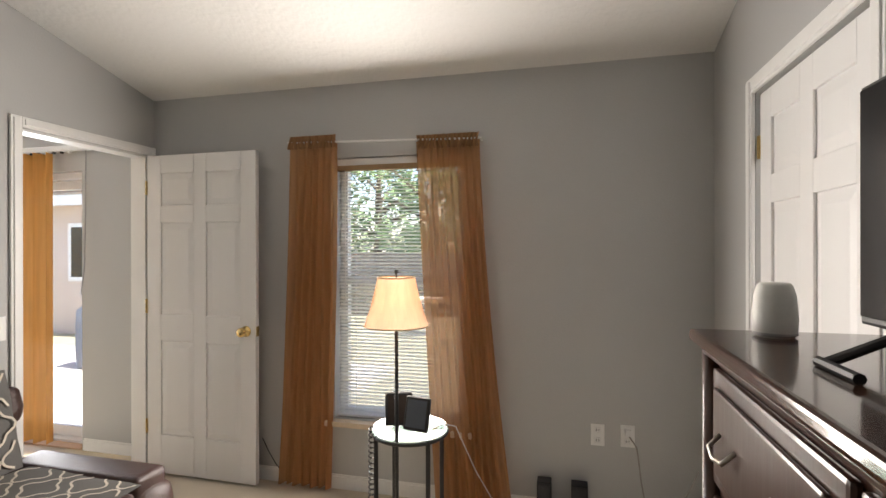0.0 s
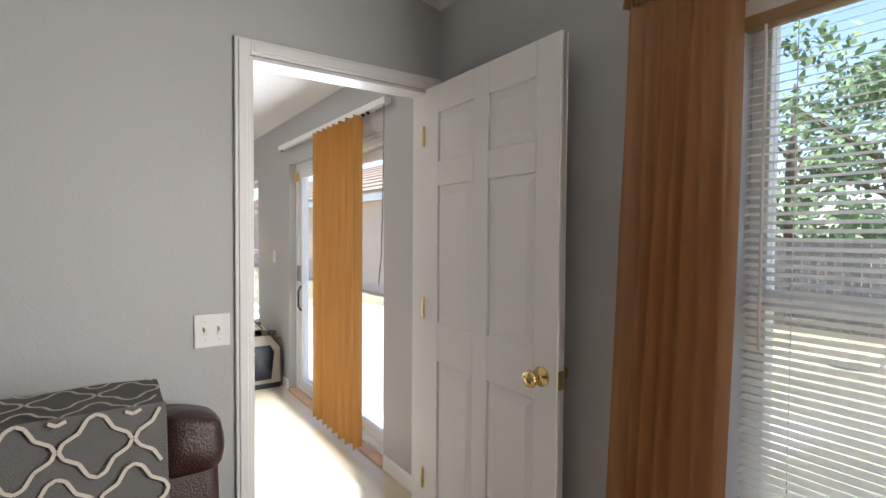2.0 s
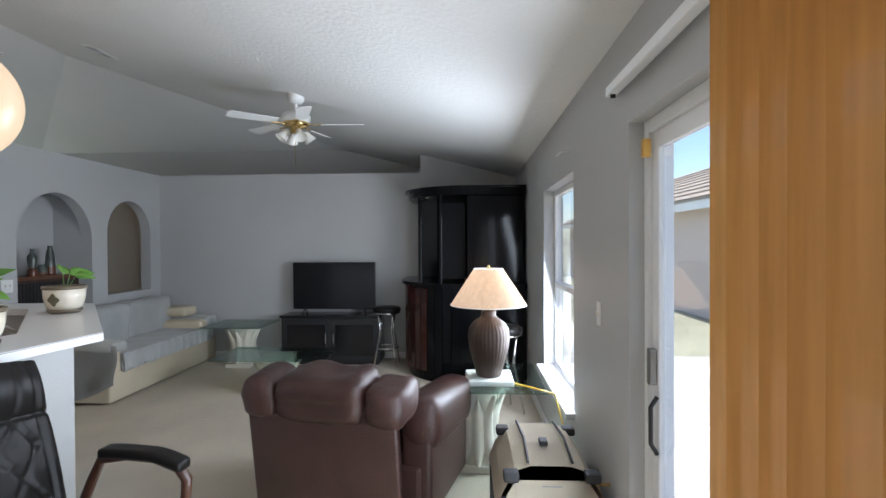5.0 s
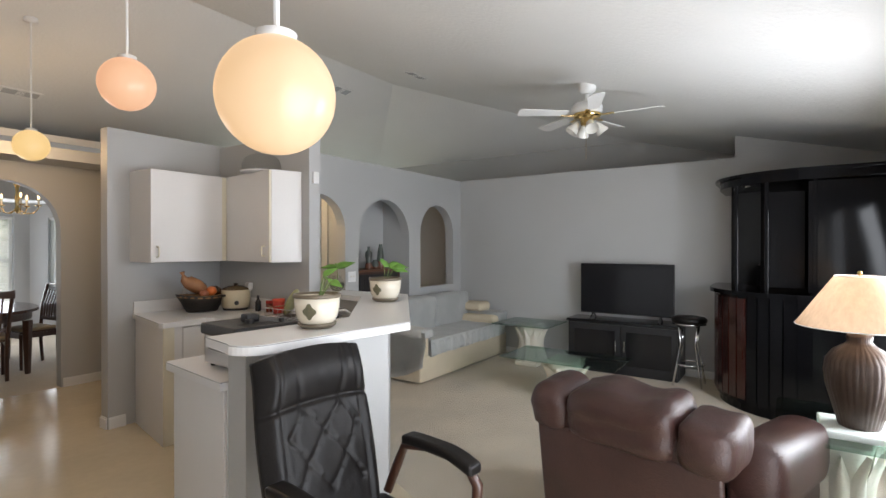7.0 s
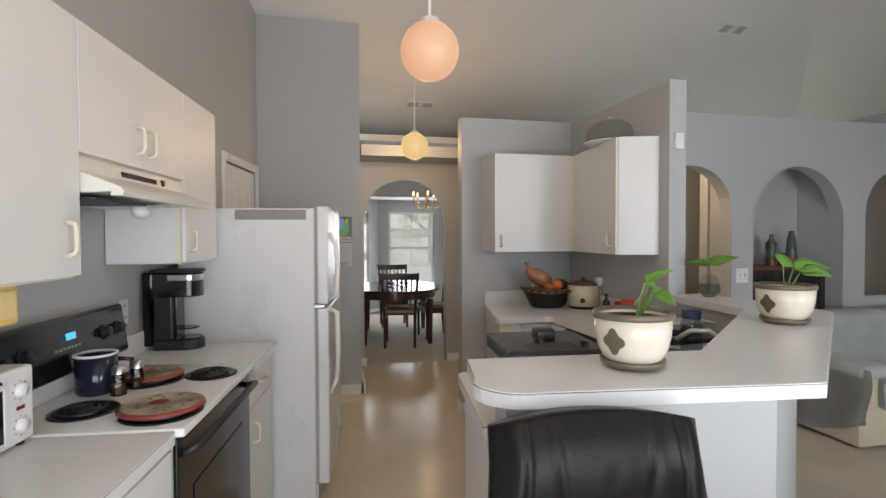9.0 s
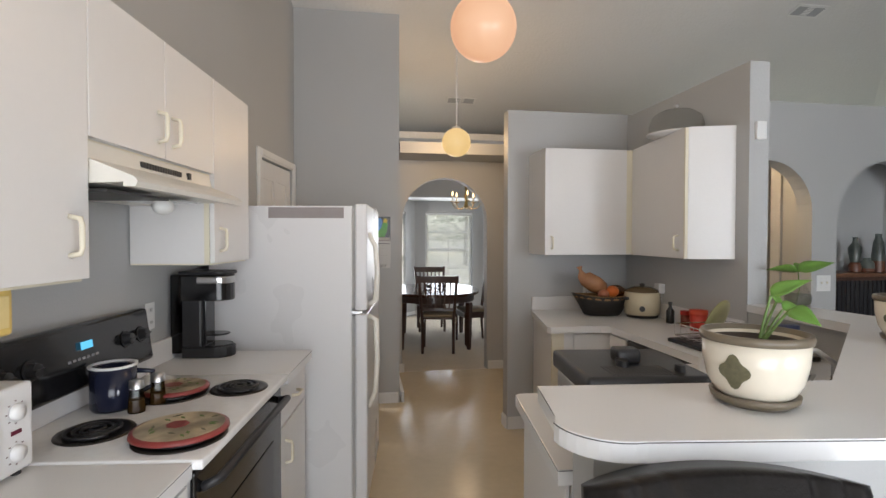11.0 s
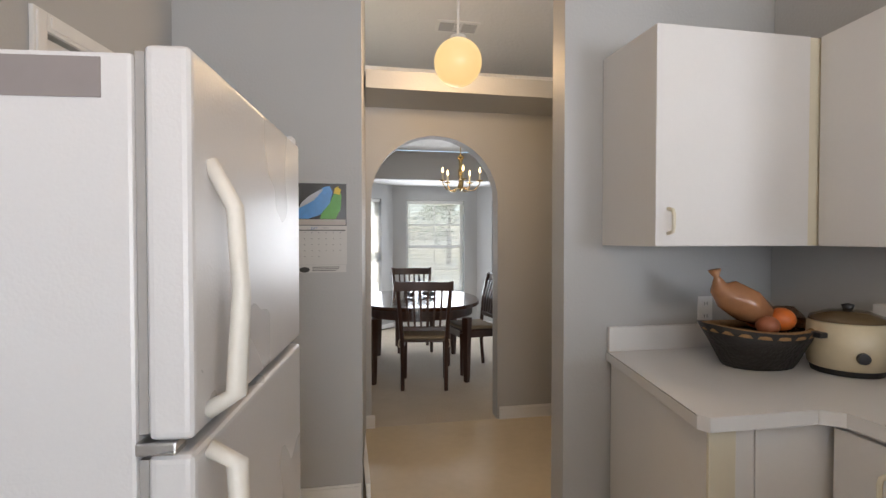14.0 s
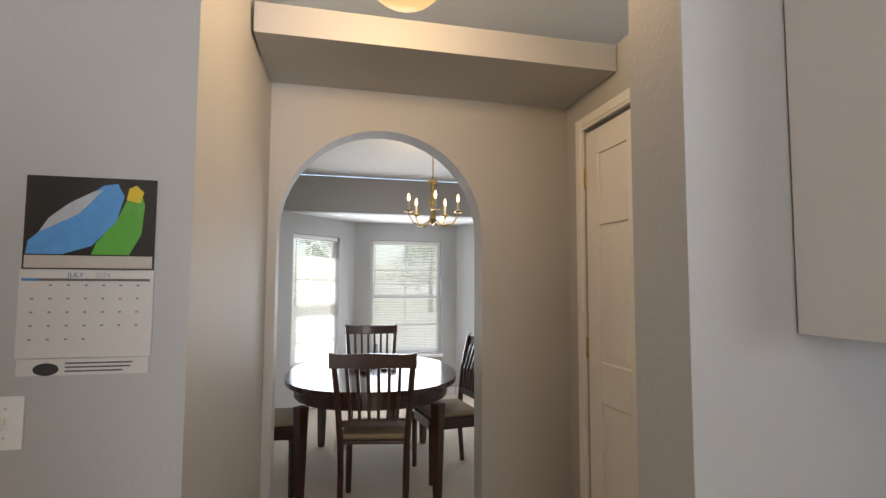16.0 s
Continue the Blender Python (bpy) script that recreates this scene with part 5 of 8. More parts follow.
sofa = thing("sofa", "cream sofa under a loose grey slip cover", "sofa")
part("base", box(-8.74, -6.72, -1.84, -1.10, 0.02, 0.30, 0.02), CREAMFABRIC, sofa, "cream fabric base", True)
for x in (-6.72, -8.55):
    a, b = (x - 0.02, x + 0.19) if x < -8 else (x - 0.19, x + 0.02)
    part("arm", box(a - 0.0, b, -1.84, -1.10, 0.25, 0.56, 0.07, None, 4), CREAMFABRIC, sofa, "cream padded arm", True)
for i in range(2):
    a = -8.55 + i * 0.82
    part("seat_cover", soft(subdivided(a, a + 0.84, -1.70, -1.06, 0.28, 0.47, 0.05, 6), 0.018, i, 5), GREYCLOTH, sofa, "grey covered seat", True)
    part("back_cover", soft(subdivided(a, a + 0.84, -1.86, -1.58, 0.42, 0.87, 0.07, 6), 0.02, i + 4, 5), GREYCLOTH, sofa, "grey covered back", True)
bm = drape((-8.57, -6.86), (-8.57, -6.86), 0.30, 0.47, -1.06, 12, 0.012, 8, GREYCLOTH, "skirt_front", sofa, 0.0)
bm = bmesh.new()
rows = []
for j in range(9):
    row = []
    for i in range(17):
        u, t_ = i / 16, j / 8
        row.append(bm.verts.new((-6.695 + 0.02 * math.sin(14 * u + 2 * t_) * t_ + 0.015 * t_, -1.78 + 0.76 * u + 0.02 * math.sin(5 * t_), 0.58 - 0.53 * t_ * (0.65 + 0.35 * math.sin(2.2 * u + 0.8)))))
    rows.append(row)
for r0, r1 in zip(rows, rows[1:]):
    for i in range(16):
        bm.faces.new((r0[i], r0[i + 1], r1[i + 1], r1[i]))
bmesh.ops.solidify(bm, geom=bm.faces[:], thickness=0.006)
part("hanging_cover", bm, GREYCLOTH, sofa, "grey cover hanging over the arm", True)
part("arm_cover", soft(subdivided(-6.93, -6.69, -1.83, -1.05, 0.50, 0.60, 0.04, 4), 0.012, 9), GREYCLOTH, sofa, "", True)
part("arm_cover", soft(subdivided(-8.74, -8.5, -1.8, -1.08, 0.46, 0.60, 0.04, 4), 0.03, 11, 7), GREYCLOTH, sofa, "", True)
c = thing("cushion", "cream cushion resting on the sofa arm", "cushion")
part("pillow", soft(box(-8.73, -8.42, -1.72, -1.34, 0.60, 0.72, 0.055, None, 4), 0.01, 3), CREAMFABRIC, c, smooth=True)

# ceiling fan
fan = thing("ceiling_fan", "white and brass ceiling fan with frosted lamp cups", "ceiling fan", pose(-6.97, 0.63, 2.985) @ Matrix.Scale(1.11, 4))
part("canopy", lathe([(0.072, 0.015), (0.072, -0.04), (0.05, -0.068), (0.02, -0.075)], 24), TRIM, fan, "white canopy", True)
part("down_rod", tube([(0, 0, -0.06), (0, 0, -0.16)], 0.014, 10), TRIM, fan)
part("motor", lathe([(0.02, -0.15), (0.10, -0.155), (0.125, -0.18), (0.125, -0.225), (0.11, -0.24), (0, -0.24)], 32), TRIM, fan, "white motor housing", True)
part("brass_band", lathe([(0.11, -0.24), (0.118, -0.25), (0.10, -0.275), (0.055, -0.28), (0.05, -0.33), (0, -0.335)], 32), BRASS, fan, "brass band", True)
for i in range(5):
    a = radians(72 * i + 20)
    arm = box(0.10, 0.22, -0.018, 0.018, -0.262, -0.254, 0.003)
    arm.transform(Matrix.Rotation(a, 4, "Z"))
    part("blade_iron", arm, BRASS, fan)
    bl = prism([(0.18, -0.045), (0.56, -0.062), (0.585, -0.04), (0.585, 0.04), (0.56, 0.062), (0.18, 0.045)], -0.256, -0.25)
    bl.transform(Matrix.Rotation(a, 4, "Z") @ Matrix.Rotation(radians(11), 4, "X"))
    part("blade", bl, TRIM, fan, "white blade")
for i in range(4):
    a = radians(90 * i + 35)
    cup = lathe([(0.018, 0.0), (0.03, -0.02), (0.048, -0.07), (0.055, -0.095)], 16)
    cup.transform(pose(0.075 * math.cos(a), 0.075 * math.sin(a), -0.315) @ Matrix.Rotation(a, 4, "Z") @ Matrix.Rotation(radians(-38), 4, "Y"))
    part("lamp_cup", cup, material("frosted_glass_cup", (0.75, 0.74, 0.70), 0.25), fan, "frosted glass cup", True)
part("pull_chain", tube([(0.02, 0, -0.33), (0.021, 0.0, -0.62)], 0.002, 4), BRASS, fan)


# slats of a white vent; the shade between them is put into this grey
VENTGREY = material("grey_shaded_metal", (0.42, 0.43, 0.44), 0.5)


def ceiling_vent(at, w=0.32, h=0.16, slats=6):
    v_ = thing("ceiling_vent", "white slatted metal air vent set in the ceiling", "air vent", at, group="ceiling vents")
    for a in ((-w / 2, w / 2, -h / 2, -h / 2 + 0.025), (-w / 2, w / 2, h / 2 - 0.025, h / 2), (-w / 2, -w / 2 + 0.025, -h / 2 + 0.025, h / 2 - 0.025), (w / 2 - 0.025, w / 2, -h / 2 + 0.025, h / 2 - 0.025)):
        part("frame", box(a[0], a[1], a[2], a[3], -0.012, -0.002, 0.002), TRIM, v_)
    # flat dark sheet in place of the unlit duct
    part("backing", box(-w / 2 + 0.02, w / 2 - 0.02, -h / 2 + 0.02, h / 2 - 0.02, -0.004, -0.002), DARKLINE, v_, "dark sheet standing for the unlit duct")
    for i in range(slats):
        y = -h / 2 + 0.03 + (h - 0.06) * i / (slats - 1)
        s = box(-w / 2 + 0.025, w / 2 - 0.025, -0.008, 0.008, -0.0012, 0.0012)
        s.transform(pose(0, y, -0.009, 35))
        part("slat", s, VENTGREY, v_)
    part("centre_plate", box(-0.035, 0.035, -h / 2 + 0.025, h / 2 - 0.025, -0.0125, -0.0095, 0.001), TRIM, v_)
    return v_


TILT = math.degrees(math.atan(0.25))
ceiling_vent(pose(-7.20, -2.78, roof_z(-7.2, -2.78), TILT))
ceiling_vent(pose(-7.06, -1.41, roof_z(-7.06, -1.41), -TILT))
ceiling_vent(pose(-4.29, -4.60, roof_z(-4.29, -4.60), TILT), 0.36, 0.15)

# niche
nc = thing("liquor_cabinet", "dark wooden cabinet standing inside the arched niche", "cabinet")
part("body", box(-7.56, -6.62, -2.34, -2.06, 0, 1.19, 0.006), DARKWOOD, nc)
part("top", box(-7.57, -6.61, -2.345, -2.03, 1.19, 1.22, 0.006), material("brown_wood_top", (0.14, 0.06, 0.03), 0.35, grain=14, vary=0.4, stretch=(0.2, 1, 1)), nc, "brown wooden top")
for i in range(22):
    x = -7.5 + i * 0.04
    part("tambour_slat", box(x, x + 0.03, -2.06, -2.05, 0.82, 1.16, 0.003), BLACKPLASTIC, nc)
VASE1 = material("painted_vase", (0.11, 0.13, 0.115), 0.3, grain=12, vary=0.5, coarse=9, coarse_vary=0.5)
VASE2 = material("brown_vase_band", (0.14, 0.05, 0.025), 0.35, grain=20, vary=0.3)
for lab, x, prof, band in (("tall green and brown painted bottle vase", -7.05, [(0, 0), (0.04, 0), (0.045, 0.05), (0.03, 0.08), (0.045, 0.16), (0.045, 0.2), (0.018, 0.24), (0.016, 0.27), (0.022, 0.28), (0, 0.28)], 0.08),
                           ("small squat painted jar", -7.16, [(0, 0), (0.045, 0), (0.055, 0.03), (0.05, 0.075), (0.025, 0.1), (0.028, 0.115), (0, 0.115)], 0.03),
                           ("tall slender painted bottle vase", -7.27, [(0, 0), (0.045, 0), (0.048, 0.1), (0.035, 0.24), (0.02, 0.29), (0.024, 0.31), (0, 0.31)], 0.09)):
    v_ = thing("vase", lab, "vase", pose(x, -2.15, 1.22), group="vases in the niche")
    part("body", lathe(prof, 20), VASE1, v_, smooth=True)
    part("foot_band", lathe([(r + 0.0015, z) for r, z in prof[1:] if z <= band] + [(prof[2][0], band)], 20), VASE2, v_, "brown glazed foot", True)
b = thing("thermostat", "white thermostat on the corridor wall", "thermostat", pose(-6.02, -3.148, 1.86))
part("case", box(-0.05, 0.05, 0.0, 0.03, -0.03, 0.03, 0.006), LAMINATE, b)
b = thing("key_box", "small brown wooden box on the corridor wall", "box", pose(-6.18, -3.148, 1.88))
part("case", box(-0.05, 0.05, 0, 0.04, -0.06, 0.06, 0.005), material("brown_box_wood", (0.2, 0.08, 0.03), 0.4, grain=20, vary=0.3), b)
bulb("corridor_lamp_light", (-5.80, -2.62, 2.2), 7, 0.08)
h = thing("wall_hook", "bent white wire hook above the living room window", "hook")
part("wire", tube([(-5.30, EXT_Y - 0.001, 2.10), (-5.30, EXT_Y - 0.06, 2.10), (-5.45, EXT_Y - 0.06, 2.10)], 0.004, 6), TRIM, h)
bo = thing("wall_sensor", "small white sensor box on the pilaster", "sensor", pose(-5.295, -1.1395, 2.08))
part("case", box(-0.03, 0.03, 0, 0.02, -0.05, 0.05, 0.006), LAMINATE, bo)
# ---- kitchen ----
def handle_c(parent, x, y, z, axis="x-", length=0.095):
    """A cream C-shaped pull standing off a door; axis is the way it stands out."""
    d = {"x-": Vector((-1, 0, 0)), "y+": Vector((0, 1, 0)), "x+": Vector((1, 0, 0))}[axis]
    o = Vector((x, y, z))
    pts = [o, o + d * 0.026 + Vector((0, 0, 0.006)), o + d * 0.030 + Vector((0, 0, 0.02)), o + d * 0.030 + Vector((0, 0, length - 0.02)), o + d * 0.026 + Vector((0, 0, length - 0.006)), o + Vector((0, 0, length))]
    return part("handle", tube(pts, 0.0065, 8), CREAM, parent, "cream plastic pull", True)


def wall_cabinet(label, y0, y1, z0, z1, doors, hz=0.06):
    """On the stove wall; doors: list of (y0, y1, handle_y)."""
    c = thing("wall_cabinet", label, "cabinet", RUN, "stove wall cabinets")
    part("carcass", box(-2.555, -2.241, y0, y1, z0, z1, 0.002), CABWHITE, c)
    part("bottom_edge", box(-2.556, -2.242, y0 + 0.002, y1 - 0.002, z0 - 0.006, z0 - 0.0005), CREAM, c, "yellowed bottom edge")
    for a, b, hy in doors:
        d = part("door", box(-2.575, -2.557, a + 0.002, b - 0.002, z0 + 0.002, z1 - 0.002, 0.002), CABWHITE, c)
        part("door_edge", box(-2.5735, -2.5585, a + 0.0005, a + 0.002, z0 + 0.004, z1 - 0.004), CREAM, d)
        handle_c(d, -2.575, hy, z0 + hz, "x-")
    return c


wall_cabinet("white melamine wall cabinet with yellowed side", -1.20, -0.792, 1.383, 2.13, [(-1.20, -0.792, -0.845)], 0.05)
wall_cabinet("white two-door cabinet above the range hood", -0.79, -0.03, 1.742, 2.13, [(-0.79, -0.41, -0.455), (-0.41, -0.03, -0.365)], 0.05)
wall_cabinet("tall white wall cabinet beside the range hood", -0.028, 0.42, 1.383, 2.13, [(-0.028, 0.42, 0.045)], 0.06)
fil = thing("cabinet_filler", "yellowed filler strip on the cabinet side", "trim", RUN)
part("strip", box(-2.556, -2.536, -0.7915, -0.7885, 1.383, 1.74), CREAM, fil)

hood = thing("range_hood", "white under-cabinet range hood with vent slots", "range hood", RUN)
bm = bmesh.new()
sec = [(-2.245, 1.735), (-2.56, 1.735), (-2.568, 1.69), (-2.68, 1.645), (-2.692, 1.632), (-2.685, 1.618), (-2.655, 1.618), (-2.655, 1.63), (-2.26, 1.615)]
a, b = [bm.verts.new((x, -0.785, z)) for x, z in sec], [bm.verts.new((x, -0.035, z)) for x, z in sec]
bm.faces.new(a), bm.faces.new(b[::-1])
for i in range(len(sec) - 1):
    bm.faces.new((a[i], a[i + 1], b[i + 1], b[i]))
bm.faces.new((a[-1], a[0], b[0], b[-1]))
part("shell", bm, material("aged_white_enamel", (0.74, 0.72, 0.66), 0.35, grain=40, vary=0.03), hood)
part("grease_filter", box(-2.60, -2.30, -0.38, -0.06, 1.606, 1.6145, 0.002), material("dark_grease_filter", (0.08, 0.08, 0.08), 0.5, 0.5, grain=150, vary=0.3), hood, "dark metal filter")
part("lamp_reflector", box(-2.60, -2.40, -0.62, -0.46, 1.612, 1.6165, 0.002), STEEL, hood)
part("hood_lamp", ball(0.034, (-2.56, -0.42, 1.59), 16, 8, 0.8), material("frosted_lamp", (0.7, 0.7, 0.68), 0.3), hood, "", True)
for i in range(16):
    part("vent_slot", box(-2.571, -2.560, -0.53 + i * 0.016, -0.519 + i * 0.016, 1.700, 1.717), DARKLINE, hood)
part("switch", box(-2.573, -2.560, -0.60, -0.58, 1.698, 1.722, 0.002), BLACKPLASTIC, hood)


def base_unit(label, x0, x1, y0, y1, face, drawer=True, n=1):
    c = thing("base_cabinet", label, "cabinet", (RUN if face == "x-" else Matrix()) @ RISE, "kitchen base cabinets")
    part("carcass", box(x0, x1, y0, y1, 0.09, 0.875, 0.002), CABWHITE, c)
    k = 0.05
    if face == "x-":
        part("toe_kick", box(x0 + k, x1, y0, y1, 0, 0.09), CREAM, c)
        for i in range(n):
            a, b = y0 + (y1 - y0) * i / n, y0 + (y1 - y0) * (i + 1) / n
            if drawer:
                dr = part("drawer", box(x0 - 0.018, x0 - 0.001, a + 0.004, b - 0.004, 0.70, 0.862, 0.002), CABWHITE, c)
                part("handle", tube([(x0 - 0.018, (a + b) / 2 - 0.045, 0.78), (x0 - 0.046, (a + b) / 2 - 0.035, 0.78), (x0 - 0.046, (a + b) / 2 + 0.035, 0.78), (x0 - 0.018, (a + b) / 2 + 0.045, 0.78)], 0.0065, 8), CREAM, dr, "cream plastic pull", True)
            d = part("door", box(x0 - 0.018, x0 - 0.001, a + 0.004, b - 0.004, 0.10, 0.69 if drawer else 0.862, 0.002), CABWHITE, c)
            handle_c(d, x0 - 0.018, b - 0.06, 0.53, "x-")
    elif face == "x+":
        part("toe_kick", box(x0, x1 - k, y0, y1, 0, 0.09), CREAM, c)
        d = part("door", box(x1 + 0.001, x1 + 0.018, y0 + 0.004, y1 - 0.004, 0.10, 0.862, 0.002), CABWHITE, c)
        handle_c(d, x1 + 0.018, y1 - 0.06, 0.70, "x+")
    else:
        part("toe_kick", box(x0, x1, y0, y1 - k, 0, 0.09), CREAM, c)
        d = part("door", box(x0 + 0.004, x1 - 0.004, y1 + 0.001, y1 + 0.018, 0.10, 0.862, 0.002), CABWHITE, c)
    return c


base_unit("white base cabinet with drawer beside the range", -2.82, -2.25, -1.215, -0.792, "x-")
base_unit("white base cabinet with drawer near the range", -2.82, -2.25, 0.025, 0.405, "x-", True, 1)


def worktop(label, poly, at, z0=0.877, z1=0.917, splash=()):
    w = thing("worktop", label, "countertop", at @ RISE)
    part("slab", prism(poly, z0, z1, None, 0.002), LAMINATE, w)
    cx, cy = sum(x for x, y in poly) / len(poly), sum(y for x, y in poly) / len(poly)
    part("edge_line", prism([(cx + (x - cx) * 1.0008, cy + (y - cy) * 1.0008) for x, y in poly], z1 - 0.0042, z1 - 0.0026), DARKLINE, w, "thin dark laminate seam")
    for a in splash:
        part("backsplash", box(*a, z1, z1 + 0.10, 0.003), LAMINATE, w)
    return w


worktop("white laminate counter between range and refrigerator", rect(-2.868, -2.243, -1.236, -0.788), RUN, splash=((-2.263, -2.243, -1.236, -0.788),))
worktop("white laminate counter beside the range", rect(-2.845, -2.243, 0.021, 0.42), RUN, splash=((-2.263, -2.243, 0.021, 0.42),))


def stove():
    s = thing("range", "white electric coil range with black control panel", "stove", RUN @ RISE)
    y0, y1 = -0.784, 0.018
    part("body", box(-2.83, -2.25, y0, y1, 0.03, 0.895, 0.004), FRIDGE, s)
    part("cooktop", box(-2.87, -2.25, y0 + 0.001, y1 - 0.001, 0.895, 0.922, 0.008, None, 3), material("white_enamel_cooktop", (0.78, 0.78, 0.78), 0.15), s, "white enamel cooktop", True)
    bm = box(-2.845, -2.83, y0 + 0.012, y1 - 0.012, 0.22, 0.885, 0.01)
    d = part("oven_door", bm, BLACKGLOSS, s, "black glass oven door")
    part("oven_window", box(-2.848, -2.8455, y0 + 0.13, y1 - 0.13, 0.36, 0.70, 0.001), SCREEN, d)
    part("oven_handle", tube([(-2.845, y0 + 0.05, 0.83), (-2.885, y0 + 0.07, 0.845), (-2.89, (y0 + y1) / 2, 0.85), (-2.885, y1 - 0.07, 0.845), (-2.845, y1 - 0.05, 0.83)], 0.013, 8), BLACKPLASTIC, d, "black bar handle", True)
    part("bottom_drawer", box(-2.845, -2.83, y0 + 0.012, y1 - 0.012, 0.05, 0.21, 0.006), BLACKGLOSS, s)
    part("riser", box(-2.31, -2.25, y0 + 0.002, y1 - 0.002, 0.922, 1.0, 0.006), FRIDGE, s)
    bm = box(-0.04, 0.03, y0 - 0.002, y1 + 0.002, 0.0, 0.205, 0.022, None, 4)
    bm.transform(pose(-2.30, 0, 0.985, 0, 8, 0))
    g = part("control_panel", bm, BLACKGLOSS, s, "glossy black control panel", True)
    for y in (y0 + 0.075, y0 + 0.175, y1 - 0.175, y1 - 0.075):
        k = lathe([(0.0, 0.026), (0.019, 0.024), (0.022, 0.0), (0.03, 0.0)], 20)
        box(-0.003, 0.003, -0.018, 0.018, 0.02, 0.03, 0.001, k)
        k.transform(pose(-2.327, y, 1.10, 0, -82, 0))
        part("knob", k, BLACKPLASTIC, g, "black control knob")
    yc = (y0 + y1) / 2
    q = box(-0.001, 0.001, yc - 0.035, yc + 0.02, -0.012, 0.012)
    q.transform(pose(-2.329, 0, 1.125, 0, 8, 0))
    part("clock_display", q, material("blue_clock", (0.02, 0.1, 0.15), 0.3, emit=(0.1, 0.5, 0.8), emit_strength=0.5), g, "small blue clock display")
    for i in range(7):
        q = box(-0.001, 0.001, yc - 0.07 + i * 0.022, yc - 0.056 + i * 0.022, -0.004, 0.004)
        q.transform(pose(-2.326, 0, 1.085, 0, 8, 0))
        part("button", q, material("grey_button", (0.25, 0.25, 0.26), 0.5), g)
    for y, x, r in ((-0.585, -2.745, 0.078), (-0.525, -2.535, 0.10), (-0.135, -2.745, 0.10), (-0.175, -2.49, 0.078)):
        b = part("burner", lathe([(r + 0.022, 0.9225), (r + 0.02, 0.927), (r + 0.008, 0.9245), (0, 0.9235)], 28, (x, y, 0)), material("drip_pan", (0.05, 0.045, 0.04), 0.3, 0.7), s, "dark drip pan", True)
        pts = []
        for i in range(90):
            a = i * 0.24
            rr = r * (0.15 + 0.85 * i / 89)
            pts.append((x + rr * math.cos(a), y + rr * math.sin(a), 0.932))
        part("coil", tube(pts, 0.0055, 6), BLACKPLASTIC, b, "black spiral element", True)
    return s


stove()
DISC = material("burner_cover_art", (0.50, 0.41, 0.27), 0.35, grain=14, vary=0.6, coarse=7, coarse_vary=0.6)
DISCRED = material("red_enamel_rim", (0.26, 0.045, 0.04), 0.3)
for x, y, r in ((-2.745, -0.135, 0.122), (-2.545, -0.525, 0.105)):
    d = thing("burner_cover", "round painted metal burner cover with red rim", "burner cover", RUN @ pose(x, y, 0.953), group="burner covers")
    part("rim", lathe([(r, 0), (r + 0.005, 0.002), (r + 0.003, 0.010), (r - 0.008, 0.0135)], 40), DISCRED, d, "dark red rim", True)
    part("disc", lathe([(0, 0.0142), (r - 0.008, 0.0136)], 40), DISC, d)
    part("fruit_motif", lathe([(0, 0.0156), (0.026, 0.0156), (0.032, 0.0146)], 7, (0.012, -0.008, 0)), DISCRED, d, "reddish fruit motif")
    rnd = random.Random(int(r * 1000))
    for k in range(14):
        lf = prism([(0, 0), (0.012, 0.005), (0.026, 0), (0.012, -0.005)], 0.0145, 0.0152)
        a, q = k * 0.45 + rnd.uniform(-0.2, 0.2), r * rnd.uniform(0.42, 0.72)
        lf.transform(pose(q * math.cos(a), q * math.sin(a), 0, 0, 0, rnd.uniform(0, 360)))
        part("leaf_motif", lf, STEM if k % 3 else POTMARK, d, "dark painted leaf")


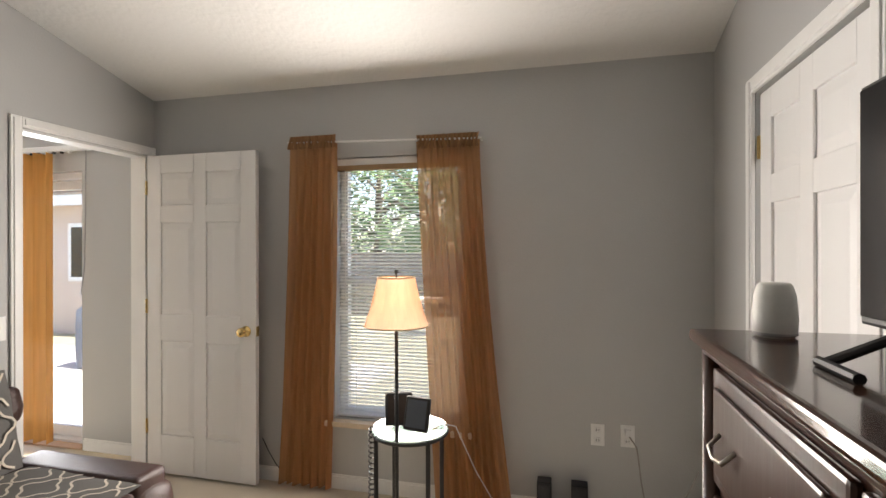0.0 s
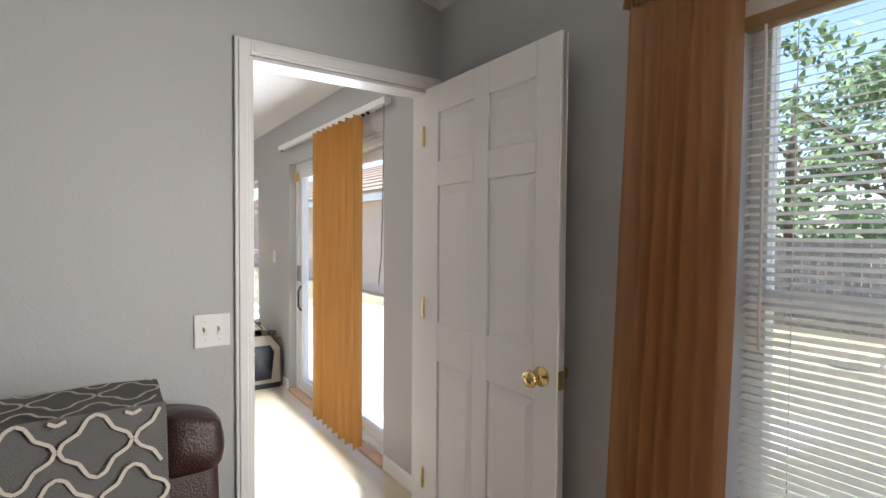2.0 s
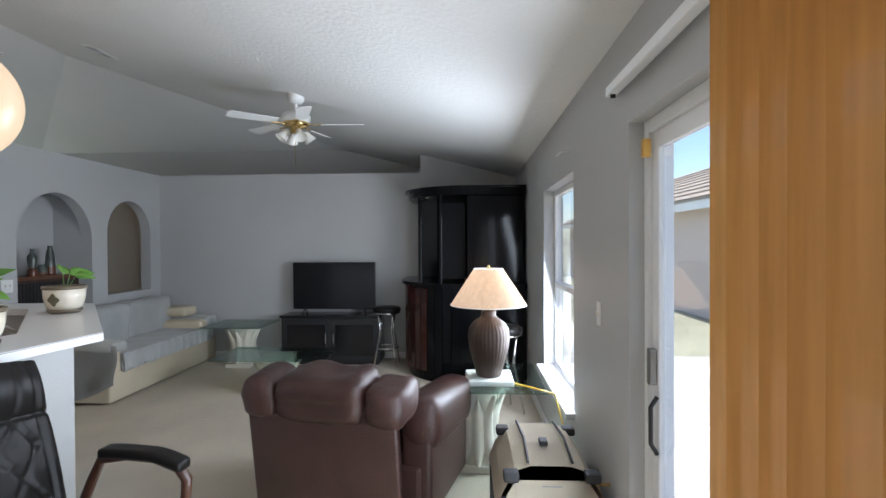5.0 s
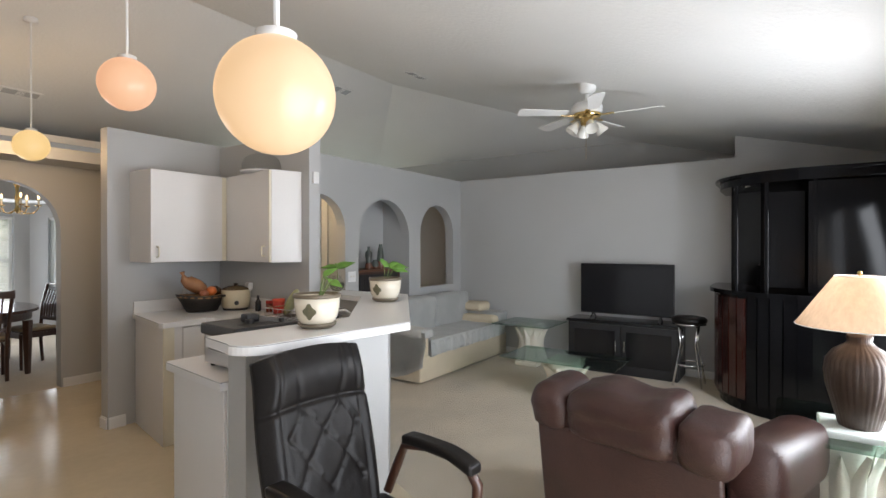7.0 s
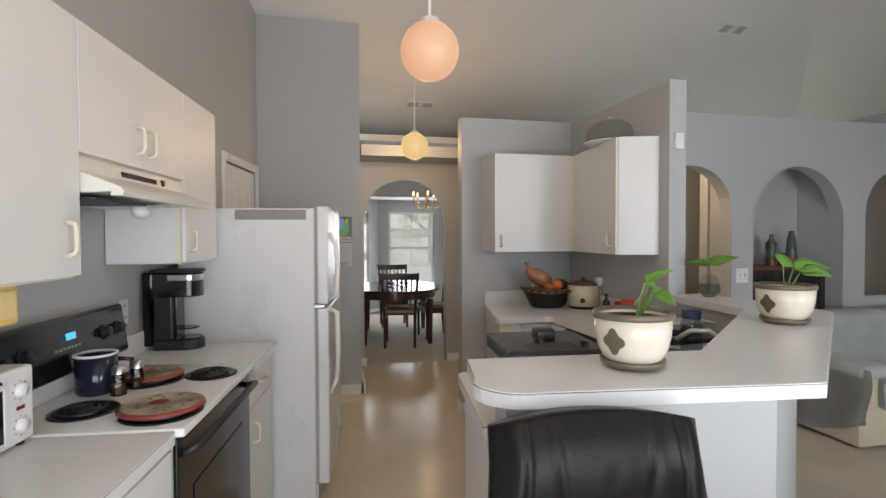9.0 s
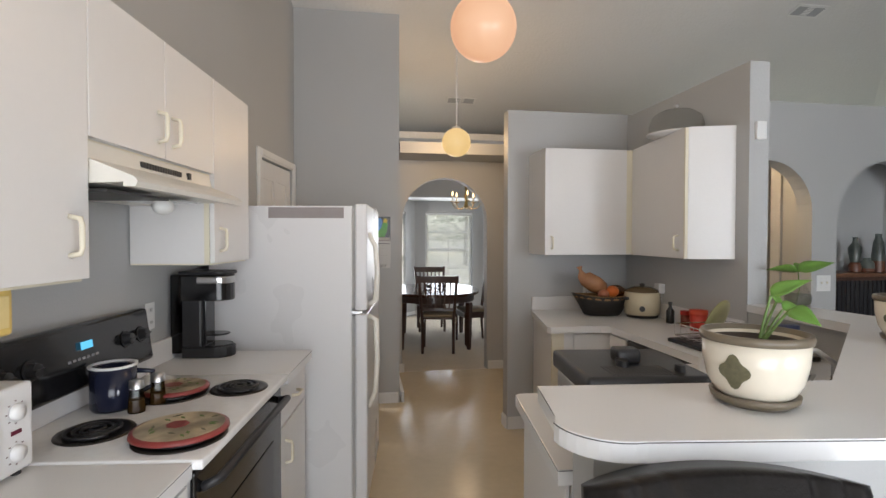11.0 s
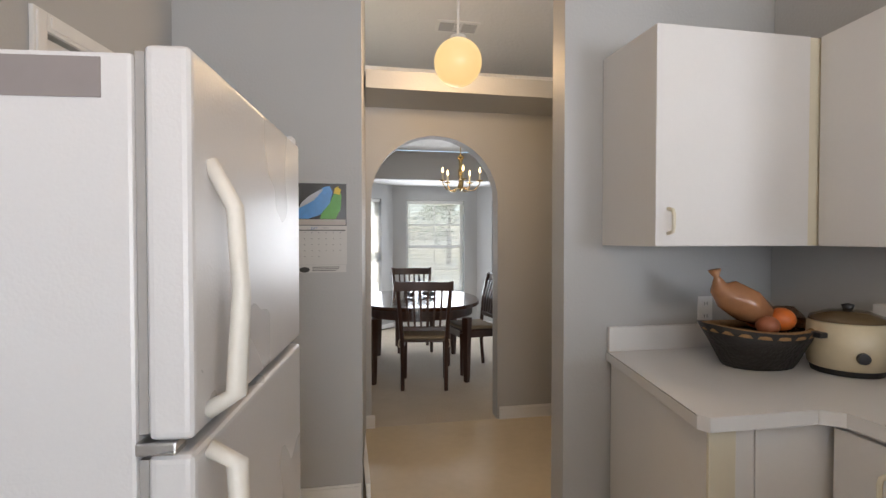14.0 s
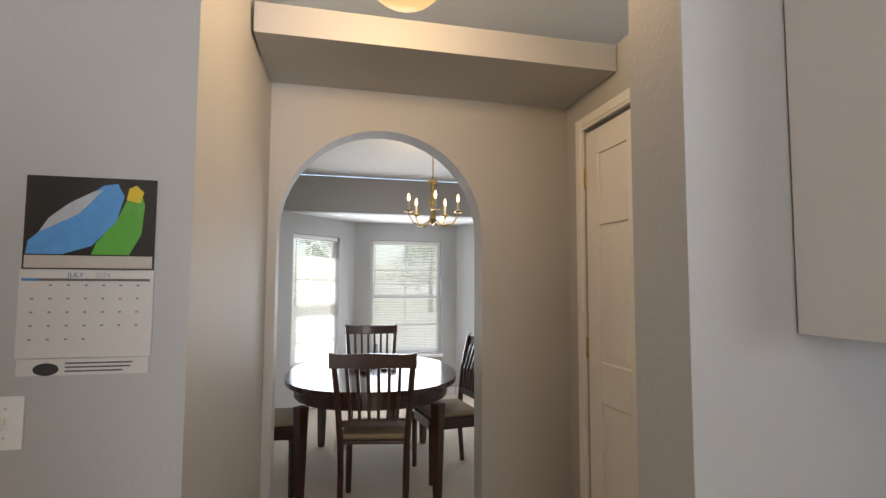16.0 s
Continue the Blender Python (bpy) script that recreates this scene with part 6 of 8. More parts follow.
def fridge():
    f = thing("refrigerator", "white top-freezer refrigerator with pebbled doors", "refrigerator", pose(-3.163, -1.277, 0, 0, 0, -6) @ pose(3.098, 1.262, 0))
    y0, y1, H = -2.02, -1.265, 1.665
    part("cabinet", box(-3.02, -2.30, y0, y1, 0.02, H - 0.012, 0.006), FRIDGE, f)
    # added patch on the cabinet side, standing for the grey wall behind
    part("wall_patch", box(-2.98, -2.60, y1 - 0.002, y1 + 0.0015, H - 0.075, H - 0.02), WALLPATCH, f, "added grey patch standing for the wall behind")
    part("kick_grille", box(-3.03, -3.0, y0 + 0.02, y1 - 0.02, 0.0, 0.09, 0.004), FRIDGE, f)
    for nm, z0, z1 in (("freezer_door", 1.115, H), ("fridge_door", 0.10, 1.095)):
        d = part(nm, box(-3.098, -3.035, y0 - 0.003, y1 + 0.003, z0, z1, 0.012, None, 3), FRIDGE, f, "", False)
        part("gasket", box(-3.034, -3.021, y0 + 0.006, y1 - 0.006, z0 + 0.008, z1 - 0.008), material("grey_gasket", (0.35, 0.34, 0.33), 0.7), d)
        yh = y1 - 0.05
        if nm == "freezer_door":
            pts = [(-3.098, yh, z0 + 0.025), (-3.14, yh, z0 + 0.05), (-3.145, yh - 0.01, z0 + 0.2), (-3.135, yh - 0.015, z0 + 0.33), (-3.098, yh - 0.015, z0 + 0.40)]
        else:
            pts = [(-3.098, yh, z1 - 0.012), (-3.14, yh, z1 - 0.035), (-3.145, yh - 0.01, z1 - 0.25), (-3.135, yh - 0.015, z1 - 0.42), (-3.098, yh - 0.02, z1 - 0.50)]
        part("door_handle", tube(pts, [0.014, 0.016, 0.014, 0.013, 0.012], 10), material("cream_white_plastic", (0.76, 0.74, 0.68), 0.35), d, "curved cream handle", True)
    part("hinge_cover", box(-3.09, -3.02, y0 + 0.0, y0 + 0.05, H, H + 0.018, 0.006), FRIDGE, f)
    part("middle_hinge", box(-3.075, -3.02, y1 - 0.03, y1 + 0.006, 1.096, 1.114, 0.003), STEEL, f, "grey metal hinge")
    return f


fridge()


def coffee_maker(at):
    """Single-cup machine; its front faces -x."""
    c = thing("coffee_maker", "black single-cup coffee maker with steel band and drip tray", "coffee maker", at)
    def slice_of(x0, x1, half, z0, z1, r=0.02, front=0.03):
        poly = [(x1, -half), (x1, half), (x0 + front, half)]
        poly += [(x0 + front - front * math.sin(math.pi * k / 8), half * math.cos(math.pi * k / 8)) for k in range(1, 8)] + [(x0 + front, -half)]
        return prism(poly, z0, z1, None, 0.006)
    part("base", slice_of(-0.125, 0.09, 0.072, 0, 0.05, front=0.07), BLACKPLASTIC, c)
    part("drip_grate", slice_of(-0.115, -0.01, 0.062, 0.0505, 0.056, front=0.06), BLACKGLOSS, c, "glossy drip grate")
    part("column", box(0.0, 0.09, -0.072, 0.072, 0.05, 0.27, 0.01), BLACKPLASTIC, c)
    part("cup_shelf", slice_of(-0.10, 0.0, 0.055, 0.10, 0.108, front=0.05), BLACKGLOSS, c, "small folding cup shelf")
    part("cup_back", box(-0.012, -0.0005, -0.05, 0.05, 0.058, 0.27, 0.004), BLACKGLOSS, c)
    part("brew_head", slice_of(-0.12, 0.09, 0.074, 0.265, 0.385, front=0.05), BLACKGLOSS, c, "glossy black brew head")
    part("steel_band", slice_of(-0.1225, 0.02, 0.0755, 0.345, 0.378, front=0.05), STEEL, c, "brushed steel band")
    part("lid", slice_of(-0.13, 0.10, 0.08, 0.388, 0.403, front=0.05), BLACKPLASTIC, c, "flat black lid")
    part("water_tank", box(0.093, 0.145, -0.068, 0.068, 0.02, 0.388, 0.012), SMOKEGLASS, c, "smoked water tank")
    return c


coffee_maker(RUN @ pose(-2.40, -1.145, 0.931))
m = thing("enamel_mug", "large dark blue enamel pot with white rim", "mug", RUN @ pose(-2.415, -0.385, 0.936))
part("body", lathe([(0, 0), (0.06, 0), (0.066, 0.01), (0.066, 0.135), (0.062, 0.135), (0.06, 0.02), (0, 0.015)], 32), material("navy_enamel", (0.012, 0.015, 0.035), 0.15), m, smooth=True)
part("rim", lathe([(0.061, 0.133), (0.070, 0.137), (0.070, 0.143), (0.060, 0.143)], 32), LAMINATE, m, "white rim", True)
part("handle", tube([(-0.05, -0.045, 0.11), (-0.085, -0.075, 0.10), (-0.085, -0.075, 0.05), (-0.05, -0.045, 0.035)], 0.009, 8), material("navy_enamel_handle", (0.012, 0.015, 0.035), 0.2), m, "", True)
for x, y in ((-2.51, -0.345), (-2.535, -0.425)):
    s = thing("spice_shaker", "small glass shaker with steel lid", "shaker", RUN @ pose(x, y, 0.936), group="shakers")
    part("jar", lathe([(0, 0), (0.026, 0), (0.027, 0.01), (0.02, 0.075), (0, 0.075)], 8), glass_material("shaker_glass", (0.75, 0.65, 0.45), see=0.6), s)
    part("contents", lathe([(0, 0.003), (0.024, 0.003), (0.022, 0.04), (0, 0.04)], 8), material("pepper", (0.2, 0.13, 0.07), 0.9, grain=200, vary=0.5), s)
    part("lid", lathe([(0.022, 0.075), (0.021, 0.10), (0, 0.105)], 12), STEEL, s, "", True)


def toaster_oven(at):
    t_ = thing("toaster_oven", "white toaster oven with dial controls", "toaster oven", at)
    part("case", box(-0.125, 0.125, -0.22, 0.22, 0.012, 0.215, 0.012, None, 3), LAMINATE, t_)
    part("glass_door", box(-0.131, -0.1255, -0.10, 0.205, 0.035, 0.195, 0.003), SCREEN, t_, "dark glass door")
    part("door_frame", box(-0.133, -0.1255, -0.112, -0.10, 0.03, 0.2, 0.002), LAMINATE, t_)
    part("door_handle", tube([(-0.133, -0.08, 0.185), (-0.15, -0.08, 0.185), (-0.15, 0.19, 0.185), (-0.133, 0.19, 0.185)], 0.006, 6), LAMINATE, t_)
    for z in (0.155, 0.06):
        k = lathe([(0.0, 0.016), (0.017, 0.015), (0.019, 0.0)], 18)
        k.transform(pose(-0.126, -0.165, z, 0, -90))
        part("dial", k, LAMINATE, t_, "white dial", True)
        for i in range(8):
            a = math.pi * 2 * i / 8
            part("dial_mark", box(-0.1268, -0.1256, -0.165 + 0.026 * math.cos(a) - 0.0025, -0.165 + 0.026 * math.cos(a) + 0.0025, z + 0.026 * math.sin(a) - 0.0015, z + 0.026 * math.sin(a) + 0.0015), material("grey_print", (0.3, 0.25, 0.25), 0.6), t_)
    part("indicator", box(-0.128, -0.1255, -0.18, -0.15, 0.103, 0.113, 0.001), material("maroon_lens", (0.12, 0.01, 0.03), 0.3), t_)
    for x in (-0.1, 0.1):
        for y in (-0.19, 0.19):
            part("foot", lathe([(0, 0), (0.012, 0), (0.012, 0.013)], 10, (x, y, 0)), BLACKPLASTIC, t_)
    part("power_cord", tube([(0.0, -0.222, 0.05), (0.0, -0.26, 0.06), (0.03, -0.265, 0.03), (0.0, -0.25, 0.006), (-0.1, -0.23, 0.006)], 0.004, 6), BLACKPLASTIC, t_, "", True)
    return t_


toaster_oven(RUN @ pose(-2.372, 0.255, 0.931) @ Matrix.Diagonal((0.86, 1, 1, 1)))
y_ = thing("under_cabinet_opener", "yellowed plastic can opener under the cabinet", "can opener", RUN @ pose(-2.42, 0.20, 1.27))
part("case", box(-0.09, 0.10, -0.075, 0.075, 0, 0.108, 0.015, None, 3), material("yellow_plastic", (0.72, 0.52, 0.16), 0.4), y_)
part("front_plate", box(-0.094, -0.0905, -0.055, 0.055, 0.02, 0.09, 0.002), material("pale_yellow_plastic", (0.75, 0.6, 0.28), 0.4), y_)

# back and side cabinets
def corner_cabinet():
    c = thing("wall_cabinet", "white corner wall cabinets with yellowed filler strips", "cabinet")
    part("carcass", box(-5.233, -4.415, -2.437, -2.09, 1.37, 2.13, 0.002), CABWHITE, c)
    d = part("door", box(-5.03, -4.412, -2.088, -2.07, 1.372, 2.128, 0.002), CABWHITE, c)
    handle_c(d, -4.46, -2.07, 1.415, "y+", 0.085)
    part("filler", box(-5.085, -5.033, -2.088, -2.075, 1.372, 2.128), CREAM, c, "yellowed cream filler strip")
    part("door_edge", box(-5.0325, -5.0305, -2.087, -2.072, 1.376, 2.124), CREAM, c)
    return c


corner_cabinet()
c = thing("wall_cabinet", "white wall cabinet on the kitchen side wall", "cabinet")
part("carcass", prism([(-5.233, -2.068), (-5.09, -2.068), (-4.994, -1.315), (-5.233, -1.235)], 1.37, 2.13), CABWHITE, c)
d = part("door", prism([(-5.088, -2.065), (-5.070, -2.065), (-4.974, -1.325), (-4.992, -1.325)], 1.372, 2.128), CABWHITE, c)
part("door_edge", box(-4.991, -4.972, -1.324, -1.314, 1.374, 2.126), CREAM, d, "yellowed cream edge")
handle_c(d, -4.982, -1.39, 1.42, "x+", 0.085)
dome = thing("cake_dome", "glass cake dome with knob on top of the cabinet", "cake dome", pose(-5.07, -1.55, 2.131))
part("plate", lathe([(0, 0), (0.17, 0.0), (0.175, 0.008), (0, 0.01)], 40), LAMINATE, dome, "", True)
part("glass_cover", lathe([(0.16, 0.01), (0.16, 0.06), (0.145, 0.11), (0.10, 0.145), (0.03, 0.16), (0, 0.161)], 40), glass_material("grey_cut_glass", (0.93, 0.94, 0.93), 0.05, 0.93), dome, "clear glass cover", True)
part("knob", ball(0.017, (0, 0, 0.178), 14, 10), STEEL, dome, "", True)

base_unit("white base cabinet under the back counter", -5.23, -4.47, -2.43, -1.72, "y+")
part_side = thing("cabinet_end_panel", "pale cream end panel of the back counter", "panel", RISE)
part("panel", prism([(-4.468, -2.43), (-4.455, -2.43), (-4.318, -1.70), (-4.468, -1.70)], 0.0, 0.876), CABWHITE, part_side)
part("edge_strip", box(-4.40, -4.318, -1.699, -1.688, 0.0, 0.876, 0.002), CREAM, part_side, "yellowed edge strip")
base_unit("white base cabinet on the side run", -5.23, -4.72, -1.68, -1.47, "x+")
dw = thing("dishwasher", "black dishwasher under the side counter", "dishwasher", RISE)
part("body", box(-5.22, -4.725, -1.46, -0.87, 0.09, 0.87, 0.002), BLACKPLASTIC, dw)
part("door", box(-4.724, -4.70, -1.455, -0.875, 0.11, 0.72, 0.006), BLACKGLOSS, dw, "glossy black door")
part("control_strip", box(-4.724, -4.698, -1.455, -0.875, 0.725, 0.868, 0.006), BLACKPLASTIC, dw)
part("door_handle", tube([(-4.70, -1.36, 0.76), (-4.67, -1.30, 0.765), (-4.67, -1.03, 0.765), (-4.70, -0.97, 0.76)], 0.012, 8), BLACKPLASTIC, dw, "", True)
U = [(-5.233, -2.438), (-4.438, -2.438), (-4.29, -1.70), (-4.305, -1.668), (-4.64, -1.668), (-4.69, -1.63), (-4.70, -0.80), (-4.36, -0.33), (-3.70, -0.40), (-3.68, -0.385), (-3.61, 0.19), (-4.40, 0.23), (-5.233, -0.487)]
worktop("white laminate U-shaped counter with dark edge line", U, Matrix(), splash=((-5.233, -4.44, -2.4375, -2.418), (-5.2325, -5.213, -2.416, -1.15)))
pen = thing("base_cabinet", "white peninsula base cabinet under the bar", "cabinet", RISE, "kitchen base cabinets")
part("carcass", prism([(-3.715, -0.36), (-4.34, -0.29), (-4.66, -0.76), (-4.66, -0.85), (-5.23, -0.85), (-5.23, -0.53), (-4.43, 0.22), (-3.645, 0.185)], 0.0, 0.876), CABWHITE, pen)
part("side_panel", prism([(-3.712, -0.355), (-3.642, 0.18), (-3.633, 0.179), (-3.703, -0.356)], 0.02, 0.874), CABWHITE, pen)

# bar
flat("wall_bar", [(-3.645, 0.195), (-3.625, 0.345), (-4.40, 0.435), (-5.355, -0.36), (-5.355, -1.137), (-5.237, -1.137), (-5.237, -0.455), (-4.39, 0.25)], 0.0, 1.083, PAINT, "pale painted half wall beneath the bar", "half wall")
BAR = [(-3.57, 0.155), (-3.535, 0.365)] + arc(-3.638, 0.39, 0.118, 0, 96, 9) + [(-4.375, 0.60), (-5.52, -0.32), (-5.53, -0.5), (-5.47, -1.138), (-5.23, -1.138), (-5.19, -0.50), (-4.33, 0.225)]
bt = thing("bar_counter", "white laminate raised bar top with rounded corner", "countertop")
part("slab", prism(BAR, 1.085, 1.125, None, 0.003), LAMINATE, bt)
part("edge_line", prism([(-4.5 + (x + 4.5) * 1.0012, y * 1.0012) for x, y in BAR], 1.1205, 1.1225), DARKLINE, bt, "thin dark laminate seam")
baseboard("baseboard_bar", [(0.0, 0.0, -0.775, 0.0, 0, 1)]).matrix_basis = pose(-3.63, 0.346, 0, 0, 0, -6.6)


def leaf_shape(l, w, droop, fold=0.15, n=9):
    bm = bmesh.new()
    rows = []
    for i in range(n + 1):
        s = i / n
        half = w * math.sin(math.pi * min(1, s ** 0.62)) * (1 - 0.25 * s)
        z = -droop * s * s
        rows.append([bm.verts.new((l * s, e * half, z + fold * abs(e) * half * 2)) for e in (-1, -0.5, 0, 0.5, 1)])
    for a, b in zip(rows, rows[1:]):
        for k in range(4):
            bm.faces.new((a[k], a[k + 1], b[k + 1], b[k]))
    bmesh.ops.remove_doubles(bm, verts=bm.verts, dist=0.0004)
    bmesh.ops.solidify(bm, geom=bm.faces[:], thickness=0.0008)
    return bm


def potted_plant(label, at, s, leaves, medal):
    p = thing("potted_plant", label, "plant pot", at, group="cream pots on the bar")
    part("saucer", lathe([(0, 0), (0.085 * s, 0), (0.105 * s, 0.012), (0.108 * s, 0.024), (0.10 * s, 0.024), (0.08 * s, 0.012), (0, 0.012)], 40), POTRIM, p, "taupe saucer", True)
    part("pot", lathe([(0, 0.014), (0.075 * s, 0.014), (0.097 * s, 0.028), (0.114 * s, 0.055), (0.1245 * s, 0.095), (0.128 * s, 0.165 * s + 0.01), (0.118 * s, 0.165 * s + 0.01), (0.10 * s, 0.05)], 48), POTCREAM, p, "", True)
    part("pot_rim", lathe([(0.124 * s, 0.168 * s), (0.132 * s, 0.17 * s), (0.1345 * s, 0.181 * s), (0.131 * s, 0.191 * s), (0.121 * s, 0.191 * s), (0.118 * s, 0.168 * s)], 48), POTRIM, p, "taupe glazed rim", True)
    part("soil", lathe([(0, 0.172 * s), (0.119 * s, 0.168 * s)], 24), SOIL, p, "dark potting soil")
    # medallion wrapped on the wall of the pot
    bm = bmesh.new()
    n = 28
    ctr = None
    for rr in (0.0, 0.5, 1.0):
        ring = []
        for k in range(n):
            a = 2 * math.pi * k / n
            q = rr * (0.034 + 0.006 * math.cos(4 * a)) * s
            u, v_ = q * math.cos(a), q * 1.15 * math.sin(a)
            zz = 0.10 * s + v_
            z9 = 0.165 * s + 0.01
            R = 0.0025 + s * (0.114 + 0.0105 * (zz - 0.055) / 0.04 if zz < 0.095 else 0.1245 + 0.0035 * (zz - 0.095) / (z9 - 0.095))
            ang = medal + u / R
            ring.append((R * math.cos(ang), R * math.sin(ang), zz))
        vs = [bm.verts.new(q) for q in ring] if rr else [bm.verts.new(ring[0])]
        if ctr is not None:
            for k in range(n):
                if len(ctr) == 1:
                    bm.faces.new((ctr[0], vs[k], vs[(k + 1) % n]))
                else:
                    bm.faces.new((ctr[k], vs[k], vs[(k + 1) % n], ctr[(k + 1) % n]))
        ctr = vs
    part("medallion", bm, POTMARK, p, "olive ornamental medallion", True)
    for x, y, z, l, w, yaw, pitch, droop in leaves:
        st_ = part("stem", tube([(x * 0.3, y * 0.3, 0.17 * s), (x * 0.7, y * 0.7, 0.17 * s + (z - 0.17 * s) * 0.6), (x, y, z)], 0.003, 6), STEM, p)
        bm = leaf_shape(l, w, droop)
        bm.transform(pose(x, y, z, 38, pitch, yaw))
        part("leaf", bm, LEAF, st_, "", True)
    return p


potted_plant("cream glazed pot with a small green seedling", pose(-4.0, 0.345, 1.126), 0.82,
             [(-0.03, 0.01, 0.235, 0.085, 0.022, 150, -35, 0.02), (-0.05, 0.02, 0.205, 0.085, 0.02, 190, -10, 0.03), (-0.04, 0.05, 0.21, 0.07, 0.022, 95, 15, 0.01), (-0.07, -0.02, 0.215, 0.07, 0.016, 230, -30, 0.02)], radians(28))
potted_plant("cream glazed pot with a broad-leaved green vine", pose(-5.03, -0.13, 1.126), 0.85,
             [(-0.03, 0.01, 0.225, 0.15, 0.05, 150, -14, 0.05), (0.0, -0.01, 0.235, 0.11, 0.05, 215, -38, 0.03), (-0.05, 0.03, 0.215, 0.10, 0.042, 118, -6, 0.04)], radians(8))
vs_ = thing("glass_vase", "round glass vase of water with a leafy cutting", "vase", pose(-5.385, -0.97, 1.126))
part("bowl", lathe([(0, 0.0), (0.035, 0.0), (0.06, 0.03), (0.062, 0.06), (0.045, 0.10), (0.035, 0.115), (0.04, 0.13)], 32), GLASS, vs_, "clear glass bowl", True)
part("water", lathe([(0, 0.004), (0.034, 0.004), (0.058, 0.032), (0.059, 0.06), (0.052, 0.075), (0, 0.075)], 28), glass_material("water", (0.85, 0.9, 0.85), 0.0, 0.8), vs_, "", True)
for l, w, yaw, pitch in ((0.17, 0.05, 150, -22), (0.14, 0.045, 310, -8), (0.12, 0.04, 215, -25)):
    st_ = part("stem", tube([(0.01, 0, 0.02), (0, 0.01, 0.1), (0, 0, 0.19)], 0.003, 6), STEM, vs_)
    bm = leaf_shape(l, w, 0.02)
    bm.transform(pose(0, 0, 0.19, 35, pitch, yaw))
    part("leaf", bm, LEAF, st_, "", True)

# things on the counter
def electric_grill(at):
    g = thing("electric_grill", "black electric grill with slotted lid on steel base", "electric grill", at)
    part("steel_base", box(-0.27, 0.27, -0.17, 0.17, 0.015, 0.15, 0.015, None, 3), STEEL, g, "brushed steel base")
    part("lid", box(-0.29, 0.29, -0.19, 0.19, 0.15, 0.205, 0.022, None, 4), BLACKPLASTIC, g, "black lid", True)
    part("lid_knob", box(-0.06, 0.06, -0.035, 0.035, 0.205, 0.245, 0.014, None, 3), BLACKPLASTIC, g, "", True)
    for s in (-1, 1):
        part("side_handle", tube([(s * 0.272, -0.08, 0.10), (s * 0.292, -0.07, 0.105), (s * 0.292, 0.07, 0.105), (s * 0.272, 0.08, 0.10)], 0.017, 8), BLACKPLASTIC, g, "", True)
    for i in range(15):
        x = -0.13 + i * 0.02
        part("grate_slot", box(x, x + 0.011, 0.06, 0.16, 0.2045, 0.2065), DARKLINE, g)
    part("control_knob", lathe([(0.03, 0.205), (0.028, 0.222), (0, 0.224)], 18, (0.05, 0.05, 0)), BLACKPLASTIC, g)
    part("control_knob", lathe([(0.022, 0.205), (0.02, 0.222), (0, 0.224)], 18, (-0.18, 0.12, 0)), BLACKPLASTIC, g)
    for x in (-0.22, 0.22):
        for y in (-0.13, 0.13):
            part("foot", lathe([(0, 0), (0.018, 0), (0.018, 0.016)], 10, (x, y, 0)), BLACKPLASTIC, g)
    return g


electric_grill(pose(-3.885, -0.0, 0.931, 0, 0, -6) @ Matrix.Diagonal((0.57, 0.9, 1, 1)))


def basket(at):
    b = thing("fruit_basket", "black woven basket heaped with bread and fruit", "basket", at)
    prof = [(0.115, 0.0), (0.125, 0.012), (0.165, 0.075), (0.20, 0.125)]
    bm = bmesh.new()
    lathe([(0, 0.002)] + prof + [(r - 0.008, z) for r, z in prof[::-1]] + [(0, 0.012)], 40, (0, 0, 0), bm, 20, 0.012)
    for v_ in bm.verts:
        v_.co.y *= 0.72
        v_.co.z += 0.10 * (v_.co.x ** 2) * (v_.co.z > 0.05) * 5
    part("bowl", bm, material("black_wicker", (0.016, 0.014, 0.013), 0.55, grain=90, vary=0.5, bump=0.6, bump_scale=90), b, "black woven bowl", True)
    part("wicker_rim", tube([(0.175 * math.cos(a), 0.125 * math.sin(a), 0.115 + 0.45 * (0.175 * math.cos(a)) ** 2) for a in [2 * math.pi * i / 40 for i in range(40)]], 0.014, 8, closed=True), material("tan_wicker", (0.30, 0.17, 0.07), 0.8, grain=80, vary=0.5), b, "tan wicker lining", True)
    for lab, nm, x, y, z, r, sq, col in (("orange fruit in a net", "orange", -0.05, 0.04, 0.155, 0.042, 0.9, (0.65, 0.16, 0.03)), ("", "orange", -0.02, -0.03, 0.15, 0.038, 0.9, (0.6, 0.18, 0.03)), ("onion", "onion", 0.02, 0.06, 0.14, 0.035, 0.9, (0.35, 0.12, 0.06))):
        part(nm, ball(r, (x, y, z), 16, 10, sq), material(nm + "_skin", col, 0.4, grain=60, vary=0.2), b, lab, True)
    bm = tube([(0.0, 0.02, 0.17), (0.05, 0.01, 0.20), (0.11, -0.01, 0.235), (0.135, -0.015, 0.255), (0.145, -0.015, 0.29), (0.15, -0.015, 0.31)], [0.045, 0.055, 0.05, 0.03, 0.010, 0.022], 14)
    part("bread_bag", soft(bm, 0.008, 4, 18), material("plastic_bread_bag", (0.36, 0.17, 0.08), 0.22, grain=14, vary=0.4), b, "bagged brown bread loaf", True)
    bm = ball(0.06, (-0.10, 0.0, 0.15), 14, 10, 0.8)
    part("crinkled_bag", soft(bm, 0.014, 7, 20), glass_material("clear_plastic_bag", (0.9, 0.75, 0.65), 0.2, 0.75), b, "crinkled clear bag", True)
    return b


basket(pose(-4.87, -2.12, 0.931) @ Matrix.Scale(1.12, 4))
cp = thing("slow_cooker", "small cream slow cooker with brown glass lid", "slow cooker", pose(-5.105, -1.98, 0.931))
part("base_ring", lathe([(0, 0), (0.105, 0), (0.11, 0.02), (0, 0.02)], 36), BLACKPLASTIC, cp)
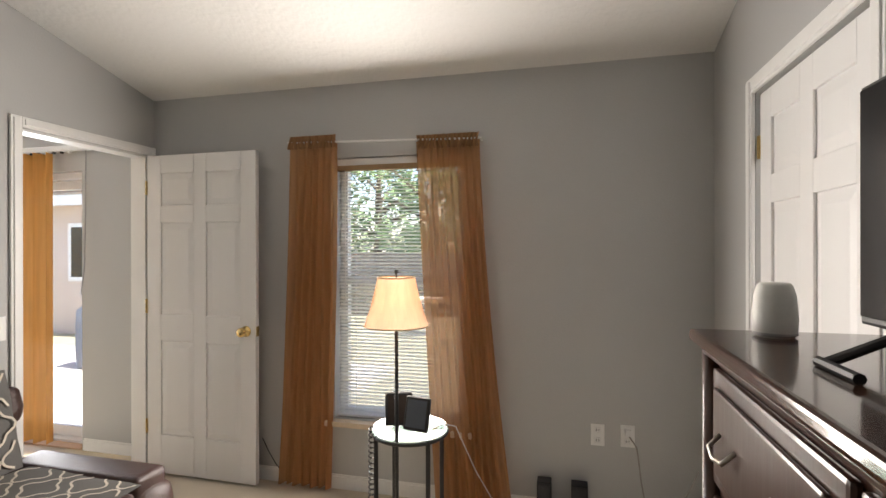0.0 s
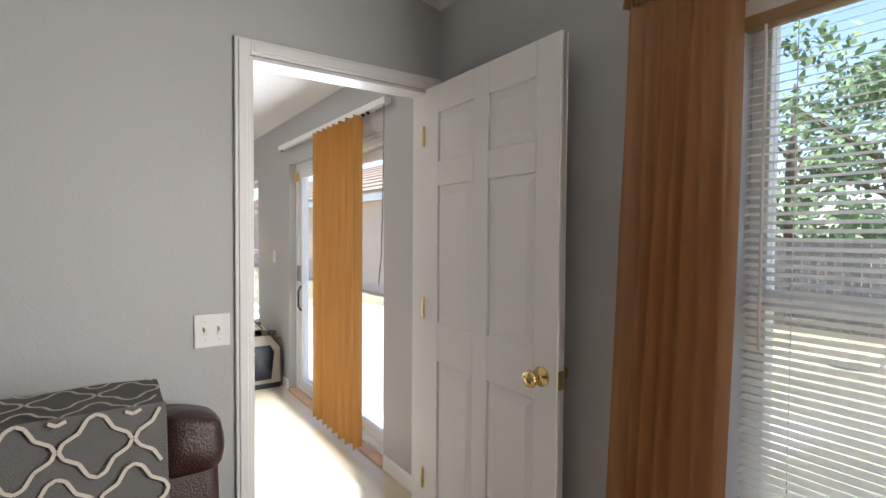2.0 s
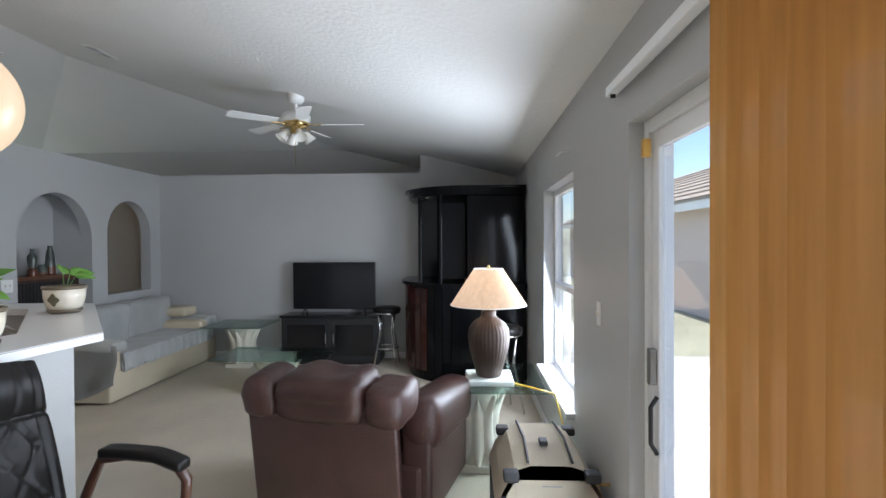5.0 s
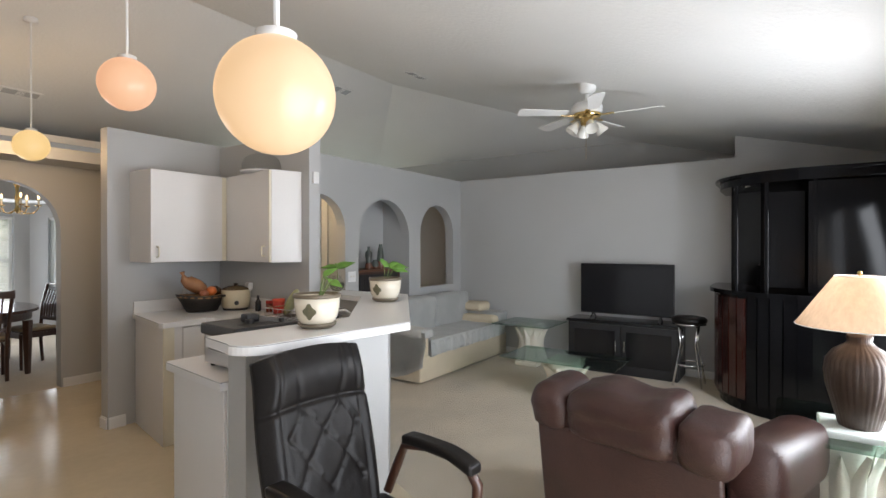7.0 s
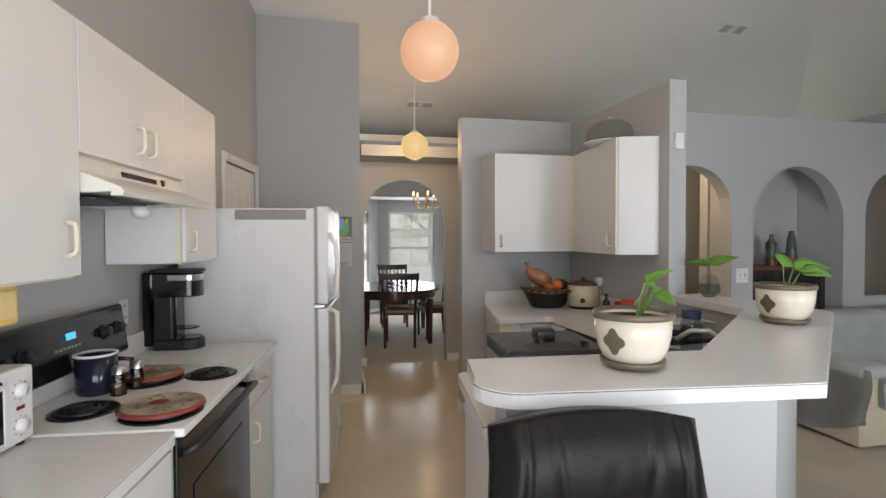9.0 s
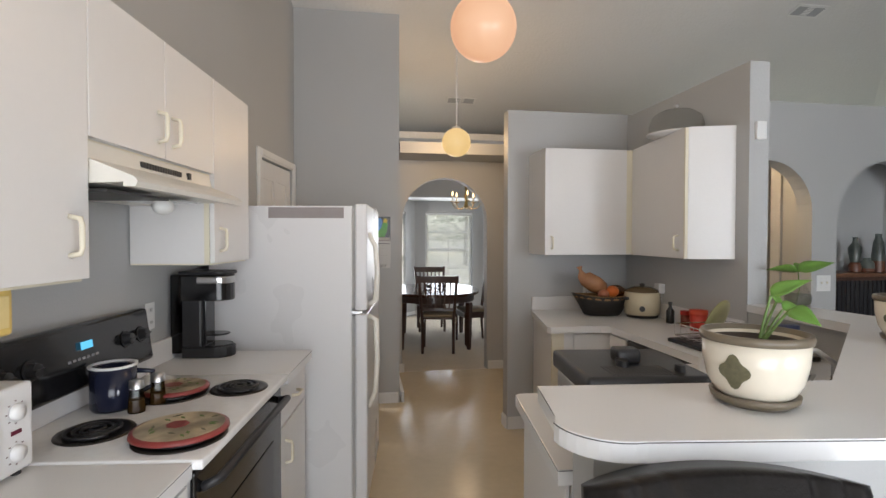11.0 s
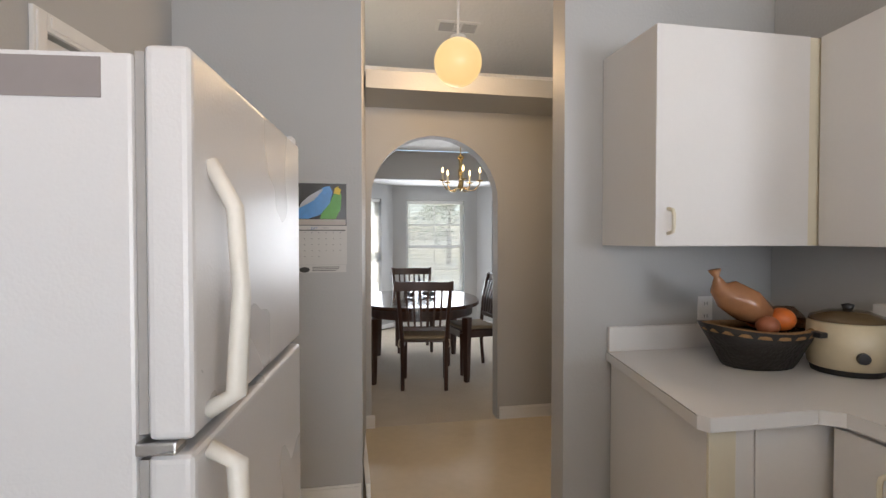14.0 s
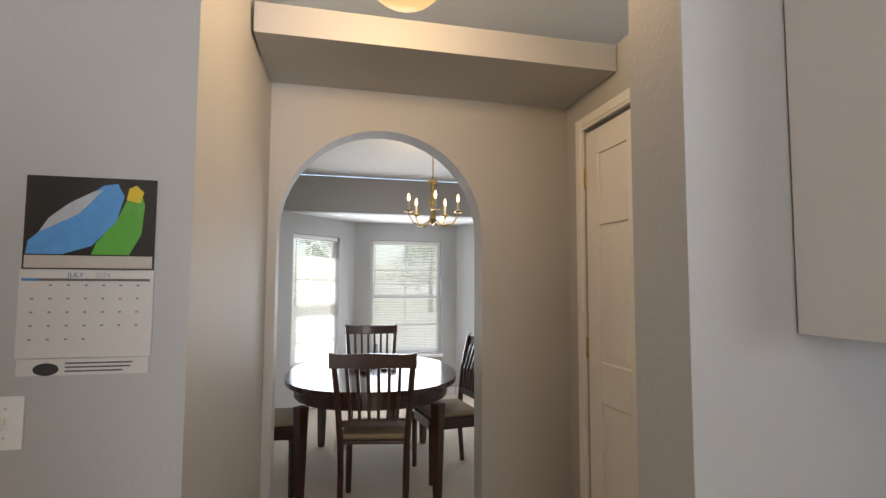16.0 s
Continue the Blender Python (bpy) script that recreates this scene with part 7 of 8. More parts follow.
part("body", lathe([(0.108, 0.02), (0.118, 0.03), (0.122, 0.10), (0.118, 0.175), (0.11, 0.18), (0, 0.18)], 36), material("cream_enamel", (0.60, 0.52, 0.36), 0.3), cp, "", True)
part("lid", lathe([(0.115, 0.18), (0.11, 0.195), (0.06, 0.215), (0, 0.22)], 36), material("brown_glass_lid", (0.12, 0.08, 0.04), 0.12), cp, "brown lid", True)
part("lid_knob", lathe([(0.015, 0.22), (0.02, 0.235), (0, 0.24)], 14), BLACKPLASTIC, cp, "", True)
k = lathe([(0.0, 0.014), (0.018, 0.012), (0.02, 0)], 16)
k.transform(pose(0.06, 0.105, 0.07, -90, 0, -30))
part("dial", k, BLACKPLASTIC, cp, "black dial")
for s in (-1, 1):
    part("side_handle", box(s * 0.13 - 0.018, s * 0.13 + 0.018, -0.03, 0.03, 0.125, 0.145, 0.006), BLACKPLASTIC, cp)
b = thing("oil_bottle", "small dark glass bottle on the counter", "bottle", pose(-5.14, -1.70, 0.931))
part("glass", lathe([(0, 0), (0.024, 0), (0.026, 0.01), (0.026, 0.08), (0.01, 0.105), (0.01, 0.13), (0, 0.13)], 18), material("dark_glass", (0.02, 0.02, 0.02), 0.1), b, "", True)
part("cap", lathe([(0.012, 0.118), (0.012, 0.14), (0, 0.14)], 12), BLACKPLASTIC, b)
b = thing("spice_jar", "red-capped spice jar on the counter", "jar", pose(-5.16, -1.57, 0.931))
part("glass", lathe([(0, 0), (0.028, 0), (0.028, 0.075), (0, 0.075)], 18), material("spice_fill", (0.22, 0.05, 0.03), 0.25), b, "", True)
part("lid", lathe([(0.03, 0.075), (0.03, 0.10), (0, 0.10)], 18), material("red_lid", (0.5, 0.03, 0.02), 0.35), b, "red lid")
b = thing("red_tub", "red plastic tub with white label", "tub", pose(-5.15, -1.43, 0.931))
part("tub", lathe([(0, 0), (0.045, 0), (0.05, 0.10), (0, 0.10)], 24), material("red_plastic", (0.55, 0.04, 0.02), 0.35), b, "", True)
part("lid", lathe([(0.053, 0.10), (0.053, 0.125), (0, 0.127)], 24), material("orange_red_lid", (0.62, 0.07, 0.03), 0.35), b, "", True)
bd = thing("wall_adapter", "white plug adapter in the kitchen outlet", "adapter", pose(-5.223, -1.93, 1.13))
part("case", box(-0.008, 0.04, -0.03, 0.03, -0.03, 0.04, 0.006), LAMINATE, bd)


def dish_rack(at):
    r = thing("dish_rack", "wire dish rack on a black drip tray with dishes", "dish rack", at)
    W, L = 0.17, 0.25
    part("drip_tray", box(-W - 0.03, W + 0.03, -L - 0.02, L + 0.02, 0, 0.022, 0.008), BLACKPLASTIC, r, "black drip tray")
    for z in (0.04, 0.10):
        part("rail", tube([(-W, -L, z), (W, -L, z), (W, L, z), (-W, L, z)], 0.003, 6, closed=True), CHROME, r)
    for i in range(11):
        y = -L + 2 * L * i / 10
        part("wire", tube([(-W, y, 0.10), (-W, y, 0.03), (W, y, 0.03), (W, y, 0.10)], 0.0015, 5), STEEL, r)
    bm = lathe([(0, 0.012), (0.06, 0.004), (0.11, 0.018), (0.112, 0.022), (0.06, 0.010), (0, 0.018)], 32)
    bm.transform(pose(-0.02, -0.14, 0.125, 68, 0, 25))
    part("plate", bm, material("olive_plate", (0.36, 0.33, 0.16), 0.3, grain=14, vary=0.35), r, "olive patterned plate", True)
    part("rolled_towel", tube([(-0.12, 0.10, 0.07), (0.15, 0.12, 0.07)], 0.038, 16), material("white_towel", (0.72, 0.71, 0.68), 0.95, grain=120, vary=0.08, bump=0.4), r, "white rolled towel", True)
    part("carrot_peel", tube([(-0.10, 0.0, 0.055), (0.02, 0.02, 0.06)], [0.018, 0.008], 10), material("orange_skin", (0.6, 0.2, 0.06), 0.5), r, "orange handle", True)
    part("dark_pan", lathe([(0, 0.03), (0.08, 0.03), (0.095, 0.075), (0.09, 0.075), (0.076, 0.036), (0, 0.036)], 28, (0.03, 0.17, 0.0)), BLACKPLASTIC, r, "dark pan", True)
    return r


dish_rack(pose(-4.98, -0.90, 0.931, 0, 0, 2))
mj = thing("mason_jar", "glass jar with dark blue lid on the counter", "jar", pose(-4.88, -0.50, 0.931))
part("glass", lathe([(0, 0), (0.045, 0), (0.05, 0.02), (0.05, 0.13), (0.04, 0.155), (0.04, 0.165)], 28), glass_material("jar_glass", (0.8, 0.85, 0.9), see=0.8), mj, "", True)
part("lid", lathe([(0.043, 0.16), (0.045, 0.20), (0, 0.202)], 24), material("navy_lid", (0.02, 0.03, 0.09), 0.3), mj, "navy lid", True)
fc = thing("kitchen_faucet", "curved steel kitchen faucet at the corner sink", "faucet", pose(-4.81, -0.22, 0.931, 0, 0, 40))
part("base", lathe([(0.028, 0), (0.026, 0.02), (0.016, 0.03), (0.014, 0.05)], 18), STEEL, fc, "", True)
part("spout", tube([(0, 0, 0.03), (0, 0, 0.11), (0.02, -0.05, 0.15), (0.03, -0.12, 0.145), (0.035, -0.18, 0.10)], 0.011, 10), STEEL, fc, "", True)
sk = thing("corner_sink", "steel sink basin set in the corner counter", "sink", pose(-4.68, -0.42, 0.9315, 0, 0, 40))
part("rim", tube([(-0.22, -0.16, 0.002), (0.22, -0.16, 0.002), (0.22, 0.16, 0.002), (-0.22, 0.16, 0.002)], 0.006, 8, closed=True), STEEL, sk)
part("basin", box(-0.21, 0.21, -0.15, 0.15, 0.0005, 0.003), material("dark_steel_basin", (0.22, 0.22, 0.22), 0.3, 0.9), sk)


def office_chair(at):
    """Faces +y; origin on the floor."""
    c = thing("office_chair", "black tufted leather office chair with wooden arms", "office chair", at)
    for i in range(5):
        a = radians(72 * i + 10)
        leg = part("base_leg", tube([(0, 0, 0.11), (0.16 * math.cos(a), 0.16 * math.sin(a), 0.10), (0.30 * math.cos(a), 0.30 * math.sin(a), 0.075)], [0.03, 0.025, 0.016], 8), DARKWOOD, c, "", True)
        part("caster", ball(0.028, (0.30 * math.cos(a), 0.30 * math.sin(a), 0.028), 14, 10), BLACKPLASTIC, leg, "", True)
    part("gas_lift", tube([(0, 0, 0.09), (0, 0, 0.40)], 0.025, 12), BLACKPLASTIC, c)
    part("seat", box(-0.26, 0.26, -0.24, 0.27, 0.40, 0.50, 0.045, None, 4), LEATHER_BLACK, c, "padded black seat", True)
    # tufted back
    bm = bmesh.new()
    W, Hh, nx, nz = 0.25, 0.62, 72, 96
    buttons = [(x, z) for z, xs_ in ((0.41, (-0.085, 0.085)), (0.32, (-0.145, 0.0, 0.145)), (0.22, (-0.085, 0.085)), (0.12, (-0.145, 0.0, 0.145))) for x in xs_]
    folds = [(p, q) for k, p in enumerate(buttons) for q in buttons[k + 1:] if 0.04 < abs(p[1] - q[1]) < 0.13 and abs(p[0] - q[0]) < 0.1]
    folds = [((a[0], a[1]), (a[0] + 0.4 * (b[0] - a[0]), a[1] + 0.4 * (b[1] - a[1]))) for p, q in folds for a, b in ((p, q), (q, p))]
    folds += [((sx * 0.085, 0.41), (sx * 0.115, Hh)) for sx in (-1, 1)]
    seam = [((-W, 0.425), (W, 0.425))]

    def groove(x, z, lines, depth, width):
        d = 0.0
        for (ax, az), (bx, bz) in lines:
            lx, lz = bx - ax, bz - az
            t_ = max(0.0, min(1.0, ((x - ax) * lx + (z - az) * lz) / (lx * lx + lz * lz)))
            d = max(d, math.exp(-((x - ax - t_ * lx) ** 2 + (z - az - t_ * lz) ** 2) / width ** 2))
        return depth * d

    front, back = [], []
    for j in range(nz + 1):
        fr_, bk = [], []
        for i in range(nx + 1):
            u, v_ = -1 + 2 * i / nx, j / nz
            z = v_ * Hh
            w = W * (0.95 + 0.05 * math.sin(math.pi * min(1, v_ * 1.15)))
            x = u * w
            edge = 1 - abs(u) ** 6
            y = 0.05 * edge + 0.018 + 0.014 * math.exp(-((abs(u) - 0.82) / 0.13) ** 2)
            if z > 0.44:
                y += 0.026 * math.sin(math.pi * (z - 0.44) / (Hh - 0.44)) * edge
            y -= groove(x, z, folds, 0.006, 0.010) + groove(x, z, seam, 0.012, 0.009) + groove(x, z, [(p, (p[0], p[1] + 0.001)) for p in buttons], 0.008, 0.016)
            y -= 0.008 * math.exp(-((abs(u) - 0.70) / 0.03) ** 2) + 0.0016 * noise.noise(Vector((x * 30, z * 18, 1.7)))
            zz = z + 0.03 * (1 - u * u) * v_
            fr_.append(bm.verts.new((x, y, zz)))
            bk.append(bm.verts.new((x, -0.04 * (1 - abs(u) ** 4), zz)))
        front.append(fr_), back.append(bk)
    for g, fl in ((front, False), (back, True)):
        for a, b in zip(g, g[1:]):
            for i in range(nx):
                q = (a[i], a[i + 1], b[i + 1], b[i])
                bm.faces.new(q[::-1] if fl else q)
    for i in range(nx):
        bm.faces.new((front[0][i + 1], front[0][i], back[0][i], back[0][i + 1])), bm.faces.new((front[-1][i], front[-1][i + 1], back[-1][i + 1], back[-1][i]))
    for j in range(nz):
        bm.faces.new((front[j][0], front[j + 1][0], back[j + 1][0], back[j][0])), bm.faces.new((front[j + 1][nx], front[j][nx], back[j][nx], back[j + 1][nx]))
    M = pose(0, -0.25, 0.47, 14)
    bm.transform(M)
    bk = part("backrest", bm, LEATHER_BLACK, c, "tufted black leather backrest", True)
    for bx, bz in buttons:
        q = ball(0.007, (bx, 0.046, bz + 0.02), 10, 6)
        q.transform(M)
        part("button", q, LEATHER_BLACK, bk, "", True)
    for s in (-1, 1):
        pad = box(s * 0.292 - 0.036, s * 0.292 + 0.036, -0.13, 0.23, 0.715, 0.755, 0.018, None, 4)
        bmesh.ops.subdivide_edges(pad, edges=[e for e in pad.edges if e.calc_length() > 0.2], cuts=7, use_grid_fill=True)
        for v_ in pad.verts:
            v_.co.z -= 0.9 * max(0, v_.co.y - 0.08) ** 1.7 + 0.4 * max(0, -0.04 - v_.co.y) ** 1.7
        arm = part("arm", tube([(s * 0.25, -0.20, 0.50), (s * 0.295, -0.19, 0.60), (s * 0.292, -0.14, 0.695), (s * 0.292, -0.02, 0.718), (s * 0.292, 0.10, 0.716), (s * 0.292, 0.20, 0.69), (s * 0.292, 0.235, 0.65), (s * 0.305, 0.22, 0.57), (s * 0.285, 0.15, 0.48), (s * 0.26, 0.05, 0.43)], [0.018, 0.02, 0.018, 0.017, 0.017, 0.019, 0.021, 0.02, 0.018, 0.016], 12), DARKWOOD, c, "curved dark wooden arm", True)
        part("arm_pad", pad, LEATHER_BLACK, arm, "black padded arm top", True)
    return c


office_chair(pose(-3.69, 0.965, 0, 0, 0, -8))

# globe pendants
GLOBE_A = opal("amber_lit_globe", (0.19, 0.115, 0.052), 1.35)
GLOBE_B = opal("peach_lit_globe", (0.27, 0.13, 0.065), 1.0)
GLOBE_C = opal("yellow_lit_globe", (0.30, 0.20, 0.075), 1.0)


def globe(label, x, y, z, r, mat, watts):
    g = thing("globe_pendant", label, "pendant lamp", pose(x, y, z), group="globe pendants")
    part("globe", ball(r, (0, 0, 0), 48, 24), mat, g, "", True).visible_shadow = False
    top = roof_z(x, y) - z
    part("fitter", lathe([(0.04, r - 0.012), (0.045, r + 0.01), (0.012, r + 0.02)], 18), TRIM, g, "", True)
    part("rod", tube([(0, 0, r + 0.01), (0, 0, top)], 0.007, 8), TRIM, g, "thin white rod")
    part("canopy", lathe([(0.055, top + 0.01), (0.055, top - 0.02), (0.01, top - 0.03)], 18), TRIM, g, "", True)
    b_ = bulb("globe_light", (x, y, z), watts, 0.06, (1.0, 0.66, 0.34))
    return g


globe("large lit cream glass globe pendant on a white rod", -3.12, 1.205, 1.834, 0.129, GLOBE_A, 1.3)
globe("lit peach glass globe pendant on a white rod", -3.625, -0.66, 2.335, 0.133, GLOBE_B, 3.5)
globe("lit yellow glass globe pendant in the hall", -3.995, -3.28, 2.38, 0.133, GLOBE_C, 6)

# calendar
cal = thing("wall_calendar", "wall calendar for July with a bright picture page", "calendar", pose(-3.245, -3.2085, 0, 0, 0, 180))
CW = 0.135
PAPER = material("calendar_paper", (0.62, 0.61, 0.59), 0.6, grain=30, vary=0.02)
part("backing_page", box(-CW - 0.004, CW, -0.003, -0.0005, 1.465, 1.683), material("dark_photo_ground", (0.025, 0.024, 0.022), 0.25, grain=6, vary=0.4), cal, "dark glossy picture page")
part("perch_bar", box(-CW, CW - 0.004, -0.004, -0.003, 1.468, 1.497), material("pale_perch", (0.50, 0.46, 0.42), 0.4, grain=20, vary=0.1), cal, "pale bar in the picture")
for nm, c0, col, pts in (("blue_shape", (0.0, 0.0), (0.10, 0.32, 0.68), [(-0.134, 1.50), (-0.06, 1.50), (0.0, 1.52), (0.05, 1.58), (0.065, 1.64), (0.05, 1.67), (0.02, 1.665), (-0.01, 1.64), (-0.06, 1.60), (-0.13, 1.53)]),
                         ("green_shape", (0, 0), (0.10, 0.38, 0.05), [(0.0, 1.50), (0.08, 1.50), (0.105, 1.55), (0.11, 1.62), (0.10, 1.655), (0.07, 1.63), (0.05, 1.58), (0.01, 1.53)]),
                         ("yellow_shape", (0, 0), (0.68, 0.52, 0.03), [(0.07, 1.632), (0.10, 1.625), (0.107, 1.652), (0.09, 1.668), (0.075, 1.66)]),
                         ("grey_shape", (0, 0), (0.45, 0.48, 0.52), [(-0.11, 1.55), (-0.03, 1.595), (0.02, 1.655), (0.0, 1.65), (-0.05, 1.62), (-0.09, 1.585)])):
    part(nm, slab([(x, -0.0032 - 0.0004 * (nm in ("yellow_shape", "grey_shape")), z) for x, z in pts], 0.0003, "y"), material(nm + "_print", col, 0.3, grain=40, vary=0.2), cal)
part("date_page", box(-CW - 0.006, CW + 0.002, -0.005, -0.0008, 1.262, 1.463), PAPER, cal, "white date page")
part("header_band", box(-CW + 0.03, CW - 0.006, -0.0056, -0.005, 1.4375, 1.4435), material("grey_header", (0.12, 0.12, 0.12), 0.6), cal)
part("header_band_blue", box(-CW - 0.002, -CW + 0.03, -0.0056, -0.005, 1.4375, 1.4435), material("blue_header", (0.05, 0.25, 0.55), 0.6), cal)
for r in range(5):
    for q in range(7):
        if (r == 0 and q == 0) or (r == 4 and q > 3):
            continue
        x, z = -CW + 0.018 + q * 0.0362, 1.428 - r * 0.031
        part("date_mark", box(x, x + 0.006, -0.0055, -0.005, z - 0.002, z + 0.0018), material("grey_ink", (0.22, 0.22, 0.22), 0.7), cal)


def lettering(text, size, at, mat, parent, name="lettering"):
    cu = bpy.data.curves.new(name, "FONT")
    cu.body, cu.size, cu.align_x, cu.extrude = text, size, "CENTER", 0.0002
    ob = new("text", cu)
    me = bpy.data.meshes.new_from_object(ob)
    bpy.data.objects.remove(ob)
    me.transform(at)
    me.materials.append(mat)
    o = new(name, me)
    o.parent = parent
    return o


lettering("JULY", 0.016, pose(-0.028, -0.0053, 1.4465, 90), material("blue_ink", (0.03, 0.16, 0.42), 0.6), cal)
lettering("2024", 0.016, pose(0.028, -0.0053, 1.4465, 90), material("pale_grey_ink", (0.35, 0.36, 0.38), 0.6), cal)
part("footer_strip", box(-CW - 0.002, CW - 0.002, -0.0045, -0.0008, 1.222, 1.260), PAPER, cal, "white footer strip")
part("footer_emblem", lathe([(0, 0), (0.026, 0), (0.026, 0.0005), (0, 0.0005)], 20), material("black_ink", (0.03, 0.03, 0.03), 0.6), cal).matrix_basis = pose(-0.078, -0.0046, 1.236, 90) @ Matrix.Diagonal((1, 0.55, 1, 1))
for x0, x1, z in ((-0.04, 0.10, 1.249), (-0.04, 0.095, 1.240), (-0.04, 0.08, 1.231)):
    part("footer_line", box(x0, x1, -0.005, -0.0045, z - 0.0018, z + 0.0018), material("dark_print", (0.1, 0.1, 0.1), 0.6), cal)
nl = thing("wall_nail", "small nail and mark on the grey wall", "nail", pose(-2.72, -3.2095, 1.29))
part("shank", tube([(0, 0, 0), (0, 0.012, 0.002)], 0.003, 6), STEEL, nl)
part("mark", box(-0.002, 0.002, 0.0, 0.001, 0.06, 0.12), material("dark_scuff", (0.1, 0.1, 0.1), 0.8), nl)
# ---- dining room ----
PADCLOTH = material("tan_seat_pad", (0.34, 0.27, 0.18), 0.9, grain=200, vary=0.12, bump=0.4, bump_scale=220)
dt = thing("dining_table", "dark cherry oval dining table with polished top", "dining table", pose(-4.145, -5.89, 0, 0, 0, -6))
oval = [(0.64 * abs(math.cos(a)) ** 0.85 * (1 if math.cos(a) > 0 else -1), 0.82 * abs(math.sin(a)) ** 0.85 * (1 if math.sin(a) > 0 else -1)) for a in [2 * math.pi * i / 64 for i in range(64)]]
part("tabletop", prism(oval, 0.725, 0.76, None, 0.01), TABLEWOOD, dt, "polished oval top")
part("apron", prism([(x * 0.9, y * 0.92) for x, y in oval], 0.63, 0.725), DARKWOOD, dt)
for x in (-0.45, 0.45):
    for y in (-0.60, 0.60):
        part("leg", lathe([(0, 0), (0.028, 0), (0.032, 0.05), (0.045, 0.5), (0.05, 0.63), (0, 0.63)], 4, (x, y, 0)), DARKWOOD, dt, "tapered square leg")


def dining_chair(at):
    """Back at +y side, faces -y."""
    c = thing("dining_chair", "dark cherry slat-back dining chair with cream seat pad", "dining chair", at, group="chairs round the dining table")
    for s in (-1, 1):
        part("back_leg", tube([(s * 0.20, 0.22, 0), (s * 0.20, 0.20, 0.25), (s * 0.205, 0.20, 0.45), (s * 0.225, 0.235, 0.75), (s * 0.245, 0.30, 1.0)], [0.019, 0.021, 0.022, 0.021, 0.018], 6), DARKWOOD, c)
        part("front_leg", lathe([(0, 0), (0.018, 0), (0.024, 0.43), (0, 0.43)], 4, (s * 0.20, -0.19, 0)), DARKWOOD, c)
        part("side_rail", box(s * 0.2 - 0.012, s * 0.2 + 0.012, -0.18, 0.19, 0.38, 0.44, 0.003), DARKWOOD, c)
    part("seat", box(-0.225, 0.225, -0.215, 0.20, 0.44, 0.462, 0.008), DARKWOOD, c)
    part("seat_pad", box(-0.21, 0.21, -0.205, 0.185, 0.462, 0.50, 0.018, None, 3), PADCLOTH, c, "cream tied seat pad", True)
    part("front_rail", box(-0.18, 0.18, -0.205, -0.185, 0.38, 0.44, 0.003), DARKWOOD, c)
    part("lower_rail", box(-0.195, 0.195, 0.195, 0.215, 0.55, 0.59, 0.004), DARKWOOD, c)
    bm = bmesh.new()
    n = 12
    rows = []
    for i in range(n + 1):
        u = -1 + 2 * i / n
        x, yb, zt = u * 0.265, 0.295 + 0.018 * u * u, 1.0 + 0.012 * (1 - u * u) + 0.02 * abs(u) ** 6
        rows.append([bm.verts.new(p) for p in ((x, yb - 0.012, 0.925), (x, yb + 0.012, 0.925), (x, yb + 0.02, zt), (x, yb - 0.004, zt))])
    for a, b in zip(rows, rows[1:]):
        for k in range(4):
            bm.faces.new((a[k], a[(k + 1) % 4], b[(k + 1) % 4], b[k]))
    bm.faces.new(rows[0][::-1]), bm.faces.new(rows[-1])
    part("top_rail", bm, DARKWOOD, c, "curved top rail")
    for i in range(6):
        x = -0.155 + i * 0.062
        part("back_slat", tube([(x * 0.92, 0.205, 0.575), (x, 0.225, 0.75), (x * 1.05, 0.288, 0.94)], [0.013, 0.015, 0.013], 4), DARKWOOD, c)
    for s in (-1, 1):
        part("pad_tie", tube([(s * 0.205, 0.19, 0.485), (s * 0.23, 0.215, 0.47), (s * 0.235, 0.225, 0.42), (s * 0.225, 0.22, 0.40)], 0.005, 5), CREAMFABRIC, c)
    return c


ch = dining_chair(pose(-4.12, -5.27, 0, 0, 0, -10))
copy_thing(ch, pose(-4.22, -6.78, 0, 0, 0, 178))
copy_thing(ch, pose(-4.70, -5.72, 0, 0, 0, 98))
copy_thing(ch, pose(-3.40, -5.70, 0, 0, 0, -94))

cdl = thing("chandelier", "polished brass candle chandelier with lit bulbs", "chandelier", pose(-4.63, -5.95, 1.95))
part("column", lathe([(0, -0.03), (0.012, -0.02), (0.022, 0.0), (0.03, 0.03), (0.018, 0.06), (0.022, 0.12), (0.028, 0.18), (0.016, 0.24), (0.02, 0.30), (0.032, 0.33), (0.045, 0.345), (0.02, 0.36), (0.008, 0.38), (0, 0.38)], 20), BRASS, cdl, "turned brass column", True)
part("chain", tube([(0, 0, 0.38), (0, 0, 0.674)], 0.006, 6), BRASS, cdl)
part("ceiling_cup", lathe([(0.05, 0.674), (0.05, 0.66), (0.01, 0.64)], 18), BRASS, cdl, "", True)
FLAME = opal("candle_bulb_glow", (1.0, 0.62, 0.28), 2.5)
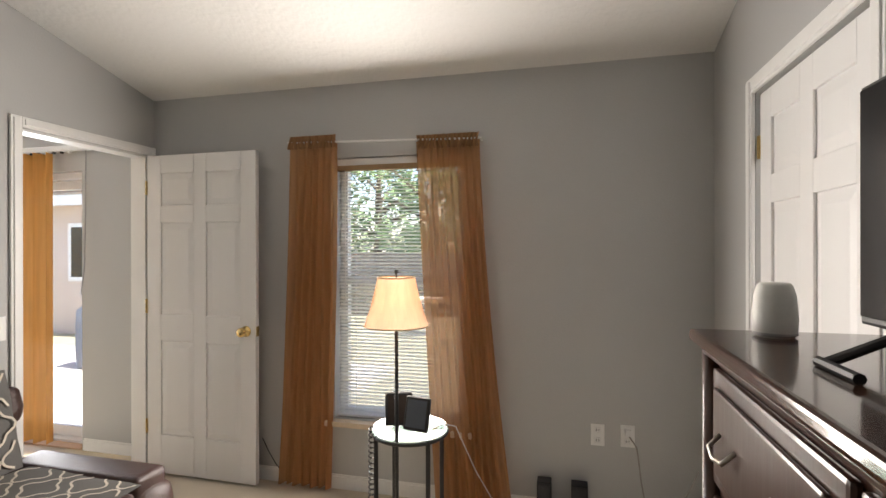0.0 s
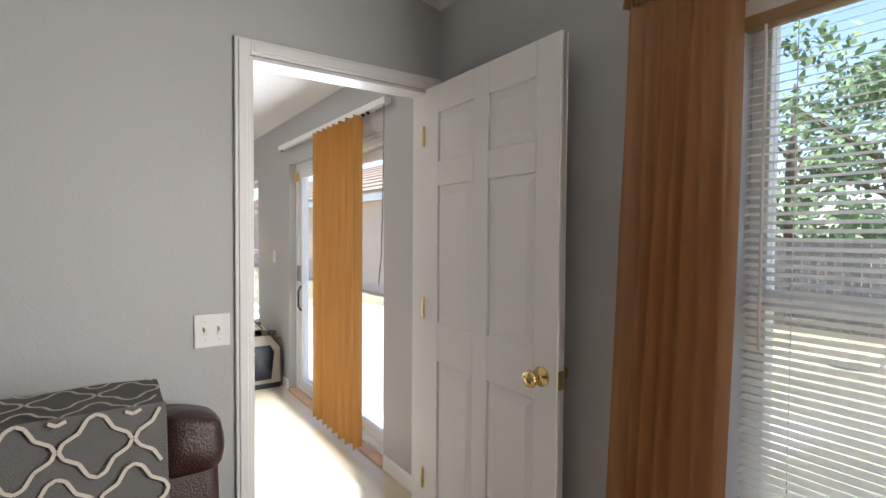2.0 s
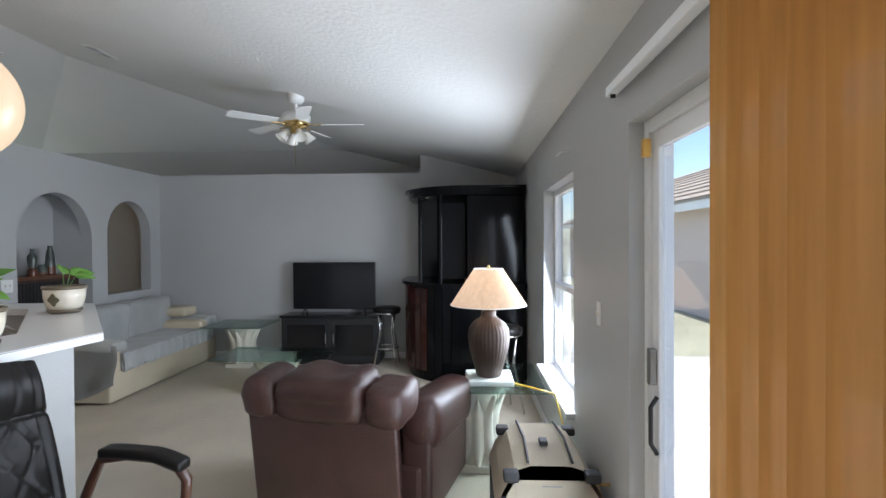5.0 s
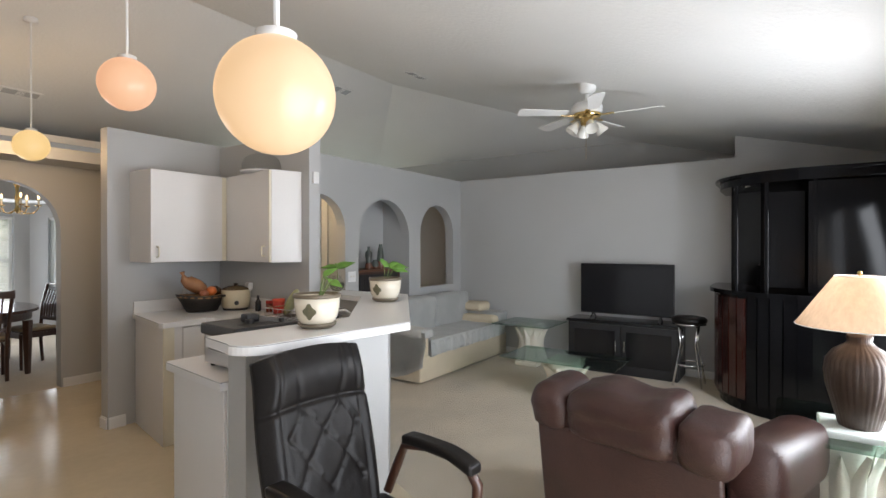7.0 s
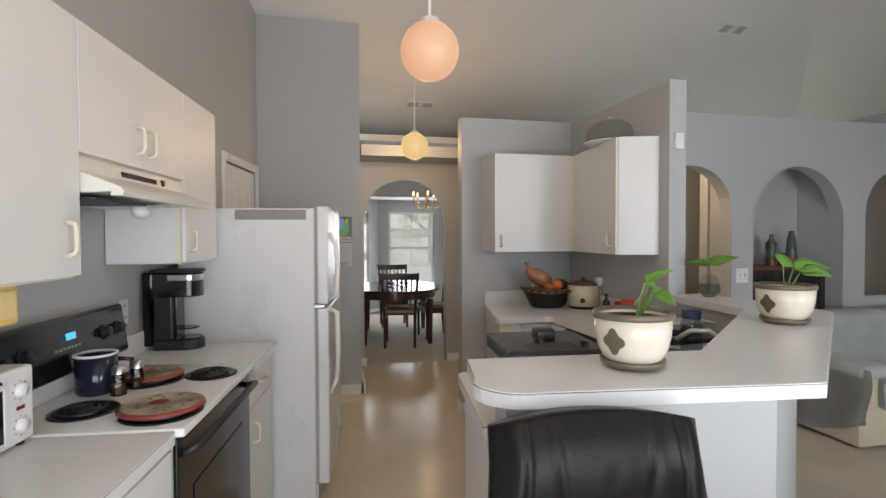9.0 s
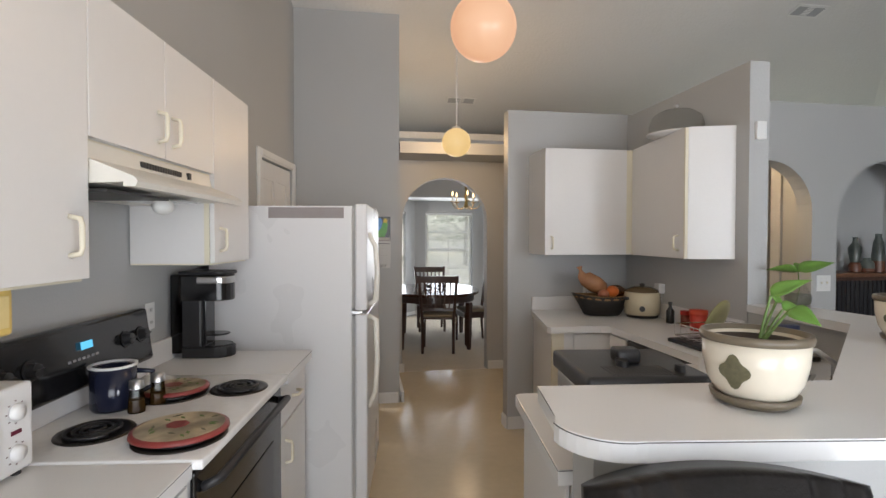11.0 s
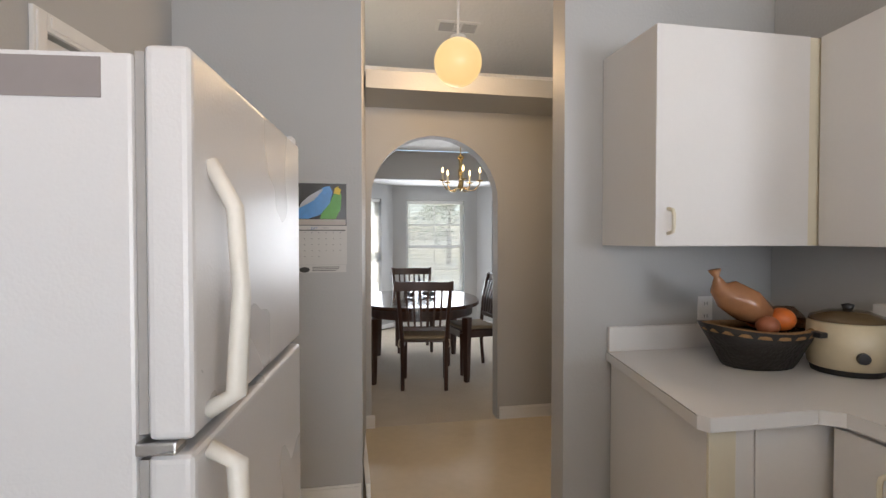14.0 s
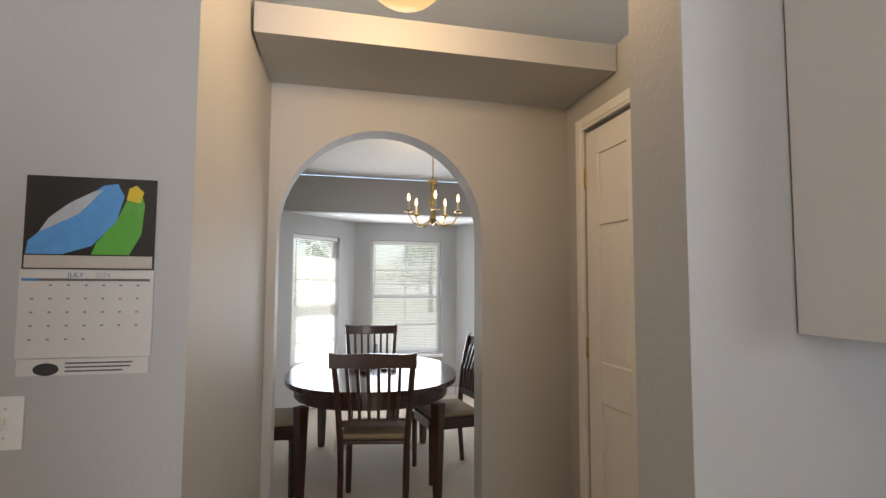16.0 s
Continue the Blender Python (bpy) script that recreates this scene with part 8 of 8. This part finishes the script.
for i in range(5):
    a = radians(72 * i + 12)
    c_, s_ = math.cos(a), math.sin(a)
    arm = part("arm", tube([(0.02 * c_, 0.02 * s_, 0.02), (0.09 * c_, 0.09 * s_, -0.03), (0.17 * c_, 0.17 * s_, -0.015), (0.215 * c_, 0.215 * s_, 0.05), (0.215 * c_, 0.215 * s_, 0.075)], 0.006, 8), BRASS, cdl, "curved brass arm", True)
    part("drip_pan", lathe([(0, 0.07), (0.035, 0.075), (0.04, 0.085), (0.012, 0.085)], 16, (0.215 * c_, 0.215 * s_, 0)), BRASS, arm, "", True)
    part("candle", tube([(0.215 * c_, 0.215 * s_, 0.085), (0.215 * c_, 0.215 * s_, 0.165)], 0.011, 10), CREAM, arm, "cream candle sleeve")
    part("flame_bulb", lathe([(0.007, 0.165), (0.013, 0.185), (0.009, 0.21), (0, 0.232)], 12, (0.215 * c_, 0.215 * s_, 0)), FLAME, arm, "lit flame bulb", True)
bulb("chandelier_light", (-4.63, -5.95, 2.27), 2, 0.12)
ctp = thing("table_centrepiece", "clear glass candle holder with dark ornaments", "centrepiece", pose(-4.17, -5.95, 0.761))
part("stem", lathe([(0, 0), (0.05, 0), (0.045, 0.012), (0.012, 0.03), (0.022, 0.06), (0.012, 0.09), (0.03, 0.12), (0.012, 0.15), (0.022, 0.19), (0, 0.20)], 20), glass_material("crystal", (0.95, 0.97, 1.0), 0.02, 0.75), ctp, "faceted crystal stem")
for x, y in ((-0.13, 0.02), (0.13, -0.01), (0.09, 0.06), (-0.07, -0.05)):
    part("dark_ornament", soft(ball(0.035, (x, y, 0.03), 12, 8, 0.8), 0.01, x * 9, 20), BLACKPLASTIC, ctp, "", True)
# ---- outside ----
def tree(at, h, seed, spread=1.6):
    rnd = random.Random(seed)
    t = thing("tree", "leafy green tree beyond the lawn", "tree", at, group="garden trees")
    part("trunk", tube([(0, 0, -0.1), (0.05, 0.02, h * 0.3), (-0.04, 0.05, h * 0.62), (0.02, 0, h * 0.9)], [0.16, 0.13, 0.09, 0.03], 8), BARK, t, "", True)
    for i in range(5):
        a = rnd.uniform(0, 6.28)
        z0 = h * rnd.uniform(0.3, 0.6)
        part("limb", tube([(0, 0, z0), (0.5 * spread * math.cos(a), 0.5 * spread * math.sin(a), z0 + 0.6), (0.9 * spread * math.cos(a), 0.9 * spread * math.sin(a), z0 + 1.1)], [0.06, 0.04, 0.015], 6), BARK, t)
    verts, faces = [], []
    for c in range(26):
        a, rr = rnd.uniform(0, 6.28), spread * math.sqrt(rnd.random())
        cx, cy, cz = rr * math.cos(a), rr * math.sin(a), h * rnd.uniform(0.22, 1.0)
        cr = rnd.uniform(0.45, 0.85)
        for k in range(70):
            d = Vector((rnd.gauss(0, 1), rnd.gauss(0, 1), rnd.gauss(0, 0.8))).normalized() * cr * rnd.uniform(0.55, 1.0)
            p = Vector((cx, cy, cz)) + d
            u = Vector((rnd.gauss(0, 1), rnd.gauss(0, 1), rnd.gauss(0, 1))).normalized()
            w = u.orthogonal().normalized()
            s = rnd.uniform(0.07, 0.15)
            i0 = len(verts)
            verts += [p + u * s, p + w * s * 0.5, p - u * s, p - w * s * 0.5]
            faces.append((i0, i0 + 1, i0 + 2, i0 + 3))
    me = bpy.data.meshes.new("crown")
    me.from_pydata(verts, [], faces)
    me.materials.append(FOLIAGE)
    o = new("crown", me)
    o.parent = t
    return t


t1 = tree(pose(-2.6, 13.5, -0.16), 5.2, 1, 2.0)
t2 = tree(pose(-0.2, 15.0, -0.16), 6.0, 2, 2.4)
for i, (x, y, r, s) in enumerate(((2.0, 14.0, 40, t1), (4.6, 15.5, 90, t2), (-5.2, 16.0, 150, t2), (-8.5, 15, 200, t1), (7.5, 14.5, 250, t1), (0.9, 18.0, 300, t2), (-2.5, 19.0, 20, t2), (3.5, 19, 70, t1), (-6.8, 20, 110, t2))):
    copy_thing(s, pose(x, y, -0.16, 0, 0, r))
for i, (x, y, r, s) in enumerate(((-9.5, -30, 40, t1), (-4.0, -34, 90, t2), (-14, -32, 150, t2), (1.5, -29, 200, t1), (-19, -28, 10, t1))):
    copy_thing(s, pose(x, y, -0.16, 0, 0, r))

fe = thing("fence", "weathered grey board fence across the garden", "fence")
bm = box(-0.055, 0.055, -0.01, 0.01, 0, 1.5, 0.004)
first = part("board", bm, FENCEWOOD, fe)
first.location = (-12.0, 11.5, -0.16)
for i in range(1, 200):
    o = new("board", first.data)
    o.parent, o.location = fe, (-12.0 + i * 0.118, 11.5, -0.16 + 0.01 * math.sin(i * 2.3))
for z in (0.25, 1.1):
    part("rail", box(-12, 11.6, 11.52, 11.56, z, z + 0.08, 0.004), FENCEWOOD, fe)

ho = thing("neighbour_house", "pale stucco neighbouring house with shingle roof", "house", pose(-10.2, 7.6, -0.16))
part("wall", box(-18, 3.6, 0, 5, 0, 2.55), STUCCO, ho)
part("fascia", box(-18.4, 4.0, -0.42, -0.36, 2.40, 2.58, 0.004), TRIM, ho)
part("soffit", box(-18.4, 4.0, -0.36, 0, 2.52, 2.56), TRIM, ho)
rf = part("roof", slab([(-18.5, -0.45, 2.58), (4.1, -0.45, 2.58), (3.4, 3.0, 4.2), (-17.8, 3.0, 4.2)], 0.05, "z"), SHINGLE, ho)
for j in range(9):
    t_ = j / 9
    y, z = -0.46 + 3.45 * t_, 2.64 + 1.62 * t_
    part("shingle_course", box(-18.5 + 0.7 * t_, 4.1 - 0.7 * t_, y, y + 0.36, z, z + 0.018), SHINGLE, rf).rotation_euler = (0, 0, 0)
wn_ = part("arch_window", box(2.0, 2.9, -0.03, 0.02, 1.0, 2.1, 0.01), TRIM, ho)
part("pane", box(2.08, 2.82, -0.035, -0.031, 1.08, 2.02), SCREEN, wn_)

gc = thing("covered_grill", "barbecue under a grey fitted cover on the patio", "grill cover", pose(-4.35, 5.3, -0.05))
bm = subdivided(-0.6, 0.6, -0.3, 0.3, 0.0, 1.12, 0.06, 5)
for v_ in bm.verts:
    if v_.co.z > 0.85:
        v_.co.x *= 0.72
        v_.co.y *= 0.7
part("cover", soft(bm, 0.02, 3, 4), material("grey_blue_cover", (0.17, 0.20, 0.25), 0.7, grain=60, vary=0.1), gc, "", True)
bb = thing("bird_bath", "pale concrete bird bath on the lawn", "bird bath", pose(-1.5, 9.0, -0.16))
part("pedestal", lathe([(0, 0), (0.14, 0), (0.10, 0.08), (0.06, 0.2), (0.06, 0.5), (0.1, 0.6)], 18), CONCRETE, bb, "", True)
part("bowl", lathe([(0, 0.6), (0.10, 0.6), (0.26, 0.68), (0.27, 0.71), (0.22, 0.69), (0, 0.65)], 24), CONCRETE, bb, "", True)
